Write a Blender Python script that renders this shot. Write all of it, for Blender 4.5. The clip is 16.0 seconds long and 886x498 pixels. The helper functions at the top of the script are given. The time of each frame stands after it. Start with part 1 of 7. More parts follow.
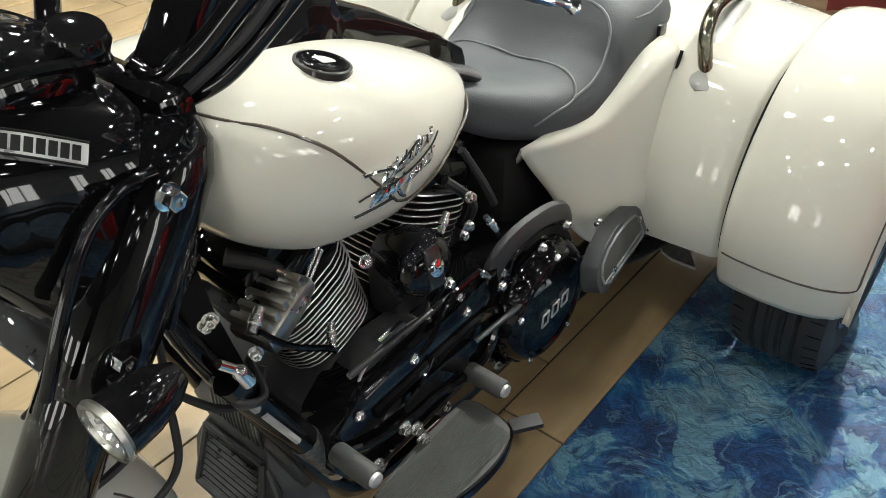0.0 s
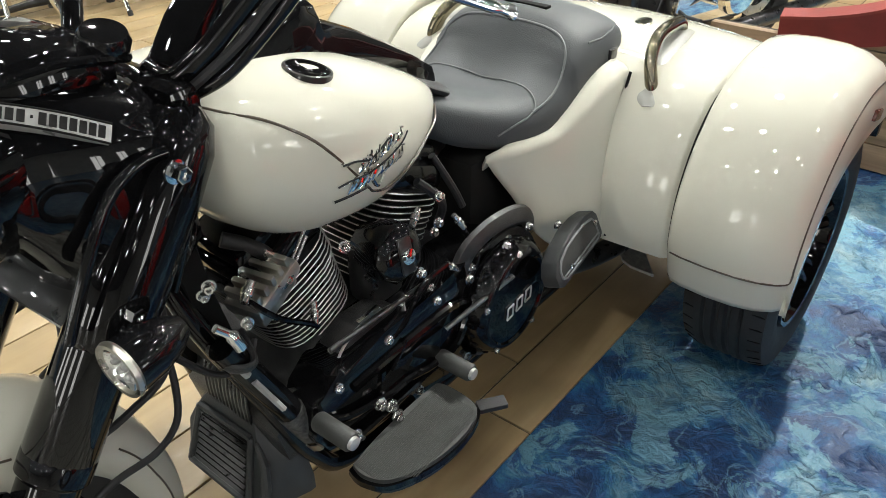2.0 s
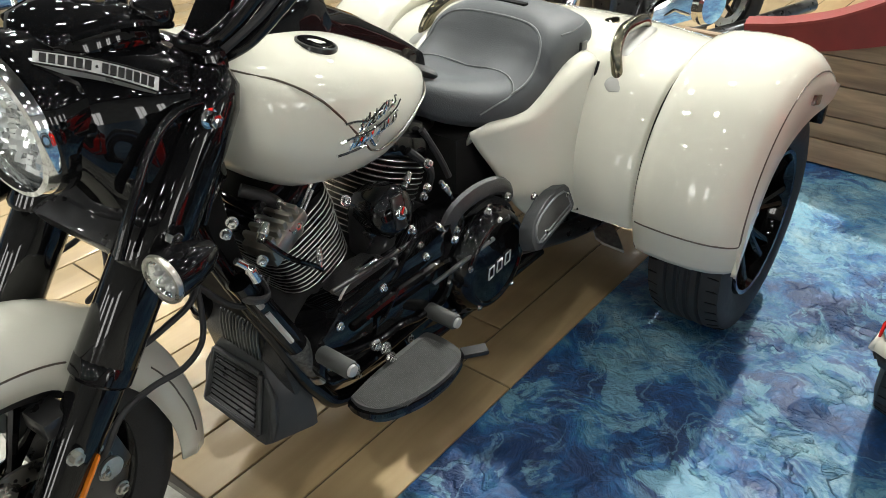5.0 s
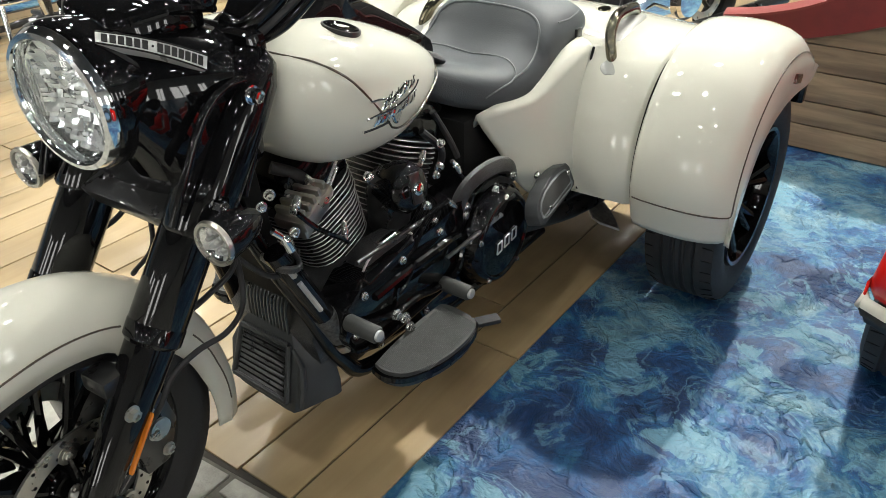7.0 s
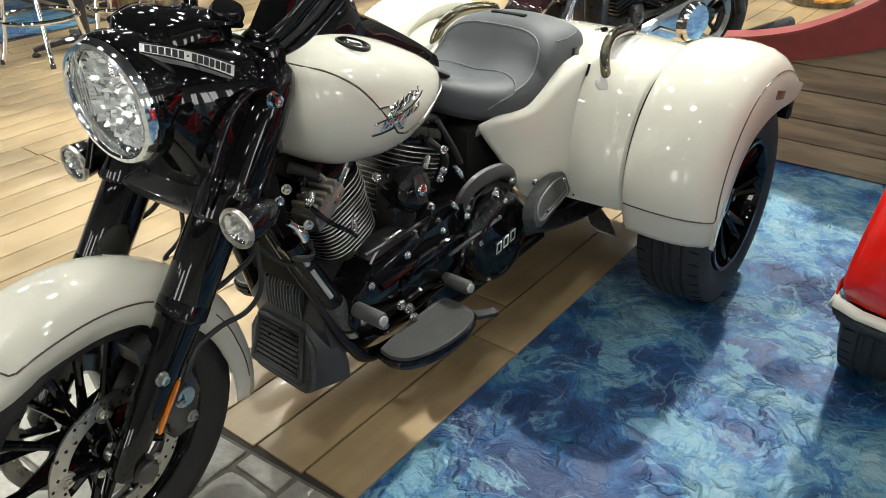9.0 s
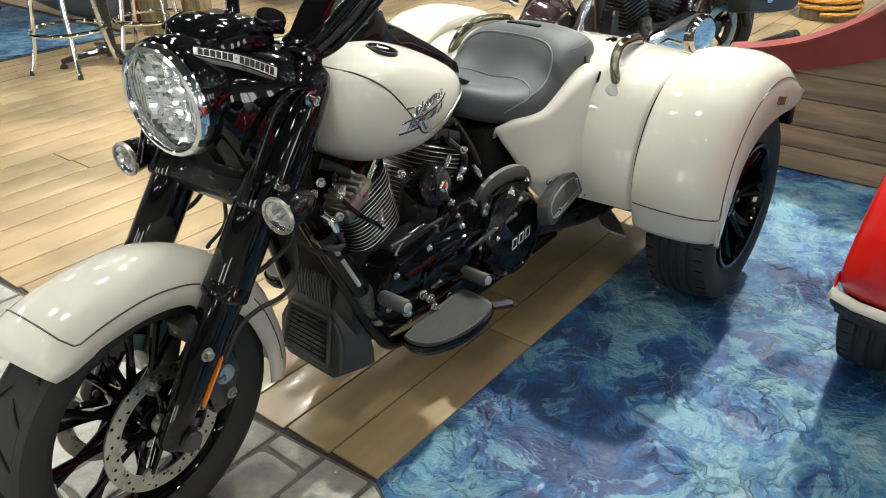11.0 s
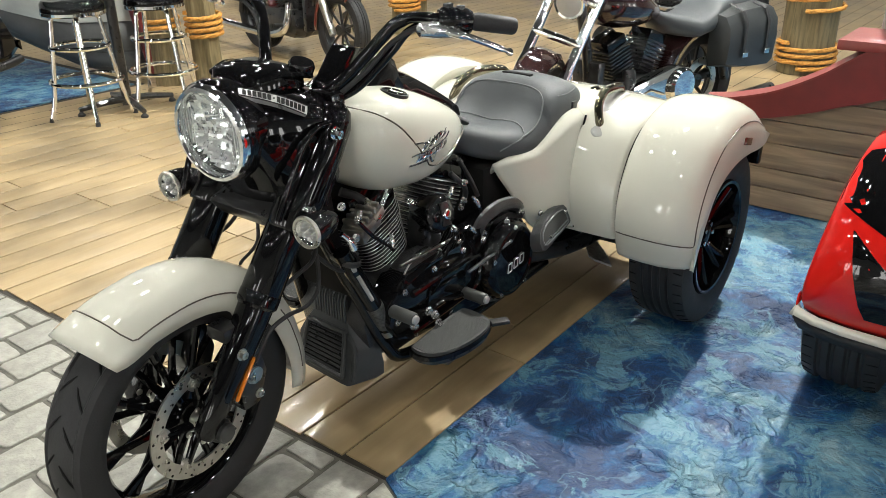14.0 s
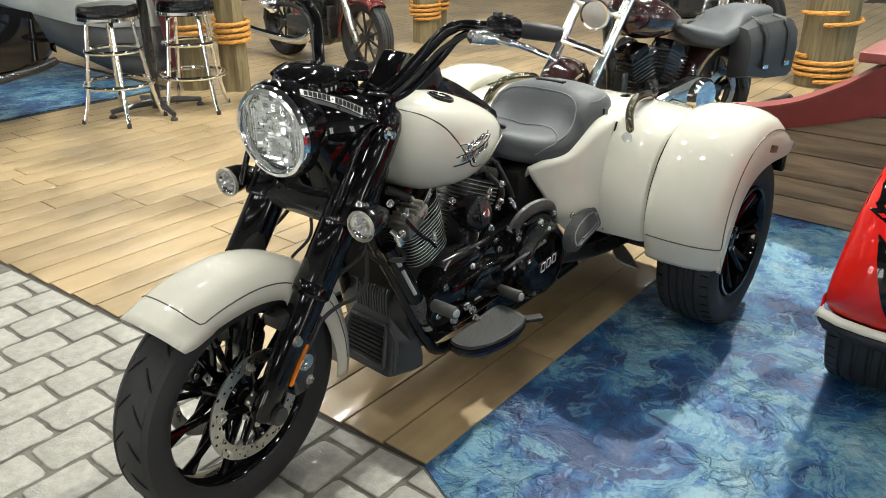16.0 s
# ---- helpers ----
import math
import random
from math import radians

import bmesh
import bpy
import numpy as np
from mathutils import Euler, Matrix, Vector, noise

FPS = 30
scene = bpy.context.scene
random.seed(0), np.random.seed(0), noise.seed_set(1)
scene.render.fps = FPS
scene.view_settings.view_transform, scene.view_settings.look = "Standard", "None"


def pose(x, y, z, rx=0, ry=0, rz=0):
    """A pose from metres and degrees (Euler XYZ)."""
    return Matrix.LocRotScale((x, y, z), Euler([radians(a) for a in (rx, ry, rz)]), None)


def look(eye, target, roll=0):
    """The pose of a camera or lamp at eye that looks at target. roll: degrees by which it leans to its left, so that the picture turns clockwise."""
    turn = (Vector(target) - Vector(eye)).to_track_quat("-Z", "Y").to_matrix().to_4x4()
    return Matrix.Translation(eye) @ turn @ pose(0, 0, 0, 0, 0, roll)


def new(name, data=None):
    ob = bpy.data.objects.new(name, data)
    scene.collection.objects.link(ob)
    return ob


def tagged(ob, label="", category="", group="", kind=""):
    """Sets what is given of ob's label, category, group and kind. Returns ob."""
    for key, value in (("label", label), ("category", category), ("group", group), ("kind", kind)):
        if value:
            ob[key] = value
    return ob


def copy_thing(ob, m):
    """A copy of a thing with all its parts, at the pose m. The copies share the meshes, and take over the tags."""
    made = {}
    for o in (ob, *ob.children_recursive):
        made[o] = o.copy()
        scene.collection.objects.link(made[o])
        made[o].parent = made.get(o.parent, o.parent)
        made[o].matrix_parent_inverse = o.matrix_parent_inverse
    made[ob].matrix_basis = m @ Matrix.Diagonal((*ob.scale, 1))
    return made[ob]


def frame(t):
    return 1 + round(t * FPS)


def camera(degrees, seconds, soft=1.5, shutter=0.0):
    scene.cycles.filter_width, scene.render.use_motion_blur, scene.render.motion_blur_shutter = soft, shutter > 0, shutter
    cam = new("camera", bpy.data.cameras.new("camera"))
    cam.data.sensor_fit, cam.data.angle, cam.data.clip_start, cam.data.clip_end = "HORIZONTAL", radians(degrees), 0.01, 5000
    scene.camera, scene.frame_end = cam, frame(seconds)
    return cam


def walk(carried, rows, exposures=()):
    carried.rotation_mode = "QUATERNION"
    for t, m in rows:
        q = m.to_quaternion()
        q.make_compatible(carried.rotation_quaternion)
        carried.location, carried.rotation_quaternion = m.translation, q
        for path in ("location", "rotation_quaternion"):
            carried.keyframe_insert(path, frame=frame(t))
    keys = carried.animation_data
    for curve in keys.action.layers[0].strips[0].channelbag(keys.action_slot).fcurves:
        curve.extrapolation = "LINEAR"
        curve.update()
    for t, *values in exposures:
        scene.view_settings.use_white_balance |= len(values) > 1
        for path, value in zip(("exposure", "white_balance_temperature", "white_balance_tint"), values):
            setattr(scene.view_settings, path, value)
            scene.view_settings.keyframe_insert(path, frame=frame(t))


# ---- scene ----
cam = camera(59.1, 16.0, 0.6)
PATH = [
    (0, (1.611, 0.838, 1.371), (0.384, -0.195, 0.177), -1.2),
    (0.5, (1.651, 0.853, 1.376), (0.4, -0.169, 0.197), -0.9),
    (1, (1.677, 0.879, 1.385), (0.405, -0.147, 0.231), -0.7),
    (1.5, (1.703, 0.929, 1.388), (0.412, -0.112, 0.27), -0.9),
    (2, (1.732, 0.973, 1.384), (0.432, -0.074, 0.283), -0.7),
    (2.5, (1.766, 1.023, 1.386), (0.463, -0.033, 0.296), -0.6),
    (3, (1.792, 1.065, 1.386), (0.486, 0.008, 0.301), -0.2),
    (3.5, (1.813, 1.103, 1.385), (0.508, 0.037, 0.308), -0.2),
    (4, (1.837, 1.116, 1.393), (0.526, 0.048, 0.326), -0.1),
    (6.5, (2.036, 1.136, 1.372), (0.663, 0.125, 0.326), -0.7),
    (7, (2.061, 1.137, 1.378), (0.684, 0.129, 0.336), -0.7),
    (7.5, (2.088, 1.158, 1.391), (0.706, 0.141, 0.363), -0.7),
    (8, (2.115, 1.186, 1.4), (0.731, 0.159, 0.385), -0.5),
    (8.5, (2.141, 1.227, 1.401), (0.764, 0.18, 0.397), -0.6),
    (9, (2.17, 1.276, 1.409), (0.802, 0.208, 0.416), -0.8),
    (9.5, (2.198, 1.305, 1.413), (0.838, 0.217, 0.43), -1.0),
    (10, (2.218, 1.318, 1.419), (0.863, 0.218, 0.443), -0.9),
    (12.5, (2.43, 1.375, 1.437), (1.02, 0.288, 0.525), -0.9),
    (13, (2.456, 1.397, 1.45), (1.035, 0.305, 0.562), -0.9),
    (13.5, (2.482, 1.434, 1.46), (1.054, 0.329, 0.6), -0.8),
    (14, (2.509, 1.471, 1.461), (1.082, 0.351, 0.618), -0.6),
    (14.5, (2.535, 1.5, 1.461), (1.11, 0.371, 0.627), -0.4),
    (15, (2.561, 1.502, 1.466), (1.139, 0.367, 0.636), -0.4),
    (15.5, (2.599, 1.485, 1.468), (1.179, 0.344, 0.643), -0.2),
    (16, (2.646, 1.463, 1.472), (1.225, 0.321, 0.65), 0.0),
]
walk(cam, [(t, look(eye, target, roll)) for t, eye, target, roll in PATH])

# world and light: a showroom lit by many small ceiling lamps
world = bpy.data.worlds.new("showroom")
scene.world = world
world.use_nodes = True
wbg = world.node_tree.nodes["Background"]
wbg.inputs[0].default_value, wbg.inputs[1].default_value = (0.9, 0.93, 1.0, 1), 0.012
scene.view_settings.exposure = 0.0
CEIL = 4.6


def key_lamp(x, y, watts, size, aim=None, colour=(0.985, 0.985, 0.915)):
    d = bpy.data.lights.new("key_lamp", "AREA")
    d.shape, d.size, d.energy, d.color = "DISK", size, watts, colour
    o = new("key_lamp", d)
    o.matrix_world = look((x, y, CEIL - 0.12), aim or (x, y, 0))
    return o


# the strongest spot stands behind and throws the shadows forward
key_lamp(-3.3, 0.42, 430, 0.12, (0.7, 0.7, 0))
# weaker added lamps; the one at x 2.7 brightens engine and front fender
for kx, ky, kw in ((1.9, -1.6, 25), (-0.7, -2.6, 150), (2.7, 1.0, 42), (-3.2, -1.2, 50), (-1.6, -5.6, 80)):
    key_lamp(kx, ky, kw, 0.14)


# ---- materials ----
def mat(name, base, rough=0.5, metal=0.0, coat=0.0, var=0.12, scale=6.0, bump=0.0, bscale=80.0, rvar=0.1, emit=0.0, spec=0.5, fine=0.0):
    m = bpy.data.materials.new(name)
    m.use_nodes = True
    nt = m.node_tree
    b = nt.nodes["Principled BSDF"]
    b.inputs["Roughness"].default_value = rough
    b.inputs["Metallic"].default_value = metal
    b.inputs["Coat Weight"].default_value = coat
    b.inputs["Coat Roughness"].default_value = 0.015
    b.inputs["Specular IOR Level"].default_value = spec
    pos = nt.nodes.new("ShaderNodeNewGeometry")
    n1 = nt.nodes.new("ShaderNodeTexNoise")
    n1.inputs["Scale"].default_value, n1.inputs["Detail"].default_value = scale, 5
    nt.links.new(pos.outputs["Position"], n1.inputs["Vector"])
    ramp = nt.nodes.new("ShaderNodeValToRGB")
    lo = [max(c * (1 - var), 0) for c in base]
    hi = [min(c * (1 + var), 1) for c in base]
    ramp.color_ramp.elements[0].color, ramp.color_ramp.elements[1].color = (*lo, 1), (*hi, 1)
    ramp.color_ramp.elements[0].position, ramp.color_ramp.elements[1].position = 0.3, 0.7
    nt.links.new(n1.outputs["Fac"], ramp.inputs["Fac"])
    nt.links.new(ramp.outputs["Color"], b.inputs["Base Color"])
    n2 = nt.nodes.new("ShaderNodeTexNoise")
    n2.inputs["Scale"].default_value, n2.inputs["Detail"].default_value = bscale, 4
    nt.links.new(pos.outputs["Position"], n2.inputs["Vector"])
    mr = nt.nodes.new("ShaderNodeMapRange")
    mr.inputs["To Min"].default_value, mr.inputs["To Max"].default_value = max(rough - rvar, 0.02), min(rough + rvar, 1)
    nt.links.new(n1.outputs["Fac"], mr.inputs["Value"])
    nt.links.new(mr.outputs["Result"], b.inputs["Roughness"])
    if bump:
        bp = nt.nodes.new("ShaderNodeBump")
        bp.inputs["Strength"].default_value, bp.inputs["Distance"].default_value = bump, 0.004
        nt.links.new(n2.outputs["Fac"], bp.inputs["Height"])
        nt.links.new(bp.outputs["Normal"], b.inputs["Normal"])
    if emit:
        b.inputs["Emission Color"].default_value, b.inputs["Emission Strength"].default_value = (*base, 1), emit
    return m


def wood_mat(name, dark, light, along="x", rough=0.4, coat=0.2, ring=3.0, rand=0.35, knots=False, stain=0.0):
    """Planks: long grain, a tone of its own for each piece, knots and worn patches."""
    m = bpy.data.materials.new(name)
    m.use_nodes = True
    nt = m.node_tree
    L = nt.links.new
    b = nt.nodes["Principled BSDF"]
    b.inputs["Coat Weight"].default_value, b.inputs["Coat Roughness"].default_value = coat, 0.12
    pos = nt.nodes.new("ShaderNodeNewGeometry")
    info = nt.nodes.new("ShaderNodeObjectInfo")
    shift = nt.nodes.new("ShaderNodeVectorMath")
    shift.operation = "SCALE"
    shift.inputs[0].default_value = (7.3, 3.1, 5.7)
    L(info.outputs["Random"], shift.inputs["Scale"])
    add = nt.nodes.new("ShaderNodeVectorMath")
    L(pos.outputs["Position"], add.inputs[0])
    L(shift.outputs[0], add.inputs[1])
    mp = nt.nodes.new("ShaderNodeMapping")
    mp.inputs["Scale"].default_value = {"x": (1.2, 14, 14), "y": (14, 1.2, 14), "z": (14, 14, 1.2)}[along]
    L(add.outputs[0], mp.inputs["Vector"])
    n1 = nt.nodes.new("ShaderNodeTexNoise")
    n1.inputs["Scale"].default_value, n1.inputs["Detail"].default_value, n1.inputs["Distortion"].default_value = ring, 6, 0.6
    L(mp.outputs[0], n1.inputs["Vector"])
    n2 = nt.nodes.new("ShaderNodeTexNoise")
    n2.inputs["Scale"].default_value, n2.inputs["Detail"].default_value = 1.6, 4
    L(pos.outputs["Position"], n2.inputs["Vector"])
    mixf = nt.nodes.new("ShaderNodeMath")
    mixf.operation = "MULTIPLY_ADD"
    mixf.inputs[1].default_value = 0.75
    L(n1.outputs["Fac"], mixf.inputs[0])
    sc = nt.nodes.new("ShaderNodeMath")
    sc.operation = "MULTIPLY"
    sc.inputs[1].default_value = rand
    L(info.outputs["Random"], sc.inputs[0])
    L(sc.outputs[0], mixf.inputs[2])
    ramp = nt.nodes.new("ShaderNodeValToRGB")
    ramp.color_ramp.elements[0].color, ramp.color_ramp.elements[0].position = (*dark, 1), 0.25
    ramp.color_ramp.elements[1].color, ramp.color_ramp.elements[1].position = (*light, 1), 0.8
    L(mixf.outputs[0], ramp.inputs["Fac"])
    out = ramp.outputs["Color"]
    if stain:
        r2 = nt.nodes.new("ShaderNodeValToRGB")
        r2.color_ramp.elements[0].color, r2.color_ramp.elements[0].position = (1 - stain, 1 - stain, 1 - stain, 1), 0.36
        r2.color_ramp.elements[1].color, r2.color_ramp.elements[1].position = (1, 1, 1, 1), 0.58
        L(n2.outputs["Fac"], r2.inputs["Fac"])
        mx = nt.nodes.new("ShaderNodeMix")
        mx.data_type, mx.blend_type = "RGBA", "MULTIPLY"
        mx.inputs["Factor"].default_value = 1
        L(out, mx.inputs["A"])
        L(r2.outputs["Color"], mx.inputs["B"])
        out = mx.outputs["Result"]
    if knots:
        v = nt.nodes.new("ShaderNodeTexVoronoi")
        v.inputs["Scale"].default_value = 2.6
        mk = nt.nodes.new("ShaderNodeMapping")
        mk.inputs["Scale"].default_value = {"x": (0.7, 1.6, 1.6), "y": (1.6, 0.7, 1.6), "z": (1.6, 1.6, 0.7)}[along]
        L(add.outputs[0], mk.inputs["Vector"])
        L(mk.outputs[0], v.inputs["Vector"])
        r3 = nt.nodes.new("ShaderNodeValToRGB")
        r3.color_ramp.elements[0].color, r3.color_ramp.elements[0].position = (0.3, 0.22, 0.16, 1), 0.03
        r3.color_ramp.elements[1].color, r3.color_ramp.elements[1].position = (1, 1, 1, 1), 0.1
        L(v.outputs["Distance"], r3.inputs["Fac"])
        mx = nt.nodes.new("ShaderNodeMix")
        mx.data_type, mx.blend_type = "RGBA", "MULTIPLY"
        mx.inputs["Factor"].default_value = 1
        L(out, mx.inputs["A"])
        L(r3.outputs["Color"], mx.inputs["B"])
        out = mx.outputs["Result"]
    L(out, b.inputs["Base Color"])
    mr = nt.nodes.new("ShaderNodeMapRange")
    mr.inputs["To Min"].default_value, mr.inputs["To Max"].default_value = rough - 0.12, rough + 0.15
    L(n2.outputs["Fac"], mr.inputs["Value"])
    L(mr.outputs["Result"], b.inputs["Roughness"])
    bp = nt.nodes.new("ShaderNodeBump")
    bp.inputs["Strength"].default_value, bp.inputs["Distance"].default_value = 0.25, 0.003
    L(n1.outputs["Fac"], bp.inputs["Height"])
    L(bp.outputs["Normal"], b.inputs["Normal"])
    return m


def sea_floor_mat(name):
    """Poured floor painted as water: marbled blues with pale foam veins under a wet, wrinkled gloss."""
    m = bpy.data.materials.new(name)
    m.use_nodes = True
    nt = m.node_tree
    L = nt.links.new
    b = nt.nodes["Principled BSDF"]
    pos = nt.nodes.new("ShaderNodeNewGeometry")
    warp = nt.nodes.new("ShaderNodeTexNoise")
    warp.inputs["Scale"].default_value, warp.inputs["Detail"].default_value = 3.2, 4
    L(pos.outputs["Position"], warp.inputs["Vector"])
    ws = nt.nodes.new("ShaderNodeVectorMath")
    ws.operation = "MULTIPLY_ADD"
    ws.inputs[1].default_value = (0.16, 0.16, 0.16)
    L(warp.outputs["Color"], ws.inputs[0])
    L(pos.outputs["Position"], ws.inputs[2])
    big = nt.nodes.new("ShaderNodeTexNoise")
    big.inputs["Scale"].default_value, big.inputs["Detail"].default_value, big.inputs["Roughness"].default_value = 5.0, 9, 0.68
    L(ws.outputs[0], big.inputs["Vector"])
    # bands of painted light and shade, a metre apart, pale on the lit strip
    lit_band = nt.nodes.new("ShaderNodeVectorMath")
    lit_band.operation = "DOT_PRODUCT"
    lit_band.inputs[1].default_value = (0.42 * 6.283, 0.9 * 6.283, 0)
    L(ws.outputs[0], lit_band.inputs[0])
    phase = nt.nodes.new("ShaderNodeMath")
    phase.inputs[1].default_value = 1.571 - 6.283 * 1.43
    L(lit_band.outputs["Value"], phase.inputs[0])
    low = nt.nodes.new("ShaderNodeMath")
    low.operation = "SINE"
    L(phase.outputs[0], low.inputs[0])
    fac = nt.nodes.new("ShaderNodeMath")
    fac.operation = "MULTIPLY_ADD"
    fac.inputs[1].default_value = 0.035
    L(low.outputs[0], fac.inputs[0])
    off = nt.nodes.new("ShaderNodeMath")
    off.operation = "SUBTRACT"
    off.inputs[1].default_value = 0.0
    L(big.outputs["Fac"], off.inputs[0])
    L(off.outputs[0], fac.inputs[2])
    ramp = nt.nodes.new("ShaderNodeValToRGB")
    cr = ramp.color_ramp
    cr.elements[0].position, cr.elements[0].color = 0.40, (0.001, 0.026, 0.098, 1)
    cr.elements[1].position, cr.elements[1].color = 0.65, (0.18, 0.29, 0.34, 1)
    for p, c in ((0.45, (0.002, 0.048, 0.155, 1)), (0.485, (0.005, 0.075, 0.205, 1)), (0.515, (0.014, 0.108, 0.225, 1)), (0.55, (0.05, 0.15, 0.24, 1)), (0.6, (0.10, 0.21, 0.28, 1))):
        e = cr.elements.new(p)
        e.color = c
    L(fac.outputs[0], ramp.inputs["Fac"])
    # foam veins
    vo = nt.nodes.new("ShaderNodeTexNoise")
    vo.inputs["Scale"].default_value, vo.inputs["Detail"].default_value, vo.inputs["Distortion"].default_value = 5.5, 5, 0.5
    L(ws.outputs[0], vo.inputs["Vector"])
    sub = nt.nodes.new("ShaderNodeMath")
    sub.operation = "SUBTRACT"
    sub.inputs[1].default_value = 0.5
    L(vo.outputs["Fac"], sub.inputs[0])
    ab = nt.nodes.new("ShaderNodeMath")
    ab.operation = "ABSOLUTE"
    L(sub.outputs[0], ab.inputs[0])
    vr = nt.nodes.new("ShaderNodeValToRGB")
    vr.color_ramp.elements[0].position, vr.color_ramp.elements[0].color = 0.006, (0.4, 0.4, 0.4, 1)
    vr.color_ramp.elements[1].position, vr.color_ramp.elements[1].color = 0.02, (0, 0, 0, 1)
    L(ab.outputs[0], vr.inputs["Fac"])
    mx = nt.nodes.new("ShaderNodeMix")
    mx.data_type = "RGBA"
    L(vr.outputs["Color"], mx.inputs["Factor"])
    L(ramp.outputs["Color"], mx.inputs["A"])
    mx.inputs["B"].default_value = (0.16, 0.30, 0.40, 1)
    sea_mix = mx
    b.inputs["Roughness"].default_value = 0.55
    b.inputs["Specular IOR Level"].default_value = 0.52
    b.inputs["Coat Weight"].default_value, b.inputs["Coat Roughness"].default_value = 0.15, 0.2
    # trowelled skin: low swells everywhere, sharp wrinkles in drifts, a fine stipple
    def noise(scale, detail, dist=0.0, vec=ws.outputs[0]):
        n = nt.nodes.new("ShaderNodeTexNoise")
        n.inputs["Scale"].default_value, n.inputs["Detail"].default_value, n.inputs["Distortion"].default_value = scale, detail, dist
        L(vec, n.inputs["Vector"])
        return n.outputs["Fac"]

    def calc(op, a, b_, c=None):
        n = nt.nodes.new("ShaderNodeMath")
        n.operation = op
        for k, v in enumerate((a, b_, c)):
            if v is None:
                continue
            if isinstance(v, (int, float)):
                n.inputs[k].default_value = v
            else:
                L(v, n.inputs[k])
        return n.outputs[0]

    def step(v, lo, hi, a, b_):
        n = nt.nodes.new("ShaderNodeMapRange")
        n.interpolation_type = "SMOOTHSTEP"
        for nm, q in (("From Min", lo), ("From Max", hi), ("To Min", a), ("To Max", b_)):
            n.inputs[nm].default_value = q
        L(v, n.inputs["Value"])
        return n.outputs["Result"]

    # ragged pale foam patches
    foam = nt.nodes.new("ShaderNodeTexNoise")
    foam.inputs["Scale"].default_value, foam.inputs["Detail"].default_value, foam.inputs["Roughness"].default_value, foam.inputs["Distortion"].default_value = 5.5, 9, 0.66, 0.9
    L(ws.outputs[0], foam.inputs["Vector"])
    mf = nt.nodes.new("ShaderNodeMix")
    mf.data_type = "RGBA"
    L(step(foam.outputs["Fac"], 0.545, 0.575, 0.0, 0.72), mf.inputs["Factor"])
    L(sea_mix.outputs["Result"], mf.inputs["A"])
    mf.inputs["B"].default_value = (0.125, 0.275, 0.35, 1)
    L(mf.outputs["Result"], b.inputs["Base Color"])
    wrinkle = step(calc("ABSOLUTE", calc("SUBTRACT", noise(11.0, 6, 0.6), 0.5), 0.0), 0.0, 0.045, 1.0, 0.0)
    drift = step(noise(6.5, 3, 0.3), 0.46, 0.6, 0.0, 1.0)
    height = calc("MULTIPLY", calc("MULTIPLY", wrinkle, drift), 0.55)
    height = calc("MULTIPLY_ADD", noise(13.0, 7, 0.8), 1.4, height)
    height = calc("MULTIPLY_ADD", noise(34.0, 5, 0.6), 0.5, height)
    height = calc("MULTIPLY_ADD", noise(90.0, 3), 0.12, height)
    bp = nt.nodes.new("ShaderNodeBump")
    bp.inputs["Strength"].default_value, bp.inputs["Distance"].default_value = 1.0, 0.018
    L(height, bp.inputs["Height"])
    L(bp.outputs["Normal"], b.inputs["Normal"])
    L(bp.outputs["Normal"], b.inputs["Coat Normal"])
    return m


WHITE = mat("pearl_white_paint", (0.58, 0.57, 0.49), 0.4, 0.0, 1.0, 0.02, 3, rvar=0.03, spec=0.0)
BLACK = mat("gloss_black_paint", (0.004, 0.004, 0.0045), 0.035, 0.0, 0.0, 0.3, 20, rvar=0.012, spec=0.4)
CASE = mat("satin_black_metal", (0.017, 0.017, 0.0175), 0.3, 0.0, 0.6, 0.3, 30, 0.06, 300, spec=0.4)
WRINKLE = mat("wrinkle_black_powder_coat", (0.02, 0.02, 0.021), 0.42, 0.0, 0.3, 0.3, 60, 0.35, 600)
PLASTIC = mat("dark_grey_plastic", (0.034, 0.037, 0.039), 0.5, 0, 0, 0.2, 25, 0.2, 500)
RUBBER = mat("tyre_rubber", (0.014, 0.014, 0.015), 0.62, 0, 0, 0.25, 30, 0.2, 250)
PAD = mat("ribbed_grey_rubber", (0.036, 0.038, 0.036), 0.6, 0, 0, 0.2, 30, 0.2, 300)
CHROME = mat("chrome", (0.86, 0.87, 0.87), 0.07, 1.0, 0, 0.04, 12, rvar=0.04)
BRIGHT = mat("bright_plated_steel", (0.72, 0.72, 0.71), 0.26, 1.0, 0, 0.08, 40, rvar=0.06)
SMOKE = mat("smoked_chrome", (0.2, 0.18, 0.13), 0.1, 1.0, 0, 0.1, 12, rvar=0.04)
STEEL = mat("brushed_steel", (0.55, 0.53, 0.48), 0.3, 1.0, 0, 0.12, 40, 0.1, 400)
FIN = mat("machined_fin_edge", (0.66, 0.66, 0.65), 0.36, 0.9, 0, 0.15, 40)
VINYL = mat("grey_seat_vinyl", (0.062, 0.068, 0.073), 0.56, 0, 0.0, 0.12, 7, 0.25, 420, spec=0.35)
STITCH = mat("grey_piping", (0.14, 0.15, 0.155), 0.5, 0, 0, 0.2, 40)
PLATINGDARK = mat("dark_plated_steel", (0.2, 0.2, 0.2), 0.3, 1.0, 0, 0.1, 30)
PIN = mat("dark_pinstripe", (0.06, 0.045, 0.03), 0.3, 0, 0.6, 0.1, 10)
AMBER = mat("amber_lens", (0.6, 0.17, 0.015), 0.12, 0, 1.0, 0.2, 30)
SHIELD = mat("dull_grey_metal", (0.34, 0.33, 0.30), 0.5, 0.3, 0, 0.3, 60, 0.2, 120)
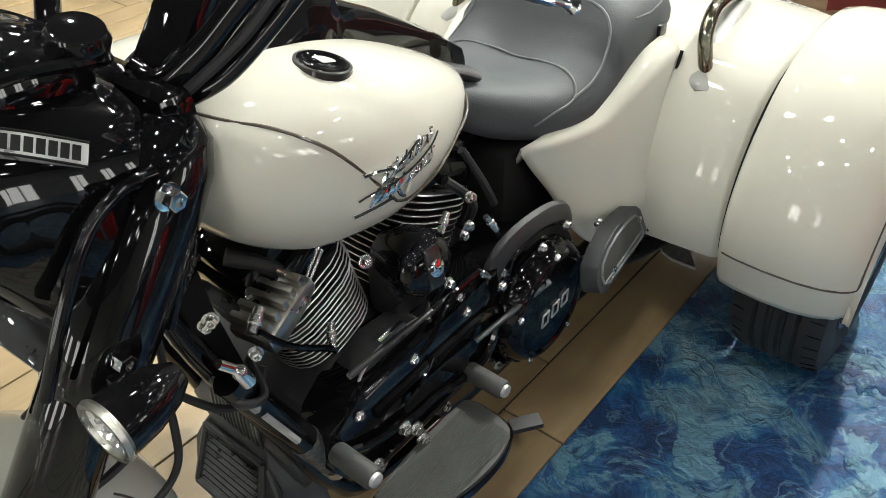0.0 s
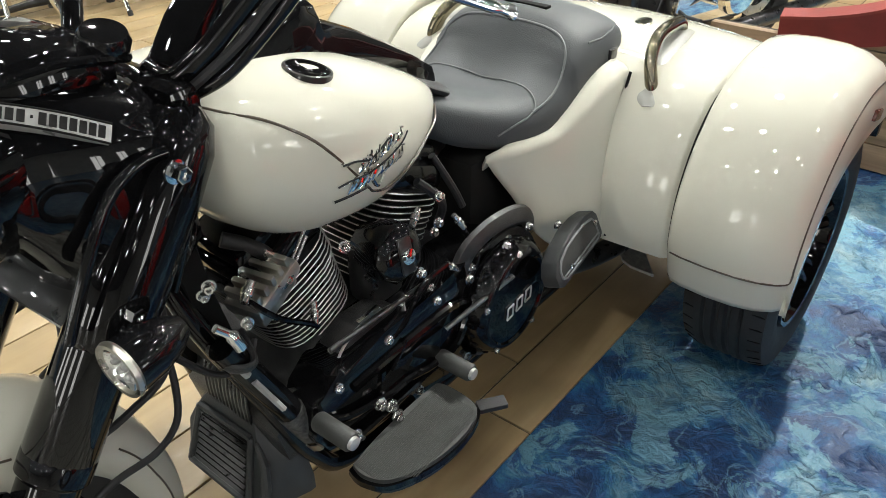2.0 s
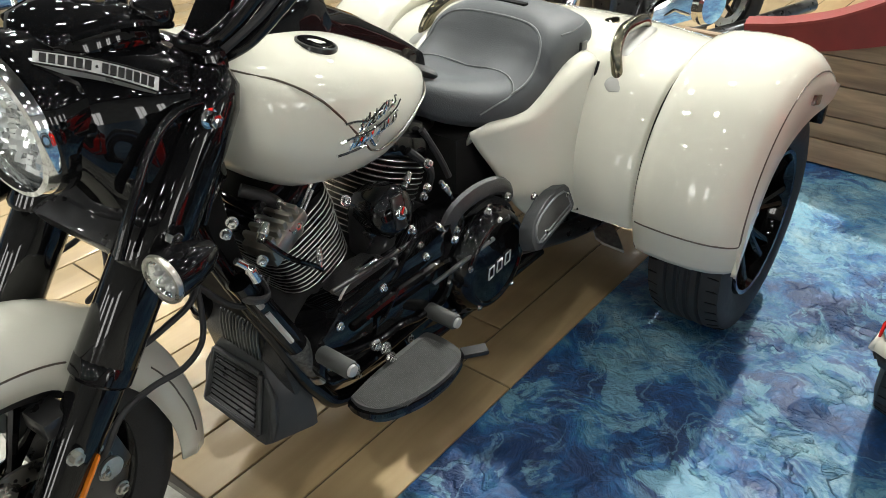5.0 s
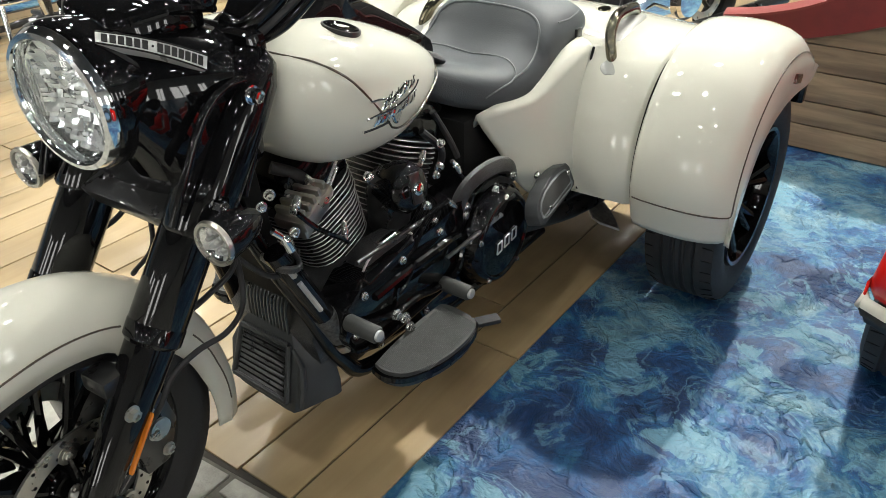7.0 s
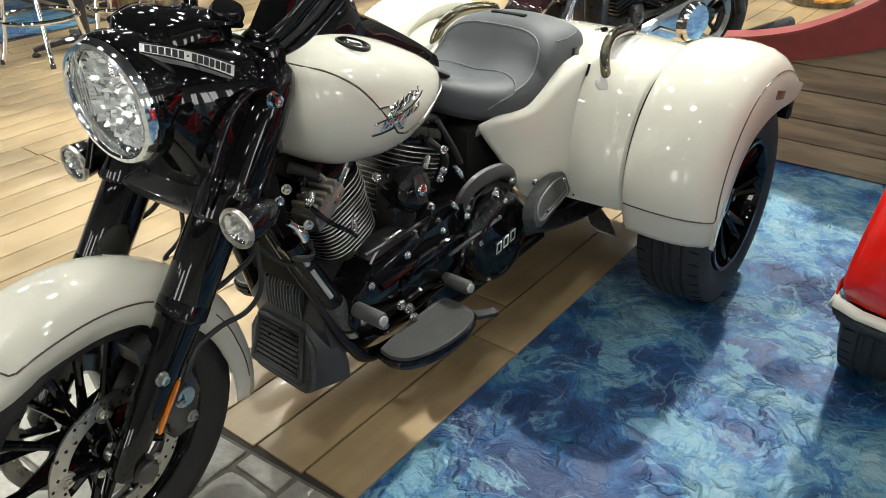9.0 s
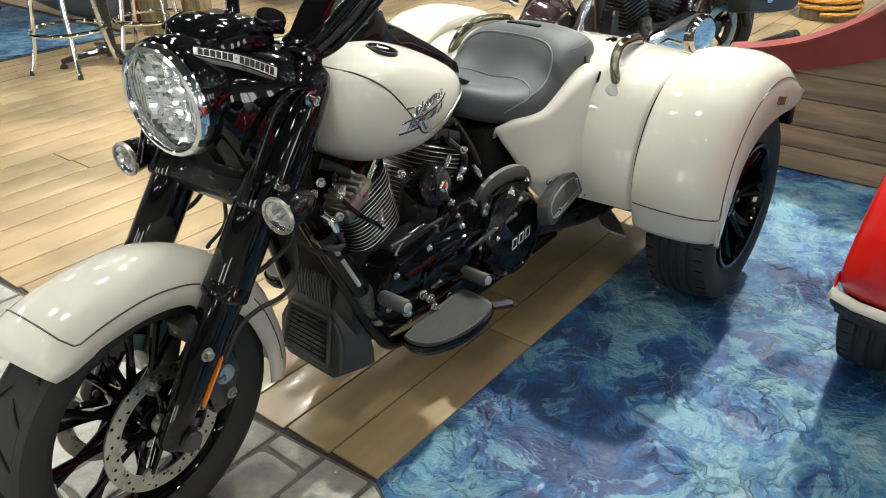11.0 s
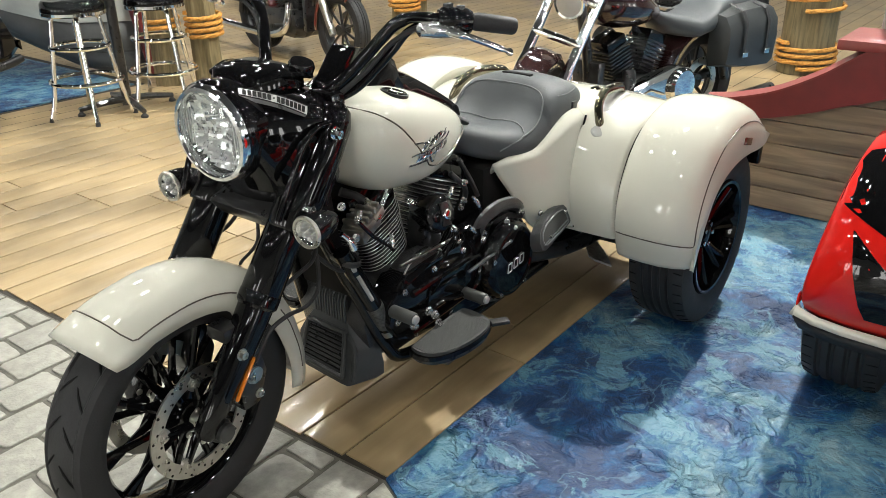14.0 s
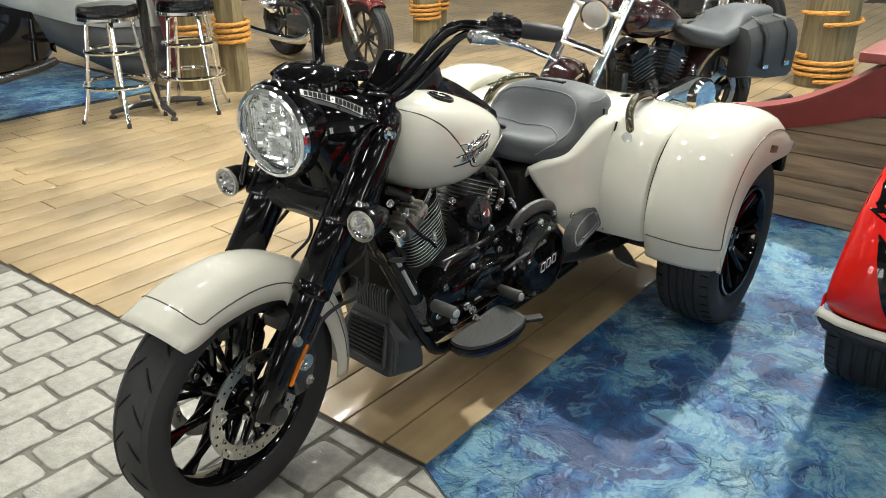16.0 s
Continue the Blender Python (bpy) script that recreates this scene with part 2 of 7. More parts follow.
REDLENS = mat("dark_red_lens", (0.08, 0.012, 0.008), 0.12, 0, 1.0, 0.2, 30)
PLATE = mat("silver_plate", (0.45, 0.45, 0.44), 0.32, 0.5, 0.3, 0.06, 20)
CRYSTAL = mat("mirror_facets", (0.93, 0.94, 0.94), 0.12, 0.72, 0.5, 0.03, 90, rvar=0.05)
INK = mat("black_ink", (0.01, 0.01, 0.01), 0.7, spec=0.1)
LABEL = mat("grey_print", (0.33, 0.33, 0.32), 0.5)
REDPAINT = mat("red_motorcycle_paint", (0.62, 0.012, 0.008), 0.4, 0, 1.0, 0.04, 5, spec=0.02)
MAROON = mat("maroon_paint", (0.1, 0.01, 0.01), 0.2, 0, 1.0, 0.1, 5)
BOATRED = mat("chalky_red_boat_paint", (0.15, 0.014, 0.012), 0.5, 0, 0.15, 0.2, 9, 0.2, 60)
# the boat's red again, lightened for the light on its upward faces
BOATTOP = mat("lit_red_boat_paint", (0.19, 0.028, 0.023), 0.45, 0, 0.25, 0.15, 9, 0.2, 60)
HULL = mat("weathered_white_hull", (0.34, 0.35, 0.33), 0.5, 0, 0.1, 0.25, 3, 0.2, 40)
HULLDARK = mat("dark_grey_hull_bottom", (0.06, 0.062, 0.062), 0.5, 0, 0.1, 0.3, 4, 0.2, 40)
ROPE = mat("yellow_manila_rope", (0.5, 0.24, 0.045), 0.75, 0, 0, 0.3, 60, 0.5, 260)
WALLP = mat("showroom_wall", (0.5, 0.49, 0.46), 0.7, 0, 0, 0.15, 1.5, 0.1, 30)
CEILP = mat("black_ceiling", (0.03, 0.03, 0.03), 0.8, 0, 0, 0.2, 2)
JOINT = mat("dark_joint", (0.03, 0.024, 0.018), 0.8, 0, 0, 0.3, 20)
MORTAR = mat("grey_mortar", (0.12, 0.113, 0.095), 0.85, 0, 0, 0.3, 30, 0.3, 200)
STONE = mat("sealed_paver", (0.31, 0.30, 0.262), 0.5, 0, 0.15, 0.2, 30, 0.7, 120, 0.15)
FLOORWOOD = wood_mat("sealed_floor_planks", (0.345, 0.245, 0.125), (0.44, 0.33, 0.18), "x", 0.42, 0.15, 2.2, 0.14, False, 0.45)
WALLWOOD = wood_mat("pier_boards", (0.085, 0.055, 0.033), (0.37, 0.265, 0.165), "y", 0.5, 0.1, 2.6, 0.22, True, 0.2)
POSTWOOD = wood_mat("piling_wood", (0.09, 0.07, 0.035), (0.3, 0.24, 0.12), "z", 0.6, 0.05, 3.0, 0.2, False)
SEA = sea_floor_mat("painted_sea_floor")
DAYLIGHT = mat("daylight", (1.0, 0.99, 0.95), 0.5, var=0.0, emit=9)
LAMPGLOW = mat("lamp_glow", (0.975, 0.985, 0.945), 0.5, emit=80)
glass = bpy.data.materials.new("clear_glass")
glass.use_nodes = True
gt = glass.node_tree
clear, gloss, mixg = (gt.nodes.new(k) for k in ("ShaderNodeBsdfTransparent", "ShaderNodeBsdfGlossy", "ShaderNodeMixShader"))
clear.inputs["Color"].default_value, gloss.inputs["Roughness"].default_value, mixg.inputs[0].default_value = (0.97, 0.98, 0.98, 1), 0.03, 0.05
gt.links.new(clear.outputs[0], mixg.inputs[1])
gt.links.new(gloss.outputs[0], mixg.inputs[2])
gt.links.new(mixg.outputs[0], gt.nodes["Material Output"].inputs["Surface"])


# ---- mesh helpers ----
V = Vector


def smooth_line(pts, n=6):
    """A Catmull-Rom line through the points."""
    pts = [V(p) for p in pts]
    out = []
    for i in range(len(pts) - 1):
        p0, p1, p2, p3 = pts[max(i - 1, 0)], pts[i], pts[i + 1], pts[min(i + 2, len(pts) - 1)]
        for k in range(n):
            t = k / n
            out.append(0.5 * ((2 * p1) + (p2 - p0) * t + (2 * p0 - 5 * p1 + 4 * p2 - p3) * t * t + (3 * p1 - p0 - 3 * p2 + p3) * t ** 3))
    out.append(pts[-1])
    return out


def loft(sections, bm=None, closed=True, cap=True):
    bm = bm or bmesh.new()
    rings = [[bm.verts.new(p) for p in s] for s in sections]
    n = len(rings[0])
    for a, b in zip(rings, rings[1:]):
        for i in range(n if closed else n - 1):
            j = (i + 1) % n
            bm.faces.new((a[i], a[j], b[j], b[i]))
    if cap and closed:
        bm.faces.new(rings[0][::-1])
        bm.faces.new(rings[-1])
    return bm


def sweep(pts, r, bm=None, seg=10, flat=1.0):
    """A round bar along the points; r may be one radius or one for each point."""
    pts = [V(p) for p in pts]
    rs = list(r) if hasattr(r, "__len__") else [r] * len(pts)
    up = V((0, 0, 1))
    secs = []
    prev = None
    for i, p in enumerate(pts):
        d = (pts[min(i + 1, len(pts) - 1)] - pts[max(i - 1, 0)]).normalized()
        if prev is None:
            side = d.cross(up)
            if side.length < 1e-3:
                side = d.cross(V((1, 0, 0)))
        else:
            side = prev - d * prev.dot(d)
        side.normalize()
        prev = side
        nrm = side.cross(d)
        secs.append([p + rs[i] * (math.cos(a) * side + flat * math.sin(a) * nrm) for a in (2 * math.pi * k / seg for k in range(seg))])
    return loft(secs, bm)


def rod(a, b, r, bm=None, seg=12, r2=None):
    return sweep([a, b], [r, r if r2 is None else r2], bm, seg)


def frame_of(axis, origin=(0, 0, 0)):
    """A pose whose local z points along axis."""
    return Matrix.Translation(origin) @ V(axis).to_track_quat("Z", "Y").to_matrix().to_4x4()


def lathe(profile, m=None, bm=None, seg=32, cap=True):
    """Turned shape: (radius, height) rows about the local z of m."""
    m = m or Matrix()
    secs = [[m @ V((r * math.cos(a), r * math.sin(a), h)) for a in (2 * math.pi * k / seg for k in range(seg))] for r, h in profile]
    return loft(secs, bm, True, cap)


def box(cx, cy, cz, sx, sy, sz, m=None, bm=None, bev=0.0):
    b2 = bmesh.new()
    bmesh.ops.create_cube(b2, size=1, matrix=(m or Matrix()) @ Matrix.Translation((cx, cy, cz)) @ Matrix.Diagonal((sx, sy, sz, 1)))
    if bev:
        bmesh.ops.bevel(b2, geom=b2.edges[:], offset=bev, segments=2, profile=0.6, affect="EDGES")
    if bm is None:
        return b2
    return join(bm, b2)


def join(bm, other):
    me = bpy.data.meshes.new("tmp")
    other.to_mesh(me)
    other.free()
    bm.from_mesh(me)
    bpy.data.meshes.remove(me)
    return bm


def prism(poly, y0, y1, m=None, bm=None, bev=0.0):
    """A plate: an outline in x and z, drawn out from y0 to y1."""
    b2 = loft([[V((x, y0, z)) for x, z in poly], [V((x, y1, z)) for x, z in poly]])
    if bev:
        bmesh.ops.bevel(b2, geom=b2.edges[:], offset=bev, segments=2, profile=0.6, affect="EDGES")
    if m:
        b2.transform(m)
    return b2 if bm is None else join(bm, b2)


def mesh_of(name, bm, material, sharp=38):
    bmesh.ops.recalc_face_normals(bm, faces=bm.faces[:])
    me = bpy.data.meshes.new(name)
    bm.to_mesh(me)
    bm.free()
    me.materials.append(material)
    me.shade_smooth()
    me.set_sharp_from_angle(angle=radians(sharp))
    return me


def part(name, bm, material, parent, label="", m=None, sharp=38):
    if m is not None:
        bm.transform(m)
    ob = new(name, mesh_of(name, bm, material, sharp))
    ob.parent = parent
    if label:
        tagged(ob, label)
    return ob


def thing(name, label, category, group="", at=None):
    e = new(name)
    e.empty_display_size = 0.1
    if at is not None:
        e.matrix_world = at
    return tagged(e, label, category, group)


def solo(name, bm, material, label, category, group="", kind="", at=None, sharp=38):
    ob = new(name, mesh_of(name, bm, material, sharp))
    if at is not None:
        ob.matrix_world = at
    return tagged(ob, label, category, group, kind)


def bolts(name, spots, parent, material, label="", m=None):
    """Separate bolts that share meshes: rows of place, axis, radius and height."""
    made = {}
    for p, axis, r, h in spots:
        if (r, h) not in made:
            made[r, h] = mesh_of(name, bolt(bmesh.new(), (0, 0, 0), (0, 0, 1), r, h), material)
        ob = new(name, made[r, h])
        ob.parent = parent
        ob.matrix_world = (m or Matrix()) @ frame_of(axis, p)
        if label:
            tagged(ob, label)


def tyre(parent, c, r, w, rim, grooves, name="tyre", m=None, tread="road"):
    """Tyre about the y axis at c: rounded shoulders, sidewalls, circumferential grooves and slanted sipes."""
    prof = []
    h = w / 2
    for y, rr in ((-h * 0.82, rim), (-h * 0.97, rim + (r - rim) * 0.3), (-h, rim + (r - rim) * 0.6), (-h * 0.9, r * 0.965), (-h * 0.7, r * 0.988)):
        prof.append((rr, y))
    n = 24
    for k in range(n + 1):
        y = -0.62 * h + 1.24 * h * k / n
        rr = r * (1 - 0.012 * (abs(y) / h) ** 2 * (4.5 if tread == "slant" else 1.0))
        for g in grooves:
            if abs(y - g * h) < 0.035 * h + 0.001:
                rr -= 0.007
        prof.append((rr, y))
    for y, rr in ((h * 0.7, r * 0.988), (h * 0.9, r * 0.965), (h, rim + (r - rim) * 0.6), (h * 0.97, rim + (r - rim) * 0.3), (h * 0.82, rim)):
        prof.append((rr, y))
    prof += [(rim - 0.012, h * 0.7), (rim - 0.012, -h * 0.7), prof[0]]
    bm = lathe(prof, frame_of((0, 1, 0), c), None, 72, cap=False)
    ob = part(name, bm, RUBBER, parent, "black rubber tyre", m, 30)
    # tread sipes, cut as thin dark ribs lying in the surface
    bm = bmesh.new()
    count = 46
    for k in range(count):
        a = 2 * math.pi * k / count
        for s in (-1, 1):
            line = []
            for j in range(4):
                f = j / 3
                if tread == "slant":
                    y, aa = s * h * (0.12 + 0.6 * f), a + s * 0.03 + 0.16 * f
                    if k % 2:
                        continue
                else:
                    y, aa = s * h * (0.62 + 0.26 * f), a + 0.02 * f
                rr = r * (1 - 0.012 * (abs(y) / h) ** 2 * (4.5 if tread == "slant" else 1.0)) + 0.0006
                if abs(y) > 0.62 * h:
                    rr = min(rr, r * (0.9912 - 0.075 * (abs(y) / h - 0.62)))
                line.append(V((c[0] + rr * math.sin(aa), c[1] + y, c[2] + rr * math.cos(aa))))
            if line:
                sweep(line, [0.0012, 0.003, 0.003, 0.0012], bm, 4)
    tagged(part("tread_cut", bm, INK, ob, "narrow black tread cuts", m), kind="stuff")
    return ob


def bolt(bm, p, axis, r=0.011, h=0.012):
    """Hexagon head with a shallow socket, on a washer."""
    f = frame_of(axis, p)
    lathe([(r * 1.35, 0), (r * 1.35, 0.002), (r, 0.0025)], f, bm, 16)
    lathe([(r, 0.002), (r, h), (r * 0.88, h + 0.0012), (r * 0.5, h + 0.0014), (r * 0.42, h - 0.003)], f, bm, 6)
    return bm


# ---- the showroom ----
def border(y):
    """Where the planks end and the pavers begin."""
    return 1.318 - 0.06 * y


def slab(name, outline, z0, z1, material, label, category):
    bm = loft([[V((x, y, z0)) for x, y in outline], [V((x, y, z1)) for x, y in outline]])
    return solo(name, bm, material, label, category, kind="structure")


slab("ground", [(-16, -16), (14, -16), (14, 14), (-16, 14)], -0.2, -0.012, JOINT, "dark concrete slab under the showroom floors", "floor")
wood_floor = slab("floor_planks", [(-11.5, -9.0), (-1.0, -9.0), (-1.0, -4.5), (border(-4.5), -4.5), (border(0.315), 0.315), (-11.5, 0.315)], -0.011, -0.006, JOINT, "warm sealed plank floor", "floor")
paver_floor = slab("pavement", [(border(-4.5), -4.5), (13.5, -4.5), (13.5, 13.5), (7.55, 13.5), (border(0.315), 0.315)], -0.011, -0.007, MORTAR, "grey stone paver floor with dark joints", "floor")
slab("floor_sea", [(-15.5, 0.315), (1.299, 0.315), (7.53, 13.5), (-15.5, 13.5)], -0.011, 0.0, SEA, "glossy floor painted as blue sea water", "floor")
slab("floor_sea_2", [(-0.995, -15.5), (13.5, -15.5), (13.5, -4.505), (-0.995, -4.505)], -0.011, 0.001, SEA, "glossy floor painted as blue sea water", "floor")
for nm, bx in (("wall_north", (-15.6, -1, CEIL / 2, 0.2, 29.4, CEIL + 0.2)), ("wall_west", (-1, -15.6, CEIL / 2, 29, 0.2, CEIL + 0.2))):
    solo(nm, box(*bx), WALLP, "plain dim showroom wall", "wall", kind="structure")


# the two shop fronts behind the camera: walls with tall glazed doors through them, daylight outside
def shop_front(name, turn, length, spots, first):
    """A wall along local y with doors at the given places; its inner face looks towards local -x."""
    bm = bmesh.new()
    half, y = 0.75, -length / 2
    for c in list(spots) + [length / 2 + half]:
        box(0, (y + c - half) / 2, CEIL / 2, 0.2, c - half - y, CEIL + 0.2, turn, bm)
        y = c + half
    for c in spots:
        box(0, c, (CEIL + 2.7) / 2 + 0.05, 0.2, 2 * half, CEIL - 2.6, turn, bm)
    solo(name, bm, WALLP, "plain dim showroom wall with glazed doors", "wall", kind="structure")
    for k, c in enumerate(spots):
        door = tagged(new("window_%d" % (first + k)), "tall glazed shop door with bright daylight behind", "window", kind="structure")
        for yy in (-half + 0.04, 0.0, half - 0.04):
            part("mullion", box(0, c + yy, 1.35, 0.12, 0.08, 2.7, turn), CASE, door, "dark metal mullion")
        for zz in (0.05, 2.66):
            part("rail", box(0, c, zz, 0.11, 2 * half - 0.16, 0.08, turn), CASE, door, "dark metal rail")
        part("daylight_pane", box(0.07, c, 1.35, 0.01, 2 * half, 2.7, turn), DAYLIGHT, door, "bright daylight behind the glass")


shop_front("wall_south", Matrix.Translation((13.6, -1, 0)), 29.4, (-6.5, -3.2, 0.6, 4.4), 1)
shop_front("wall_east", Matrix.Translation((-1, 13.6, 0)) @ Matrix.Rotation(radians(90), 4, "Z"), 29.0, (-6.0, -1.6, 1.8, 5.4), 5)
solo("ceiling", box(-1, -1, CEIL + 0.15, 29.4, 29.4, 0.2), CEILP, "dark showroom ceiling", "ceiling", kind="structure")
# small round ceiling lamps in loose rows over the whole hall
lamp_rng = random.Random(11)
lamp_spots = [(-13.2 + 2.6 * i + lamp_rng.uniform(-0.7, 0.7), -12.6 + 2.6 * j + lamp_rng.uniform(-0.7, 0.7)) for i in range(10) for j in range(10)]
first_lamp = None
for lx, ly in lamp_spots:
    pm = Matrix.Translation((lx, ly, CEIL - 0.02))
    if first_lamp is None:
        first_lamp = thing("ceiling_lamp", "small round bright ceiling lamp", "ceiling lamp", "ceiling lamps", pm)
        part("lamp_can", lathe([(0.19, 0.07), (0.19, -0.02), (0.18, -0.02), (0.172, 0.0)], None, None, 12, False), INK, first_lamp)
        part("lamp_face", lathe([(0.155, -0.026), (0.155, -0.022)], None, None, 10), LAMPGLOW, first_lamp, "glowing lamp face")
    else:
        copy_thing(first_lamp, pm)

# board wall of the little pier, with a red skiff's sheer plank on it
pier = tagged(new("wall_pier"), "low wall of weathered horizontal boards", "wall", kind="structure")
z = 0.004
for h in (0.105, 0.10, 0.125, 0.108, 0.12, 0.12):
    y0 = 0.66 if z > 0.54 else 0.42 if z > 0.43 else -0.1
    bm = box(-1.30, (y0 + 3.7) / 2, z + h / 2, 0.04, 3.7 - y0, h - 0.004, None, None, 0.003)
    part("board", bm, WALLWOOD, pier)
    z += h
part("backing", box(-1.345, 1.8, 0.215, 0.04, 3.8, 0.43), JOINT, pier)
skiff = thing("red_skiff", "red painted wooden skiff bow above the pier boards", "boat")
top = smooth_line([(-1.262, a, b) for a, b in ((0.158, 0.506), (0.20, 0.513), (0.30, 0.530), (0.445, 0.572), (0.56, 0.625), (0.674, 0.692), (0.76, 0.755), (0.86, 0.82), (1.2, 0.99), (2.2, 1.25))], 4)
low = smooth_line([(-1.262, a, b) for a, b in ((0.165, 0.40), (0.20, 0.41), (0.30, 0.43), (0.445, 0.452), (0.56, 0.482), (0.674, 0.518), (0.76, 0.552), (0.86, 0.585), (1.2, 0.70), (2.2, 0.9))], 4)
bm = loft([[t, V((t.x - 0.03, t.y, t.z)), V((b.x - 0.03, b.y, b.z)), b] for t, b in zip(top, low)])
part("sheer_plank", bm, BOATRED, skiff, "dark red sheer plank")
bm = loft([[V((t.x + 0.004, t.y, t.z + 0.004)), V((t.x - 0.10, t.y - 0.02, t.z + 0.008)), V((t.x - 0.10, t.y - 0.02, t.z - 0.02)), V((t.x + 0.004, t.y, t.z - 0.006))] for t in top])
part("gunwale", bm, BOATTOP, skiff, "red gunwale top, lightened as if lit")
part("fore_deck", prism([(-1.65, 0.80), (-1.25, 0.80), (-1.25, 0.845), (-1.65, 0.845)], 0.70, 2.2, None, None, 0.01), BOATTOP, skiff, "red deck plate, lightened as if lit")
part("cabin_panel", box(-1.62, 1.55, 1.10, 0.05, 1.5, 0.5, Matrix.Rotation(radians(0), 4, "Z"), None, 0.01), HULL, skiff, "weathered white cabin side")


# timber pilings with rope
def piling(x, y, r, h, ropes, label):
    t = thing("piling", label, "post", "timber pilings", Matrix.Translation((x, y, 0)))
    rng = random.Random(int(1000 * abs(x)) + 7)
    secs = []
    ph = [rng.uniform(0, 6.28) for _ in range(3)]
    for k in range(9):
        zz = h * k / 8
        secs.append([V(((r + 0.012 * math.sin(3 * a + ph[0] + zz) + 0.008 * math.sin(7 * a + ph[1])) * math.cos(a), (r + 0.012 * math.sin(3 * a + ph[0] + zz) + 0.008 * math.sin(7 * a + ph[1])) * math.sin(a), zz)) for a in (2 * math.pi * i / 28 for i in range(28))])
    part("post", loft(secs), POSTWOOD, t, "grey-brown weathered timber post")
    for z0, turns, pitch in ropes:
        line = [V(((r + 0.03) * math.cos(a), (r + 0.03) * math.sin(a), z0 + pitch * a / 6.283)) for a in (0.26 * k for k in range(int(turns * 24)))]
        bm = bmesh.new()
        for strand in range(3):
            pts = []
            for k, p in enumerate(line):
                out = V((p.x, p.y, 0)).normalized()
                an = k * 0.9 + strand * 2.094
                pts.append(p + out * 0.008 * math.cos(an) + V((0, 0, 0.008 * math.sin(an))))
            sweep(pts, 0.0115, bm, 6)
        part("rope", bm, ROPE, t, "coiled yellow rope")
    return t


piling(-1.36, -3.96, 0.105, 2.2, ((0.40, 4, 0.045),), "weathered timber piling wound with yellow rope")
piling(-1.17, -4.25, 0.10, 2.0, ((0.46, 1.5, 0.05),), "weathered timber piling beside a second one")
piling(-4.15, -4.25, 0.13, 2.4, ((0.26, 4, 0.045),), "weathered timber piling wound with yellow rope")
piling(-4.45, -4.35, 0.12, 2.4, ((0.32, 3, 0.05),), "weathered timber piling wound with yellow rope")
piling(-4.62, -0.22, 0.20, 2.6, ((0.06, 4, 0.05), (0.52, 1.2, 0.09)), "thick timber piling with rope at its foot")


# bar stools
def stool(at):
    t = thing("bar_stool", "chrome bar stool with black padded round seat", "stool", "bar stools", at)
    cushion = part("cushion", lathe([(0.0, 0.70), (0.17, 0.70), (0.20, 0.715), (0.205, 0.74), (0.20, 0.785), (0.185, 0.805), (0.1, 0.815), (0.0, 0.816)], None, None, 40, False), BLACK, t, "black vinyl cushion")
    part("seat_band", lathe([(0.2, 0.705), (0.207, 0.712), (0.207, 0.73), (0.2, 0.737)], None, None, 40, False), CHROME, cushion, "chrome band")
    for k in range(4):
        a = math.pi / 4 + k * math.pi / 2
        c, s = math.cos(a), math.sin(a)
        pts = smooth_line([(0.10 * c, 0.10 * s, 0.70), (0.145 * c, 0.145 * s, 0.685), (0.16 * c, 0.16 * s, 0.60), (0.205 * c, 0.205 * s, 0.28), (0.235 * c, 0.235 * s, 0.12), (0.275 * c, 0.275 * s, 0.0)])
        leg = part("leg", sweep(pts, 0.0155, None, 10), CHROME, t, "chrome tube leg")
        part("foot_cap", rod((0.275 * c, 0.275 * s, 0.0), (0.268 * c, 0.268 * s, 0.03), 0.016), RUBBER, leg, "black rubber foot")
    for r, zz in ((0.185, 0.50), (0.232, 0.27)):
        part("ring", sweep([(r * math.cos(a), r * math.sin(a), zz) for a in (2 * math.pi * k / 40 for k in range(41))], 0.0145, None, 8), CHROME, t, "chrome ring")
    return t


st = stool(Matrix.Translation((-0.235, -3.80, 0)) @ Matrix.Rotation(0.35, 4, "Z"))
copy_thing(st, Matrix.Translation((-0.755, -3.66, 0)) @ Matrix.Rotation(0.75, 4, "Z"))
copy_thing(st, Matrix.Translation((-4.35, -0.95, 0)) @ Matrix.Rotation(0.2, 4, "Z"))
copy_thing(st, Matrix.Translation((-5.1, -1.2, 0)) @ Matrix.Rotation(0.6, 4, "Z"))
# pedestal table between the stools
pt = thing("pedestal_table", "dark metal pedestal table with four-toed foot", "table", "", Matrix.Translation((-0.52, -3.83, 0)))
part("column", rod((0, 0, 0.03), (0, 0, 1.02), 0.036), CASE, pt, "dark steel column")
part("table_top", lathe([(0.30, 1.02), (0.31, 1.03), (0.31, 1.045), (0.30, 1.05)], None, None, 36), CASE, pt, "dark round top")
for k in range(4):
    a = radians(-13 + 90 * k)
    toe = part("toe", sweep([(0, 0, 0.075), (0.15 * math.cos(a), 0.15 * math.sin(a), 0.07), (0.34 * math.cos(a), 0.34 * math.sin(a), 0.045)], [0.028, 0.024, 0.018], None, 8), CASE, pt, "dark splayed toe")
    part("glide", lathe([(0.026, 0.0), (0.026, 0.014), (0.01, 0.03)], Matrix.Translation((0.33 * math.cos(a), 0.33 * math.sin(a), 0)), None, 14), RUBBER, toe, "black foot glide")

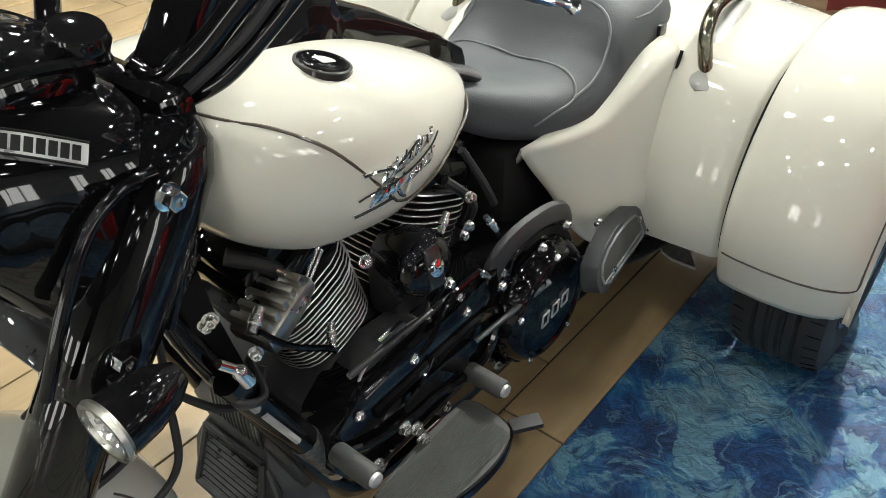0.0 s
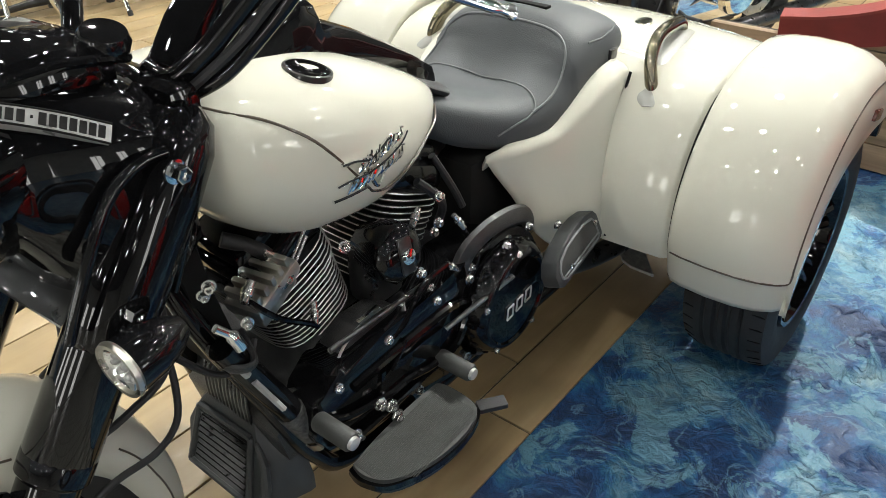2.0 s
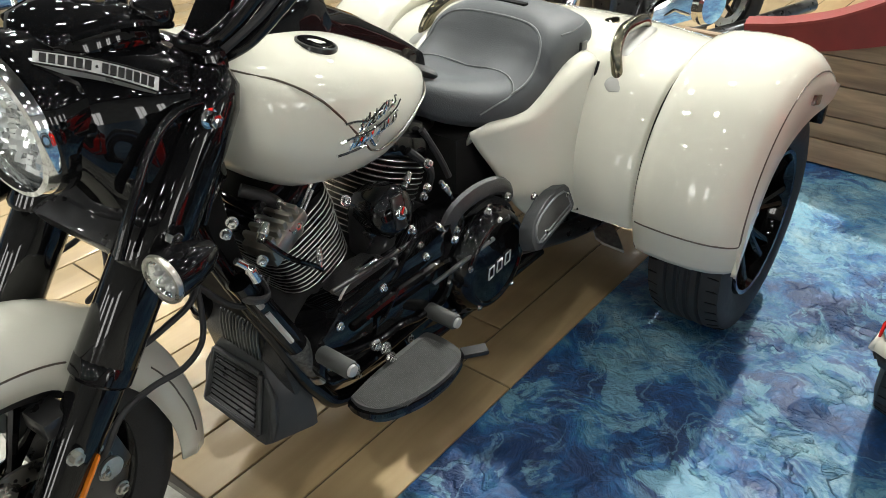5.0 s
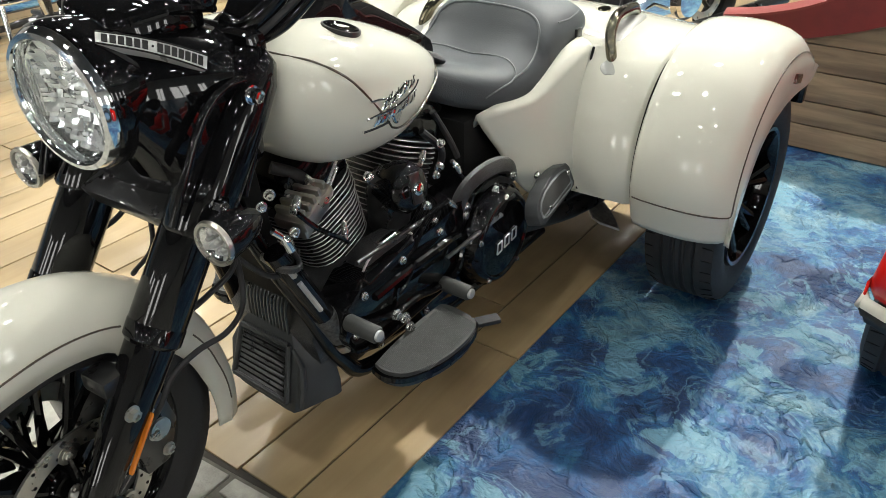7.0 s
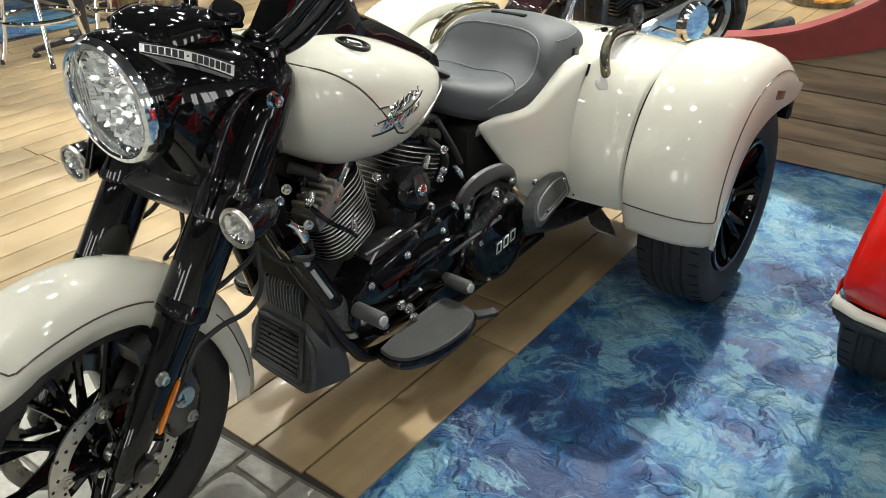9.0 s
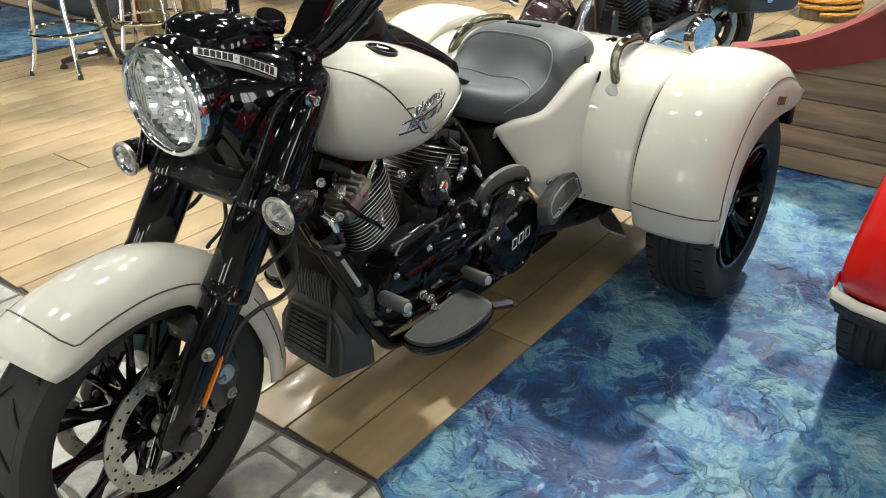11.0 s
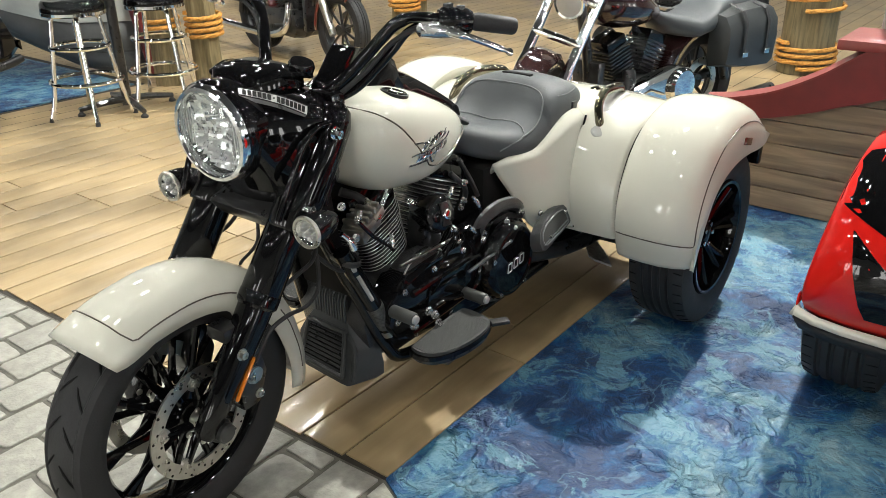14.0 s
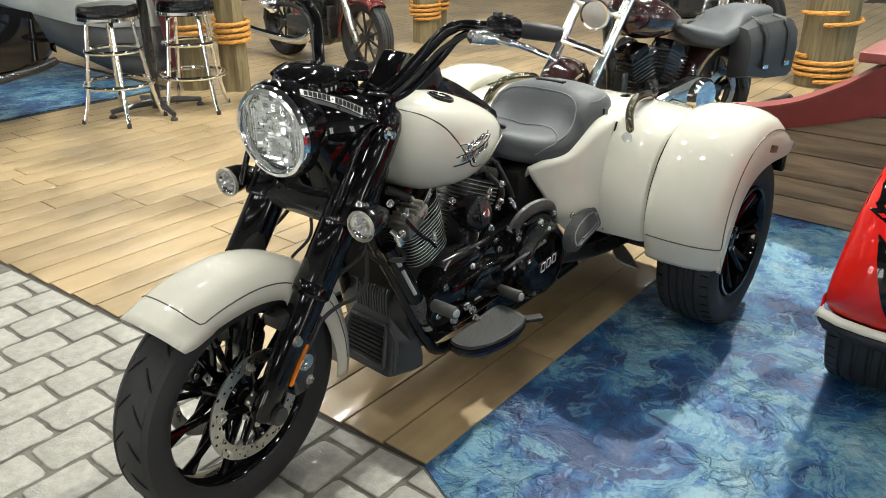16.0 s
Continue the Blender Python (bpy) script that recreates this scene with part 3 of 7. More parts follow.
# beached boat bow, seen end on
boat = thing("old_boat", "old white-grey wooden boat with dark bottom and red stem", "boat", "", Matrix.Translation((-1.35, -4.72, 0)) @ Matrix.Rotation(radians(28), 4, "Z"))
def hull_row(t):
    """Half sections from keel to rail, fuller away from the stem, with a bottom that sweeps up."""
    b = 0.06 + 0.85 * math.sin(min(t, 1.0) * 1.4)
    y = -1.9 * t
    z0 = 0.95 * max(0.0, t - 0.30) ** 1.15
    return [V((k * b, y - 0.15 * u * (1 - t), z0 + (1.25 - 0.8 * z0) * zz)) for k, u, zz in ((0.02, 0, 0.0), (0.22, 0.1, 0.05), (0.45, 0.25, 0.16), (0.66, 0.45, 0.36), (0.85, 0.7, 0.62), (1.0, 1.0, 1.0))]
steps = [k / 8 for k in range(9)]
for sgn, material, nm in ((1, HULL, "port_strake"), (-1, HULL, "starboard_strake")):
    for q in range(5):
        bm = loft([[V((sgn * r[q].x, r[q].y, r[q].z)), V((sgn * (r[q].x + 0.012), r[q].y, r[q].z + 0.004)), V((sgn * r[q + 1].x, r[q + 1].y, r[q + 1].z))] for r in map(hull_row, steps)], None, False)
        st_ = part("strake", bm, HULLDARK if q < 3 else material, boat)
        so = st_.modifiers.new("thickness", "SOLIDIFY")
        so.thickness = 0.015
part("stem", sweep([(0.01, 0.0, 0.0), (0.02, -0.03, 0.3), (0.03, -0.09, 0.7), (0.03, -0.17, 1.25)], [0.05, 0.075, 0.085, 0.085], None, 8), BOATRED, boat, "red stem post")
# rear of a black touring motorcycle at the edge of the view
bag = thing("touring_bike_tail", "gloss black motorcycle saddlebag and fender", "motorcycle", "", Matrix.Translation((0.75, -4.45, 0)))
bm = loft([[V((x, y, zz)) for y, zz in ((0.16, lo), (0.2, lo + 0.05), (0.2, hi - 0.05), (0.16, hi), (-0.12, hi), (-0.16, lo))] for x, lo, hi in ((-0.80, 0.47, 0.50), (-0.76, 0.43, 0.58), (-0.70, 0.38, 0.74), (-0.5, 0.33, 0.80), (0.3, 0.30, 0.82), (0.5, 0.30, 0.80))])
part("saddlebag", bm, BLACK, bag, "gloss black hard saddlebag")
part("bag_guard", sweep(smooth_line([(-0.78, 0.2, 0.40), (-0.6, 0.22, 0.36), (0.1, 0.22, 0.28)]), 0.03, None, 10), CASE, bag, "dark guard rail")
tyre(bag, (-0.10, 0.0, 0.31), 0.31, 0.16, 0.2, (-0.3, 0.3))


# ---- other motorcycles in the background ----
def cruiser(at, label, paint, fork_mat, seat_mat, bags, group="", steer=0.0):
    """Background cruiser: rear axle at the origin, heading along x."""
    t = thing("cruiser_motorcycle", label, "motorcycle", group, at)
    head = Matrix.Translation((1.3, 0, 0.95))
    turn = head @ Matrix.Rotation(radians(steer), 4, V((-0.5, 0, 0.866))) @ head.inverted()
    for x, r, w, nm in ((0.25, 0.33, 0.16, "rear_tyre"), (1.63, 0.33, 0.13, "front_tyre")):
        tm = turn if x > 1 else Matrix()
        tyre(t, (x, 0, r), r, w, r - 0.09, (-0.2, 0.2), nm, tm)
        f = frame_of((0, 1, 0), (x, 0, r))
        rm = part("wheel", lathe([(r - 0.09, -0.05), (r - 0.085, 0.0), (r - 0.09, 0.05), (r - 0.11, 0.03), (r - 0.115, 0), (r - 0.11, -0.03), (r - 0.09, -0.05)], f, None, 40, False), CASE, t, "dark cast wheel", tm)
        bm = lathe([(0.0, -0.05), (0.045, -0.05), (0.045, 0.05), (0.0, 0.05)], f, None, 20, False)
        for k in range(9):
            a = 2 * math.pi * k / 9
            rod(f @ V((0.03 * math.cos(a), 0.03 * math.sin(a), 0)), f @ V(((r - 0.11) * math.cos(a), (r - 0.11) * math.sin(a), 0)), 0.012, bm, 6)
        part("wheel_spokes", bm, CASE, rm, "cast spokes", tm)
        part("disc", lathe([(0.105, 0.07), (0.155, 0.07), (0.155, 0.074), (0.105, 0.074), (0.105, 0.07)], f, None, 36, False), STEEL, t, "steel brake disc", tm)
    for s in (1, -1):
        part("fork_leg", sweep([(1.66, s * 0.125, 0.30), (1.52, s * 0.125, 0.56), (1.50, s * 0.125, 0.60), (1.20, s * 0.125, 1.13)], [0.033, 0.035, 0.028, 0.028], None, 14), fork_mat, t, "fork leg", turn)
        part("riser", rod((1.27, s * 0.06, 1.0), (1.20, s * 0.06, 1.12), 0.018), fork_mat, t, "handlebar riser", turn)
        part("handlebar", sweep(smooth_line([(1.20, 0, 1.12), (1.20, s * 0.1, 1.12), (1.12, s * 0.3, 1.16), (0.98, s * 0.4, 1.12)]), 0.014, None, 10), fork_mat, t, "handlebar", turn)
        part("grip", rod((1.0, s * 0.39, 1.125), (0.9, s * 0.43, 1.10), 0.019), RUBBER, t, "black grip", turn)
        part("exhaust", sweep(smooth_line([(0.98, s * 0.12, 0.5), (1.0, s * 0.2, 0.3), (0.7, s * 0.22, 0.22), (-0.3, s * 0.22, 0.24)]), 0.038, None, 12), CHROME if s < 0 else CASE, t, "exhaust pipe")
    for zz, x in ((0.92, 1.33), (0.72, 1.43)):
        part("fork_yoke", box(x, 0, zz, 0.07, 0.27, 0.03, None, None, 0.01), fork_mat, t, "fork yoke", turn)
    f = frame_of((1, 0, -0.1), (1.40, 0, 0.90))
    hl = part("headlamp", lathe([(0.0, -0.10), (0.05, -0.09), (0.075, -0.04), (0.08, 0.0), (0.085, 0.004), (0.08, 0.012), (0.07, 0.01)], f, None, 36, False), fork_mat, t, "round headlamp", turn)
    part("headlamp_lens", lathe([(0.07, 0.009), (0.04, 0.016), (0.0, 0.018)], f, None, 28, False), PLATE, hl, "pale lens", turn)
    # fenders
    for c, r, a0, a1, w in (((0.25, 0, 0.33), 0.375, -80, 60, 0.095), ((1.63, 0, 0.33), 0.365, -35, 95, 0.08)):
        secs = []
        for k in range(17):
            a = radians(a0 + (a1 - a0) * k / 16)
            secs.append([V((c[0] - (r - q) * math.sin(a), y, c[2] + (r - q) * math.cos(a))) for y, q in ((-w, 0.07), (-w, 0.03), (-w * 0.7, 0.005), (0, 0), (w * 0.7, 0.005), (w, 0.03), (w, 0.07))])
        fd = part("fender", loft(secs, None, False), paint, t, "painted fender", turn if c[0] > 1 else None)
        so = fd.modifiers.new("thickness", "SOLIDIFY")
        so.thickness = 0.004
    secs = []
    for x, h, tp, lo in ((1.20, 0.05, 0.93, 0.82), (1.15, 0.12, 0.97, 0.76), (1.02, 0.16, 0.98, 0.73), (0.88, 0.15, 0.93, 0.73), (0.74, 0.10, 0.86, 0.74), (0.66, 0.04, 0.81, 0.76)):
        secs.append([V((x, h * math.copysign(abs(math.cos(a)) ** 0.7, math.cos(a)), (tp + lo) / 2 + (tp - lo) / 2 * math.sin(a))) for a in (2 * math.pi * k / 20 for k in range(20))])
    part("tank", loft(secs), paint, t, "painted fuel tank")
    secs = []
    for x, h, tp, lo in ((0.70, 0.05, 0.80, 0.74), (0.60, 0.12, 0.78, 0.66), (0.42, 0.18, 0.74, 0.62), (0.28, 0.175, 0.78, 0.64), (0.22, 0.16, 0.84, 0.66), (0.05, 0.13, 0.86, 0.70), (-0.15, 0.10, 0.84, 0.72)):
        secs.append([V((x, h * math.copysign(abs(math.cos(a)) ** 0.7, math.cos(a)), (tp + lo) / 2 + (tp - lo) / 2 * math.copysign(abs(math.sin(a)) ** 0.7, math.sin(a)))) for a in (2 * math.pi * k / 20 for k in range(20))])
    part("saddle", loft(secs), seat_mat, t, "padded saddle")
    part("frame", sweep(smooth_line([(1.28, 0, 0.9), (1.2, 0, 0.6), (1.1, 0, 0.25), (0.6, 0, 0.2), (0.3, 0, 0.3), (0.1, 0, 0.36)]), 0.03, None, 10), CASE, t, "black frame")
    part("engine_case", prism([(0.50, 0.22), (1.05, 0.2), (1.12, 0.3), (1.05, 0.46), (0.5, 0.44)], -0.15, 0.15, None, None, 0.03), CASE, t, "black engine case")
    for x, ax in ((0.97, (0.35, 0, 0.94)), (0.78, (-0.35, 0, 0.94))):
        f = frame_of(ax, (x, 0, 0.45))
        cy = part("cylinder", box(0, 0, 0.10, 0.12, 0.12, 0.2, f), CASE, t, "finned black cylinder")
        for k in range(9):
            part("fin", box(0, 0, 0.02 + 0.021 * k, 0.17, 0.17, 0.008, f), CASE, cy)
        part("rocker_box", box(0, 0, 0.22, 0.15, 0.15, 0.06, f, None, 0.012), BLACK, cy, "gloss black rocker box")
        bm = bmesh.new()
        bolt(bm, f @ V((0.05, 0.09, 0.2)), (0, 1, 0), 0.014, 0.015)
        box(0.03, 0.09, 0.16, 0.05, 0.02, 0.03, f, bm, 0.004)
        part("head_fitting", bm, CHROME, t, "bright head fitting")
    part("primary_case", prism([(1.05, 0.36), (1.03, 0.44), (0.68, 0.51), (0.56, 0.49), (0.49, 0.40), (0.52, 0.31), (0.61, 0.27), (0.95, 0.29)], 0.14, 0.22, None, None, 0.025), CHROME, t, "polished primary case")
    f = frame_of((0, 1, 0), (0.64, 0.22, 0.39))
    part("clutch_cover", lathe([(0.105, 0), (0.105, 0.02), (0.09, 0.035), (0.03, 0.04), (0, 0.04)], f, None, 36, False), CHROME, t, "polished round cover")
    part("air_cleaner", lathe([(0.08, 0), (0.085, 0.05), (0.06, 0.065), (0, 0.066)], frame_of((0, -1, 0), (0.88, -0.15, 0.62)), None, 28, False), CHROME, t, "round air cleaner")
    part("radiator", box(1.18, 0, 0.42, 0.05, 0.2, 0.3, None, None, 0.01), CASE, t, "black radiator")
    part("shifter", sweep([(1.05, 0.2, 0.36), (0.9, 0.22, 0.40), (0.78, 0.22, 0.36)], 0.009, None, 8), CHROME, t, "chrome shifter rod")
    for s in (1, -1):
        part("shock", rod((0.1, s * 0.14, 0.35), (0.24, s * 0.14, 0.68), 0.03), CASE, t, "black shock absorber")
        part("foot_peg", rod((0.98, s * 0.16, 0.33), (0.98, s * 0.3, 0.33), 0.016), RUBBER, t, "foot peg")
    if bags:
        for s in (1, -1):
            secs = []
            for x, lo, hi, d in ((0.30, 0.50, 0.70, 0.10), (0.28, 0.44, 0.76, 0.13), (0.1, 0.41, 0.79, 0.15), (-0.12, 0.40, 0.80, 0.15), (-0.18, 0.42, 0.78, 0.14), (-0.2, 0.48, 0.72, 0.11)):
                secs.append([V((x, s * y, zz)) for y, zz in ((0.13, lo), (0.13 + d, lo + 0.03), (0.14 + d, (lo + hi) / 2), (0.13 + d, hi - 0.08), (0.13 + d * 0.7, hi - 0.02), (0.13, hi))])
            bg = part("leather_bag", loft(secs), bags, t, "grey-black leather saddlebag")
            for x in (0.16, -0.06):
                part("strap", sweep([(x, s * 0.16, 0.80), (x, s * 0.255, 0.77), (x, s * 0.292, 0.70), (x, s * 0.295, 0.5)], 0.014, None, 6, 0.35), RUBBER, bg, "black strap")
                part("clasp", box(x, s * 0.30, 0.52, 0.05, 0.014, 0.03, None, None, 0.004), CHROME, bg, "bright clasp")
    return t


LEATHER = mat("grey_black_leather", (0.024, 0.027, 0.028), 0.45, 0, 0.1, 0.15, 8, 0.3, 200)
DARKPAINT = mat("dark_cherry_paint", (0.02, 0.006, 0.006), 0.15, 0, 1.0, 0.3, 5)
cruiser(Matrix.Translation((-2.6, -0.27, 0)) @ Matrix.Rotation(radians(-16), 4, "Z"), "black cruiser motorcycle with chrome fork and leather bags", DARKPAINT, CHROME, VINYL, LEATHER, "parked motorcycles", 32)
cruiser(Matrix.Translation((-2.75, -5.12, 0)) @ Matrix.Rotation(radians(80), 4, "Z"), "dark red and black cruiser motorcycle behind the pilings", MAROON, STEEL, BLACK, None, "parked motorcycles")
cruiser(Matrix.Translation((-6.6, -2.6, 0)) @ Matrix.Rotation(radians(60), 4, "Z"), "black cruiser motorcycle standing far back", BLACK, CASE, BLACK, BLACK, "parked motorcycles")

# ---- the red three-wheeler alongside ----
red = thing("red_trike", "bright red three-wheeled touring motorcycle with white band", "motorcycle", "", Matrix.Translation((0.05, 1.785, -0.012)))
RARCH = [(0.285, 0.345, 0.24, 0.345), (0.335, 0.44, 0.23, 0.41), (0.33, 0.55, 0.19, 0.48), (0.28, 0.655, 0.13, 0.54), (0.20, 0.75, 0.05, 0.59), (0.08, 0.815, -0.06, 0.615), (-0.06, 0.84, -0.16, 0.62), (-0.22, 0.815, -0.24, 0.6), (-0.35, 0.735, -0.32, 0.58), (-0.45, 0.62, -0.42, 0.55)]
for s in (-1, 1):
    cr = smooth_line([(a, 0, b) for a, b, _, _ in RARCH], 5)
    ed = smooth_line([(a, 0, b) for _, _, a, b in RARCH], 5)
    secs, sec_band = [], []
    for k, (c, e) in enumerate(zip(cr, ed)):
        d = (e - c).normalized()
        lean = 0.10 * max(0.0, c.z - 0.40)
        row = [V((c.x, s * (y - lean), c.z)) + d * q for y, q in ((0.40, 0.02), (0.45, 0.0), (0.58, 0.0), (0.66, 0.012), (0.715, 0.04), (0.735, 0.09))]
        row.append(V((e.x, s * (0.735 - lean * 0.6), e.z)))
        secs.append(row)
    fd = part("red_fender", loft(secs, None, False), REDPAINT, red, "bright red rear fender", None, 50)
    so = fd.modifiers.new("thickness", "SOLIDIFY")
    so.thickness = 0.006
    # black two-tone paint laid over the red: an upper field and a flame tongue
    def on_fender(k, y):
        r0 = secs[k]
        for p, q in zip(r0, r0[1:]):
            if abs(p.y) <= y <= abs(q.y):
                w = p.lerp(q, (y - abs(p.y)) / max(abs(q.y) - abs(p.y), 1e-6))
                break
        else:
            w = r0[5]
        out = V((w.x + 0.075, s * 1.2 * max(0.0, abs(w.y) - 0.52), w.z - 0.33)).normalized()
        return w + out * 0.0025
    field = [(13, 0.42, 0.50), (14, 0.42, 0.555), (15, 0.42, 0.60), (16, 0.42, 0.64), (17, 0.42, 0.67), (18, 0.42, 0.688), (20, 0.42, 0.69), (22, 0.42, 0.68), (24, 0.42, 0.668), (25, 0.42, 0.66)]
    tongue = [(3, 0.40, 0.55), (5, 0.42, 0.57), (7, 0.45, 0.585), (9, 0.49, 0.60), (11, 0.55, 0.612), (13, 0.60, 0.622), (14, 0.624, 0.628)]
    for nm, rows_, lab in (("black_field", field, "gloss black painted field on the red fender"), ("flame_tongue", tongue, "gloss black painted flame tongue")):
        bm = loft([[on_fender(k, y0 + (y1 - y0) * q / 8) for q in range(9)] for k, y0, y1 in rows_], None, False)
        part(nm, bm, BLACK, fd, lab, None, 60)
    base = secs[0]
    for nm, z0, z1, material, o, lab in (("white_band", 0.322, 0.347, WHITE, 0.006, "white band along the fender foot"), ("black_foot", 0.288, 0.322, RUBBER, 0.002, "black plastic fender foot")):
        lo_, hi_ = [], []
        for p in base:
            w = V((p.x + o, p.y + s * o, 0))
            lo_.append(V((w.x + (0.010 if nm == "white_band" else -0.004), w.y + s * (0.010 if nm == "white_band" else -0.004), z0)))
            k_ = 0.008 if nm == "black_foot" else 0.0
            hi_.append(V((w.x + k_, w.y + s * k_, z1)))
        bm = loft([lo_, hi_], None, False)
        bd = part(nm, bm, material, fd, lab)
        so = bd.modifiers.new("thickness", "SOLIDIFY")
        so.thickness = 0.012
    tyre(red, (-0.075, s * 0.60, 0.33), 0.33, 0.235, 0.205, (-0.5, -0.17, 0.17, 0.5))
    part("wheel_rim", lathe([(0.205, -0.09), (0.21, 0.088), (0.19, 0.095), (0.16, 0.06), (0.05, 0.05), (0.0, 0.05)], frame_of((0, s, 0), (-0.075, s * 0.60, 0.33)), None, 40, False), CHROME, red, "bright wheel")
    bm = loft([[V((x, s * y, zz)) for y, zz in ((0.28, lo), (0.50, lo + 0.02), (0.57, (lo + hi) / 2), (0.53, hi - 0.04), (0.45, hi), (0.28, hi))] for x, lo, hi in ((0.10, 0.60, 0.70), (0.08, 0.60, 0.84), (0.05, 0.60, 0.92), (0.0, 0.60, 0.95), (-0.3, 0.5, 0.93), (-0.5, 0.55, 0.85))])
    part("side_bag", bm, BLACK, red, "gloss black hard bag")
    part("armrest_chrome", sweep(smooth_line([(0.42, s * 0.40, 0.90), (0.40, s * 0.52, 0.93), (0.25, s * 0.58, 0.96), (-0.05, s * 0.58, 0.98), (-0.3, s * 0.5, 0.98)]), 0.03, None, 12), CHROME, red, "chrome rail")
    secs = []
    for x, y0, y1, lo, hi in ((1.04, 0.20, 0.26, 0.22, 0.50), (1.08, 0.18, 0.32, 0.18, 0.60), (1.18, 0.18, 0.34, 0.16, 0.66), (1.28, 0.18, 0.31, 0.17, 0.66), (1.34, 0.18, 0.25, 0.22, 0.6)):
        secs.append([V((x, s * ((y0 + y1) / 2 + (y1 - y0) / 2 * math.copysign(abs(math.cos(a)) ** 0.7, math.cos(a))), (lo + hi) / 2 + (hi - lo) / 2 * math.copysign(abs(math.sin(a)) ** 0.7, math.sin(a)))) for a in (2 * math.pi * k / 20 for k in range(20))])
    part("lower_fairing", loft(secs), REDPAINT, red, "red rounded lower fairing")
    part("engine_guard", sweep(smooth_line([(1.22, s * 0.1, 0.75), (1.25, s * 0.30, 0.60), (1.24, s * 0.36, 0.40), (1.22, s * 0.31, 0.2), (1.18, s * 0.1, 0.16)]), 0.018, None, 12), CHROME, red, "chrome engine guard")
part("red_boot", loft([[V((x, y, zz)) for x, zz in ((0.25, 0.40), (0.28, 0.60), (0.15, 0.80), (-0.1, 0.90), (-0.5, 0.88), (-0.55, 0.5))] for y in (-0.45, -0.40, 0, 0.40, 0.45)]), REDPAINT, red, "red bodywork between the wheels")
part("red_tank", loft([[V((x, h * math.cos(a), 0.83 + v * math.sin(a))) for a in (2 * math.pi * k / 20 for k in range(20))] for x, h, v in ((0.6, 0.05, 0.05), (0.75, 0.14, 0.1), (0.95, 0.2, 0.13), (1.12, 0.19, 0.13), (1.2, 0.1, 0.08))]), BLACK, red, "black fuel tank")
part("red_saddle", box(0.38, 0, 0.72, 0.5, 0.36, 0.14, None, None, 0.05), VINYL, red, "dark saddle")
part("red_engine", box(0.85, 0, 0.42, 0.5, 0.34, 0.44, None, None, 0.05), CASE, red, "black engine")
tyre(red, (1.68, 0, 0.32), 0.32, 0.14, 0.23, (-0.2, 0.2), "red_front_tyre")
part("red_front_fender", lathe([(0.36, -0.085), (0.375, -0.05), (0.38, 0.0), (0.375, 0.05), (0.36, 0.085), (0.34, 0.09), (0.34, -0.09)], frame_of((0, 1, 0), (1.68, 0, 0.36)), None, 48, False), BLACK, red, "black front fender")


# ---- the white three-wheeler ----
HEAD = Matrix.Translation((1.29, 0, 0.95))
STEER = HEAD @ Matrix.Rotation(radians(5.8), 4, V((-0.5, 0, 0.866))) @ HEAD.inverted()
RAKE = V((-0.59, 0, 0.807)).normalized()
trike = thing("trike_motorcycle", "pearl white and black three-wheeled motorcycle parked on plank floor", "motorcycle")


# rear wheels, fenders and body
REAR_X, REAR_Y, REAR_R = -0.078, 0.585, 0.322
# along the arch: crown x, z and edge of the wheel opening x, z
ARCH = [(0.268, 0.325, 0.240, 0.325), (0.300, 0.420, 0.212, 0.405), (0.306, 0.500, 0.178, 0.480), (0.285, 0.585, 0.128, 0.548), (0.235, 0.672, 0.055, 0.592),
        (0.155, 0.745, -0.030, 0.612), (0.050, 0.790, -0.110, 0.617), (-0.070, 0.802, -0.185, 0.614), (-0.190, 0.785, -0.245, 0.608), (-0.290, 0.742, -0.300, 0.606), (-0.355, 0.690, -0.345, 0.612), (-0.372, 0.655, -0.362, 0.628)]


def arch_line(n=5):
    crown = smooth_line([(a, 0, b) for a, b, _, _ in ARCH], n)
    edge = smooth_line([(a, 0, b) for _, _, a, b in ARCH], n)
    return crown, edge


def fender_section(c, e, s):
    """From the inner seam over the crown and the rounded shoulder down to the wheel opening."""
    inward = V((e.x - c.x, 0, e.z - c.z))
    d = inward.normalized()
    y_out = 0.716
    pts = [(0.448, 0.055), (0.450, 0.018), (0.462, 0.004), (0.49, -0.004), (0.55, -0.009), (0.61, -0.006), (0.655, 0.006), (0.688, 0.026), (0.706, 0.052)]
    row = [V((c.x, s * y, c.z)) + d * k for y, k in pts]
    for f in (0.55, 0.8, 1.0):
        p = c + inward * f
        row.append(V((p.x, s * (y_out + 0.004 * math.sin(f * 3)), p.z)))
    row.append(V((e.x, s * (y_out - 0.012), e.z)))
    return row


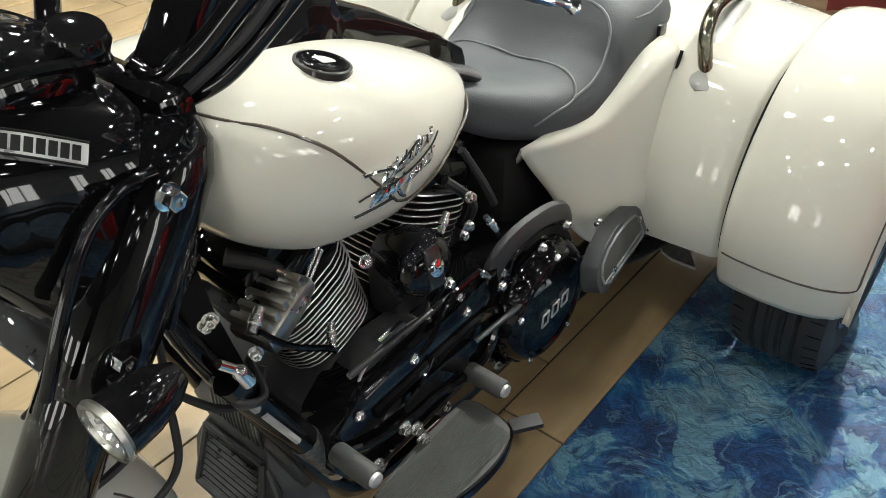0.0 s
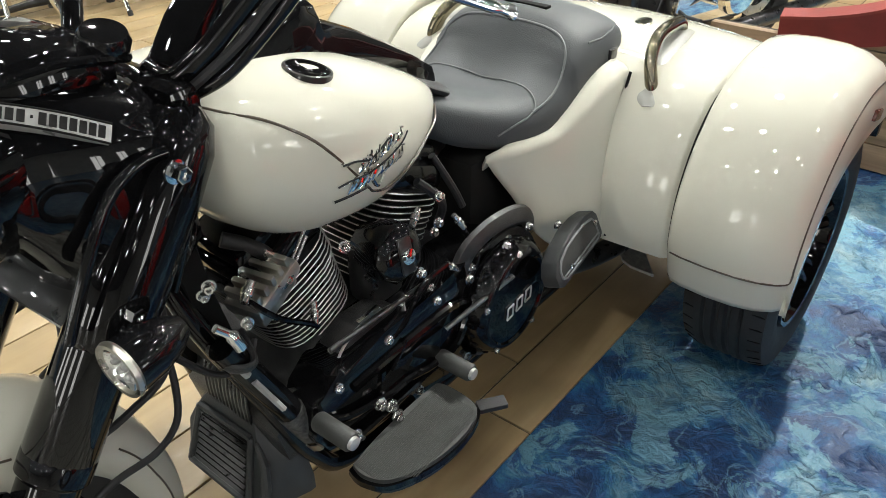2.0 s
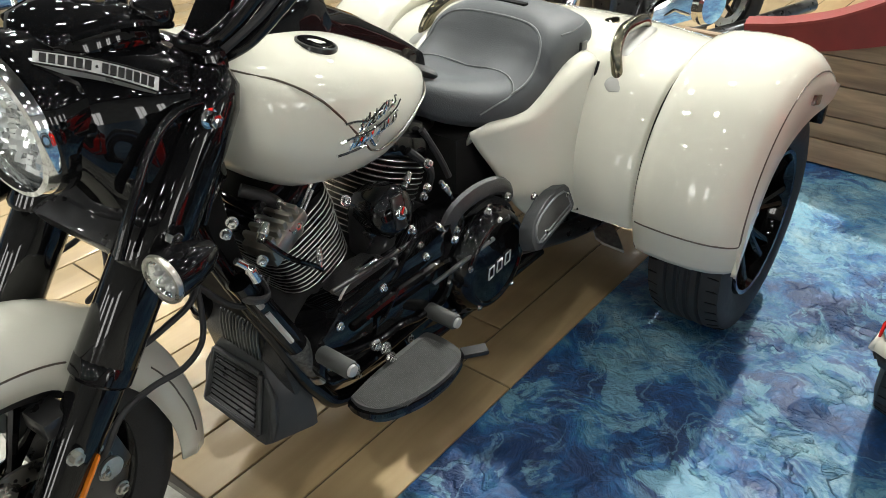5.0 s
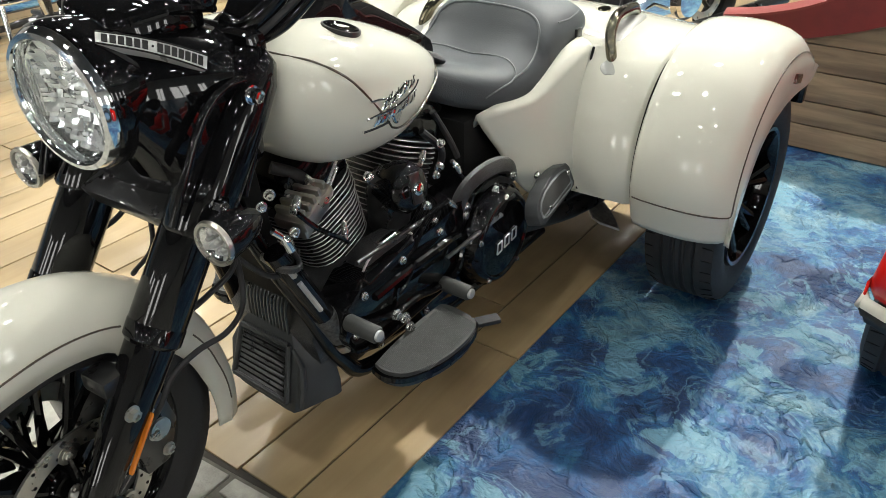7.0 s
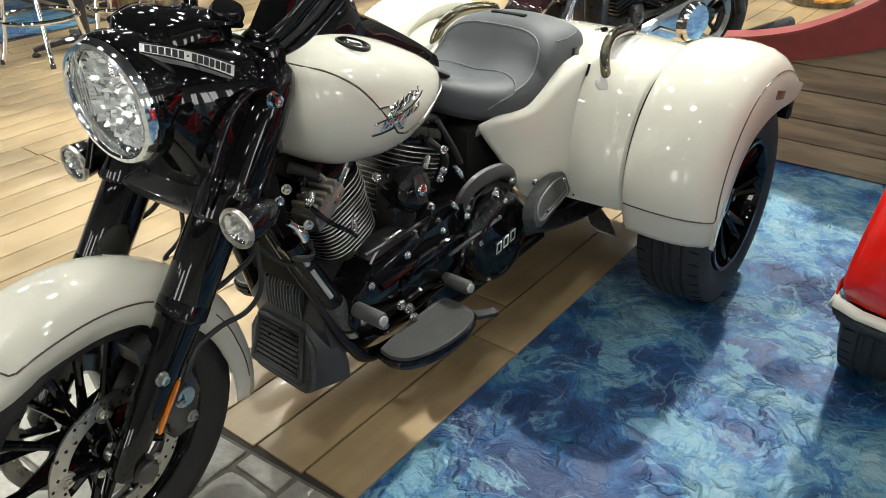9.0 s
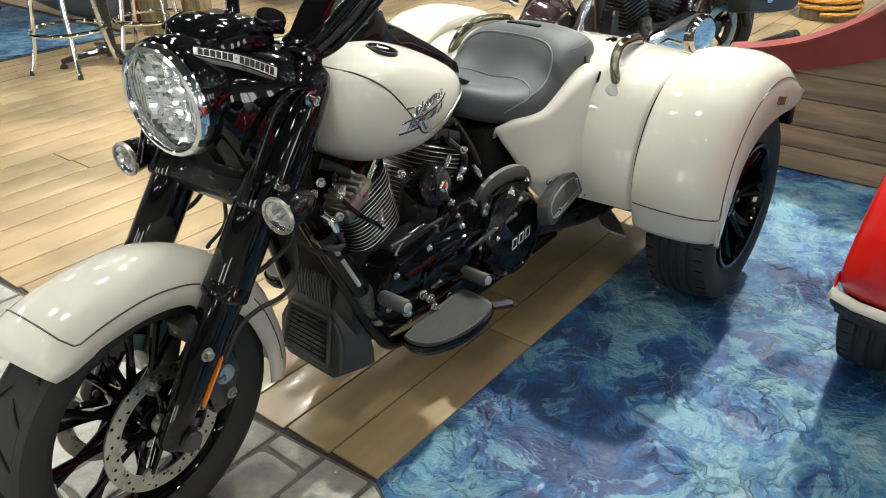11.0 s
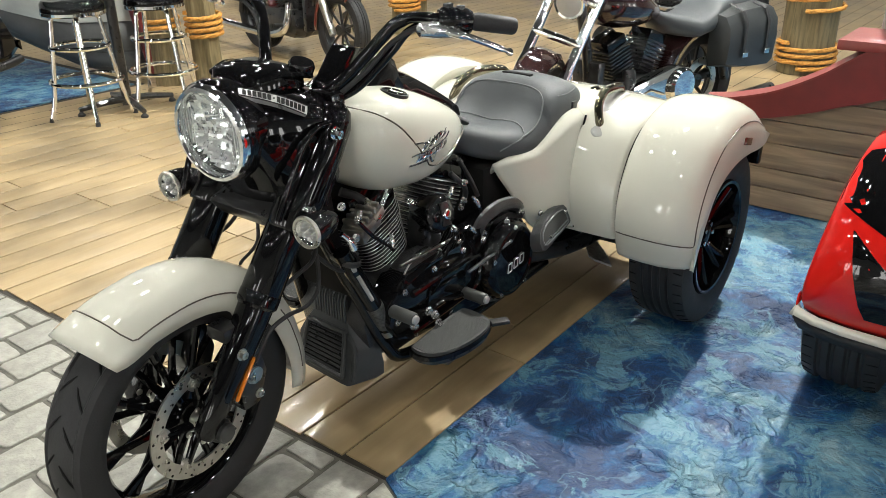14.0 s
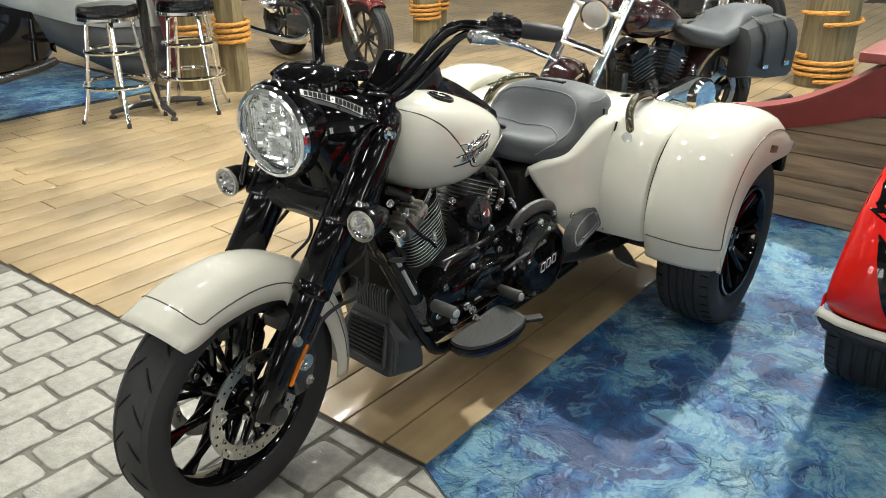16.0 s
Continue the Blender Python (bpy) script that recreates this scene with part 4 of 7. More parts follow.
for s in (1, -1):
    crown, edge = arch_line()
    outer = [fender_section(c, e, s) for c, e in zip(crown, edge)]
    bm = loft(outer, None, False)
    shell = part("rear_fender", bm, WHITE, trike, "glossy pearl white rear fender with pinstripe")
    sol = shell.modifiers.new("thickness", "SOLIDIFY")
    sol.thickness, sol.offset = 0.006, -1 if s > 0 else 1
    # dark liner inside
    bm = bmesh.new()
    hub = V((REAR_X, 0, REAR_R))
    loft([[c.lerp(hub, 0.08) + V((0, s * 0.46, 0)), c.lerp(hub, 0.08) + V((0, s * 0.69, 0))] for c in crown[2:-6]], bm, False)
    part("fender_liner", bm, PLASTIC, trike, "black plastic wheel liner")
    # pinstripe: across the lower front, then up along the wheel opening to the tail
    line = []
    i0 = 5
    sec = outer[i0]
    for k in range(2, 9):
        line.append(sec[k])
    for sec, c in zip(outer[i0 + 1:], crown[i0 + 1:]):
        line.append(sec[8].lerp(sec[9], 0.35))
    line = line[:-4] + [outer[-5][7], outer[-5][5]]
    part("pinstripe", sweep(smooth_line(line[:9], 3) + line[9:], 0.0022, None, 6), PIN, shell, "thin dark pinstripe")
    part("reflector", box(-0.105, s * 0.7215, 0.676, 0.062, 0.012, 0.026, Matrix.Translation((-0.105, 0, 0.676)) @ Matrix.Rotation(radians(-14), 4, "Y") @ Matrix.Translation((0.105, 0, -0.676)), None, 0.004), REDLENS, shell, "small dark red side reflector")
    part("lamp_bracket", box(-0.35, s * 0.655, 0.565, 0.03, 0.10, 0.075, None, None, 0.008), BLACK, trike, "black tail lamp bracket")
    w = tyre(trike, (REAR_X, s * REAR_Y, REAR_R), REAR_R, 0.212, 0.205, (-0.42, -0.14, 0.14, 0.42))
    f = frame_of((0, s, 0), (REAR_X, s * REAR_Y, REAR_R))
    rim = lathe([(0.205, -0.09), (0.212, 0.088), (0.206, 0.1), (0.195, 0.098), (0.186, 0.07), (0.18, 0.0), (0.18, -0.09)], f, None, 48)
    rim = part("wheel_rim", rim, BLACK, trike, "gloss black alloy wheel")
    bm = lathe([(0.0, 0.062), (0.03, 0.062), (0.05, 0.05), (0.062, 0.03), (0.062, 0.0)], f, None, 24, False)
    for k in range(7):
        a = 2 * math.pi * k / 7
        for da in (-0.13, 0.13):
            p0 = f @ V((0.05 * math.cos(a), 0.05 * math.sin(a), 0.035))
            p1 = f @ V((0.185 * math.cos(a + da), 0.185 * math.sin(a + da), 0.075))
            sweep([p0, p0.lerp(p1, 0.5), p1], [0.014, 0.011, 0.013], bm, 6)
    part("spokes", bm, BLACK, rim, "gloss black spokes")
    bolts("wheel_nut", [(f @ V((0.04 * math.cos(a), 0.04 * math.sin(a), 0.05)), (0, s, 0), 0.009, 0.012) for a in (2 * math.pi * k / 5 for k in range(5))], rim, CHROME, "chrome wheel nut")
    # axle, leaf of the rear frame and a bright heat shield behind
    part("swing_arm", sweep(smooth_line([(0.0, s * 0.30, 0.30), (0.2, s * 0.24, 0.27), (0.48, s * 0.14, 0.29)]), 0.028), CASE, trike, "black rear frame arm")
part("axle", rod((REAR_X, -0.46, 0.322), (REAR_X, 0.46, 0.322), 0.045), CASE, trike, "black rear axle housing")
# added block that keeps the rear lamp's light off the floor below
part("light_block", prism([(-0.50, 0.42), (-0.52, 0.27), (-0.42, 0.185), (-0.06, 0.20), (0.06, 0.27), (0.20, 0.39), (0.1, 0.43)], -0.47, 0.47, None, None, 0.02), PLASTIC, trike, "added black block that keeps light from under the boot")
shield = [(-0.085, 0.205), (-0.01, 0.20), (0.045, 0.245), (0.05, 0.275), (0.03, 0.335), (-0.03, 0.28)]
part("heat_shield", loft([[V((x, y, 0.187 - 0.25 * (y - 0.2) + e)) for x, y in shield] for e in (-0.008, 0.0)]), SHIELD, trike, "dull grey metal shield under the body")

BODY = [(0.262, 0.372), (0.280, 0.44), (0.280, 0.52), (0.258, 0.60), (0.205, 0.680), (0.12, 0.736), (-0.02, 0.752), (-0.18, 0.732), (-0.32, 0.700), (-0.385, 0.67), (-0.40, 0.60), (-0.395, 0.42), (-0.2, 0.40), (0.05, 0.40)]


def body_section(y):
    """The boot's outline at a distance y from the middle."""
    a = abs(y)
    out = []
    for i, (x, z) in enumerate(BODY):
        lift = 0.036 * (1 - (a / 0.46) ** 2) if z > 0.65 else 0.0
        pull = 0.02 * (1 - (a / 0.46)) if x > 0.1 else 0.0
        roundoff = 0.016 * max(0.0, (a - 0.425) / 0.022) ** 2
        out.append(V((x + pull - roundoff * (1 if x > 0 else -1), y, z + lift - (roundoff if z > 0.5 else 0))))
    return smooth_line(out + [out[0]], 4)[:-1]


ys = [-0.447, -0.443, -0.437, -0.43, -0.36, -0.28, -0.2, -0.1, 0, 0.1, 0.2, 0.28, 0.36, 0.43, 0.437, 0.443, 0.447]
body = part("boot_body", loft([body_section(y) for y in ys]), WHITE, trike, "pearl white bodywork between the rear wheels")
for s in (1, -1):
    sec = [V((p.x + 0.001, s * 0.4485, p.z + 0.001)) for p in body_section(0.435)[2:34]]
    part("panel_gap", sweep(sec, 0.0028, None, 6), INK, body, "dark gap beside the fender")
    # recessed grip: a pale pocket and a smoked chrome bow
    bm = bmesh.new()
    base = [V((0.208, s * 0.328, 0.698)), V((0.165, s * 0.312, 0.728)), V((0.10, s * 0.29, 0.758)), V((0.0, s * 0.27, 0.772)), V((-0.09, s * 0.254, 0.774)), V((-0.12, s * 0.25, 0.772))]
    sweep(smooth_line(base), [0.016, 0.022, 0.027] + [0.031] * 25 + [0.027, 0.02, 0.012], bm, 12, 0.22)
    part("grip_pocket", bm, mat("pale_grey_pocket", (0.3, 0.3, 0.275), 0.35, 0, 0.5), body, "grey recess behind the grab rail")
    bow = smooth_line([(0.166, s * 0.311, 0.72), (0.166, s * 0.306, 0.742), (0.148, s * 0.291, 0.783), (0.09, s * 0.276, 0.812), (0.0, s * 0.266, 0.812), (-0.085, s * 0.253, 0.797), (-0.105, s * 0.25, 0.768)])
    part("grab_rail", sweep(bow, [0.0185] * len(bow), None, 14, 0.8), SMOKE, trike, "curved smoked chrome grab rail")
    part("filler_badge", lathe([(0.026, 0), (0.026, 0.005), (0.02, 0.007)], frame_of((0.1, 0, 1), (-0.09, s * 0.155, 0.776)) @ Matrix.Diagonal((0.75, 1.15, 1, 1))), SMOKE, body, "small dark oval badge")

# side covers with their long nose
for s in (1, -1):
    front = smooth_line([(0.345, 0.27, 0.385), (0.395, 0.255, 0.395), (0.43, 0.225, 0.425), (0.462, 0.19, 0.485), (0.495, 0.167, 0.55), (0.535, 0.150, 0.612), (0.556, 0.143, 0.648)], 4)
    rear = smooth_line([(0.275, 0.290, 0.385), (0.275, 0.288, 0.42), (0.272, 0.283, 0.47), (0.262, 0.275, 0.55), (0.245, 0.268, 0.62), (0.215, 0.262, 0.69), (0.175, 0.256, 0.752)], 4)
    crest = smooth_line([(0.556, 0.143, 0.648), (0.50, 0.176, 0.652), (0.44, 0.198, 0.654), (0.39, 0.216, 0.660), (0.345, 0.231, 0.684), (0.29, 0.243, 0.716), (0.23, 0.252, 0.74), (0.175, 0.256, 0.752)], 3)
    inner = smooth_line([(0.552, 0.136, 0.652), (0.49, 0.15, 0.668), (0.43, 0.160, 0.672), (0.38, 0.172, 0.678), (0.335, 0.188, 0.70), (0.28, 0.196, 0.732), (0.22, 0.2, 0.758), (0.165, 0.204, 0.768)], 3)
    nu = len(crest)
    rows_ = []
    for i, (fp_, rp) in enumerate(zip(front, rear)):
        v = i / (len(front) - 1)
        line_ = []
        for j, cp in enumerate(crest):
            u = j / (nu - 1)
            straight = crest[0].lerp(crest[-1], u)
            p = fp_.lerp(rp, u) + (cp - straight) * v ** 1.6
            # a shallow step below the crease, and a belly above it
            step = 0.014 * min(1.0, max(0.0, (0.40 - v * 0.85 - 0.15 * u) / 0.05)) * min(1.0, 3.5 * (1 - u))
            belly = 0.012 * math.sin(math.pi * min(1, v * 1.05)) * math.sin(math.pi * u)
            line_.append(V((p.x, p.y + belly - step, p.z)))
        rows_.append(line_)
    edge_rows = []
    for f_, lift in ((0.12, 0.006), (0.35, 0.010), (0.7, 0.008), (1.0, 0.0)):
        edge_rows.append([c.lerp(q, f_) + V((0, 0, lift)) for c, q in zip(crest, inner)])
    edge_rows.append([q + V((0, -0.012, -0.03)) for q in inner])
    secs = [[V((p.x, s * p.y, p.z)) for p in r] for r in rows_ + edge_rows]
    cover = part("side_cover", loft(secs, None, False), WHITE, trike, "pearl white side cover with a long nose", None, 55)
    so = cover.modifiers.new("thickness", "SOLIDIFY")
    so.thickness, so.offset = 0.005, 1 if s < 0 else -1
    part("panel_gap", sweep([V((p.x - 0.003, s * (p.y + 0.002), p.z)) for p in rear], 0.0038, None, 6), INK, cover, "dark gap behind the cover")
    # rear passenger board folded up
    pl = [(0.548, 0.400), (0.550, 0.425), (0.535, 0.452), (0.50, 0.474), (0.45, 0.490), (0.40, 0.499), (0.362, 0.497), (0.350, 0.483), (0.346, 0.437), (0.356, 0.428), (0.53, 0.392)]
    tilt = Matrix.Translation((0.45, s * 0.30, 0.46)) @ Matrix.Rotation(radians(22 * s), 4, "X") @ Matrix.Translation((-0.45, 0, -0.46))
    inner = [(0.45 + (x - 0.45) * 0.82, 0.447 + (z - 0.447) * 0.72) for x, z in pl]
    board = part("passenger_footboard", prism(pl, -0.03 * s, 0.012 * s, tilt, None, 0.005), PLASTIC, trike, "folded grey passenger footboard")
    part("board_pad", prism(inner, 0.008 * s, 0.0135 * s, tilt, None, 0.002), PAD, board, "dark ribbed rubber pad")
    part("board_rim", sweep([tilt @ V((x, 0.013 * s, z)) for x, z in inner + inner[:1]], 0.0028, None, 6), STITCH, board, "raised pale rim of the pad")
    part("board_line", sweep([tilt @ V((0.525, 0.0135 * s, 0.413)), tilt @ V((0.365, 0.0135 * s, 0.445))], 0.0022, None, 6), STITCH, board, "pale line along the pad")
    bolts("screw", [(tilt @ V((bx, 0.021 * s, bz)), (0, s, 0), 0.005, 0.003) for bx, bz in ((0.50, 0.428), (0.38, 0.475))], board, CHROME, "chrome screw")

# seat: a scooped rider part, a raised passenger part and a welt between them
def seat_row(x, half, top, low, dish, nose=1.0):
    row = []
    n = 20
    for k in range(n + 1):
        a = math.pi * k / n
        y = half * math.cos(a)
        e = math.sin(a) ** (0.55 if x > 0.3 else 0.4) if 0 < a < math.pi else 0
        z = low + (top - low) * e - dish * math.exp(-(y / (half * 0.55)) ** 2)
        row.append(V((x, y, z)))
    return row + [V((x, -half * 0.9, low - 0.02)), V((x, half * 0.9, low - 0.02))]


SEAT = [(0.655, 0.055, 0.802, 0.745, 0.0), (0.62, 0.09, 0.798, 0.715, 0.0), (0.56, 0.125, 0.782, 0.690, 0.006), (0.48, 0.165, 0.764, 0.668, 0.018), (0.42, 0.187, 0.764, 0.660, 0.030), (0.36, 0.197, 0.790, 0.662, 0.047), (0.315, 0.200, 0.826, 0.668, 0.050), (0.285, 0.200, 0.852, 0.675, 0.030),
        (0.262, 0.200, 0.864, 0.685, 0.008), (0.23, 0.200, 0.869, 0.70, 0.0), (0.17, 0.199, 0.867, 0.715, 0.0), (0.11, 0.193, 0.859, 0.73, 0.0), (0.06, 0.178, 0.842, 0.745, 0.0), (0.03, 0.15, 0.815, 0.755, 0.0), (0.015, 0.11, 0.785, 0.765, 0.0)]
rows = []
for i in range(len(SEAT) - 1):
    for k in range(4):
        t = k / 4
        rows.append([a + (b - a) * t for a, b in zip(SEAT[i], SEAT[i + 1])])
rows.append(list(SEAT[-1]))
sm = [[sum(rows[min(max(i + d, 0), len(rows) - 1)][j] for d in (-2, -1, 0, 1, 2)) / 5 for j in range(5)] for i in range(len(rows))]
sm[0], sm[-1] = rows[0], rows[-1]
seat_secs = [seat_row(*r) for r in sm]
seat = part("seat", loft(seat_secs), VINYL, trike, "grey vinyl two-up saddle", None, 60)


def seat_point(x, f, lift=0.0015):
    """A place on the saddle: x along it, f from its left edge (0) over the middle (0.5) to its right edge (1)."""
    i = max(q for q in range(len(sm) - 1) if sm[q][0] >= x or q == 0)
    a, b = sm[i], sm[i + 1]
    u = (a[0] - x) / max(a[0] - b[0], 1e-6)
    row = seat_row(*[p + (q - p) * u for p, q in zip(a, b)])
    k = f * 20
    k0 = min(int(k), 19)
    return row[k0].lerp(row[k0 + 1], k - k0) + V((0, 0, lift))


def across(rows_):
    """A line over the saddle, the same on both sides."""
    half = [seat_point(x, f) for x, f in rows_]
    other = [seat_point(x, 1 - f) for x, f in rows_[:-1]][::-1]
    return smooth_line(half + other, 6)


part("welt", sweep(across([(0.43, 0.12), (0.375, 0.14), (0.325, 0.17), (0.288, 0.22), (0.270, 0.32), (0.266, 0.5)]), 0.003, None, 6), STITCH, seat, "sewn welt round the back bolster")
part("seam", sweep(across([(0.52, 0.02), (0.48, 0.06), (0.435, 0.11), (0.408, 0.18), (0.39, 0.28), (0.378, 0.4), (0.374, 0.5)]), 0.0022, None, 6), STITCH, seat, "seam across the rider seat")
part("seam", sweep([seat_point(x, f) for x, f in ((0.235, 0.14), (0.18, 0.12), (0.12, 0.13), (0.07, 0.16))], 0.0018, None, 6), STITCH, seat, "seam along the rear cushion")
part("strap_slot", box(0.205, 0.0, 0.8675, 0.02, 0.115, 0.007, None, None, 0.002), INK, seat, "dark slot for a backrest")
part("seat_clip", box(0.15, 0.1975, 0.775, 0.028, 0.012, 0.024, None, None, 0.003), CASE, seat, "black strap buckle")

# fuel tank: two lobes under a centre console
TANK = [(1.200, 0.055, 0.955, 0.88, 0.5), (1.199, 0.118, 0.975, 0.865, 0.6), (1.190, 0.155, 0.988, 0.835, 0.8), (1.15, 0.190, 0.996, 0.772, 0.9), (1.07, 0.212, 0.993, 0.715, 1.0), (0.98, 0.221, 0.980, 0.695, 1.0), (0.90, 0.213, 0.957, 0.69, 1.0),
        (0.82, 0.190, 0.924, 0.70, 0.9), (0.75, 0.158, 0.890, 0.722, 0.8), (0.69, 0.115, 0.856, 0.752, 0.6), (0.655, 0.07, 0.832, 0.775, 0.5), (0.643, 0.03, 0.815, 0.79, 0.4)]


def tank_row(x, half, top, low, k):
    row = []
    n = 28
    for i in range(n):
        a = 2 * math.pi * i / n
        c, s = math.cos(a), math.sin(a)
        y = half * math.copysign(abs(c) ** 0.66, c)
        mid = low + (top - low) * 0.52
        z = mid + (top - mid) * abs(s) ** 0.72 if s >= 0 else mid - (mid - low) * abs(s) ** 0.95
        row.append(V((x + 0.02 * (0.5 - (z - low) / (top - low)), y, z)))
    return row


tk = smooth_line([(x, h, t) for x, h, t, _, _ in TANK], 4)
tk2 = smooth_line([(x, b, k) for x, _, _, b, k in TANK], 4)
tank_secs = [tank_row(p.x, p.y, p.z, q.y, q.z) for p, q in zip(tk, tk2)]
tank = part("fuel_tank", loft(tank_secs), WHITE, trike, "pearl white teardrop fuel tank", None, 60)


def on_tank(x, z, s=1, lift=0.0008):
    """A place on the tank's flank at x and z, a little proud of the paint."""
    i = min(range(len(tank_secs)), key=lambda q: abs(tank_secs[q][7].x - x))
    row = tank_secs[i]
    half = [row[k % 28] for k in range(-7, 8)]
    for p, q in zip(half, half[1:]):
        if p.z <= z <= q.z:
            w = p.lerp(q, (z - p.z) / max(q.z - p.z, 1e-6))
            n = V((0, (q - p).z, -(q - p).y)).normalized()
            return V((x, s * (w.y + n.y * lift), z + n.z * lift))
    e = half[-1] if z > half[-1].z else half[0]
    return V((x, s * e.y, e.z))


def tank_top(x, y, s):
    """Normal and place on the upper side of the tank."""
    def at(xx, yy):
        i = min(range(len(tank_secs) - 1), key=lambda q: abs(tank_secs[q][7].x - xx))
        row = tank_secs[i][:8]
        for p, q in zip(row, row[1:]):
            if q.y <= yy <= p.y:
                return p.lerp(q, (p.y - yy) / max(p.y - q.y, 1e-6))
        return row[7]
    p, px_, py_ = at(x, y), at(x - 0.05, y), at(x, y - 0.03)
    n = (px_ - p).cross(py_ - p)
    n = n if n.z > 0 else -n
    return V((n.x, s * n.y, n.z)).normalized(), V((p.x, s * p.y, p.z))


for s in (1, -1):
    pin = [on_tank(x, z, s) for x, z in ((1.18, 0.975), (1.16, 0.967), (1.12, 0.950), (1.065, 0.908), (0.998, 0.828), (0.972, 0.797), (0.955, 0.781), (0.92, 0.772), (0.865, 0.783), (0.80, 0.797), (0.74, 0.812), (0.70, 0.82))]
    part("tank_pinstripe", sweep(smooth_line(pin, 6), 0.0024, None, 6), PIN, tank, "thin dark pinstripe")
    # polished script emblem: slanted strokes in two rows with flourishes
    rng = random.Random(5)
    bm = bmesh.new()
    for k in range(13):
        x = 1.015 - 0.0095 * k
        for z0, hgt in ((0.806 + 0.0012 * k, 0.022), (0.832 + 0.0016 * k, 0.020)):
            if z0 > 0.83 and k < 2:
                continue
            hgt *= rng.uniform(0.7, 1.25)
            a, b2 = on_tank(x + 0.003, z0, s, 0.003), on_tank(x - 0.007, z0 + hgt, s, 0.005)
            sweep([a, a.lerp(b2, 0.5) + V((0.003 * rng.uniform(-1, 1), s * 0.002, 0)), b2], [0.0022, 0.0032, 0.0016], bm, 6)
            if rng.random() < 0.7:
                c = on_tank(x - 0.009, z0 + hgt * rng.uniform(0.1, 0.6), s, 0.004)
                sweep([a, c], [0.0018, 0.0026], bm, 6)
            if rng.random() < 0.5:
                sweep([b2, on_tank(x - 0.014, z0 + hgt * 0.9, s, 0.004)], [0.0022, 0.0016], bm, 6)
    for fl, r in ((((1.03, 0.858), (1.005, 0.856), (0.98, 0.850), (0.955, 0.856), (0.93, 0.866)), 0.004), (((1.04, 0.826), (1.02, 0.829), (0.98, 0.829), (0.94, 0.836), (0.90, 0.846), (0.875, 0.855)), 0.0035), (((1.045, 0.803), (1.01, 0.802), (0.98, 0.806)), 0.004), (((0.97, 0.812), (0.955, 0.795), (0.945, 0.815)), 0.004)):
        sweep(smooth_line([on_tank(x, z, s, 0.0045) for x, z in fl]), r, bm, 6, 0.7)
    part("tank_emblem", bm, CHROME, tank, "polished slanted script emblem")
    f = frame_of(*tank_top(1.0, 0.126, s))
    cap = part("tank_cap", lathe([(0.0, 0.0), (0.02, 0.0), (0.026, 0.003), (0.032, 0.003), (0.035, 0.001), (0.035, -0.02)], f, None, 40, False), BLACK, tank, "gloss black round cap")
    part("cap_ring", lathe([(0.034, -0.01), (0.039, -0.008), (0.038, 0.001), (0.034, 0.002)], f, None, 40, False), CASE, cap, "black ring round the cap")
# console and its slope to the seat
con = [(1.165, 0.040, 1.0, 0.93), (1.10, 0.055, 1.022, 0.94), (1.0, 0.055, 1.032, 0.94), (0.935, 0.05, 1.046, 0.94), (0.895, 0.047, 1.038, 0.92), (0.878, 0.044, 1.004, 0.90), (0.80, 0.040, 0.968, 0.88), (0.72, 0.036, 0.925, 0.84), (0.65, 0.034, 0.884, 0.80), (0.585, 0.03, 0.84, 0.77)]
secs = []
for x, h, t, lo in con:
    secs.append([V((x, h * c, lo + (t - lo) * z)) for c, z in ((1.25, 0.0), (1.1, 0.7), (0.9, 0.93), (0.5, 1.0), (-0.5, 1.0), (-0.9, 0.93), (-1.1, 0.7), (-1.25, 0.0))])
part("console", loft(secs), BLACK, trike, "gloss black tank console")
part("console_tail", sweep(smooth_line([(0.74, 0, 0.868), (0.69, 0, 0.846), (0.64, 0, 0.818), (0.58, 0, 0.787)]), [0.048 + 0.02 * k / 18 for k in range(19)], None, 18, 0.26), WRINKLE, trike, "dark padded strip in front of the seat")

# engine: two finned cylinders, rocker boxes, crankcase and primary drive
def cylinder(base, axis, label):
    """Finned barrel and head along the axis, rocker box on top."""
    f = frame_of(axis, base)
    barrel = part("cylinder", lathe([(0.05, 0), (0.05, 0.20)], f, None, 32), CASE, trike, label)
    for k in range(15):
        bm, bm2 = bmesh.new(), bmesh.new()
        h = 0.012 + 0.0125 * k
        w, d = (0.086 + 0.014 * k / 14, 0.088 + 0.012 * k / 14) if k < 10 else (0.098, 0.1)
        ring = []
        for i in range(24):
            a = 2 * math.pi * i / 24
            c, s = math.cos(a), math.sin(a)
            ring.append((w * math.copysign(abs(c) ** 0.62, c), d * math.copysign(abs(s) ** 0.62, s)))
        loft([[f @ V((x, y, h - 0.0022)) for x, y in ring], [f @ V((x, y, h + 0.0022)) for x, y in ring]], bm)
        edge = [f @ V((x * 1.006, y * 1.006, h)) for x, y in ring]
        sweep(edge + [edge[0]], 0.0013, bm2, 4)
        fin = part("fin", bm, CASE, barrel, "black cooling fin")
        part("fin_edge", bm2, FIN, barrel, "bright machined fin edge")
    bm = box(0, 0, 0.215, 0.17, 0.165, 0.05, f, None, 0.012)
    box(0, 0, 0.252, 0.135, 0.14, 0.04, f, bm, 0.014)
    rk = part("rocker_box", bm, BLACK, trike, "gloss black rocker box")
    bolts("bolt", [(f @ V((x, y, 0.24)), axis, 0.007, 0.008) for x, y in ((0.07, 0.07), (-0.07, 0.07), (0.07, -0.07), (-0.07, -0.07))], rk, BRIGHT, "bright bolt")
    return f


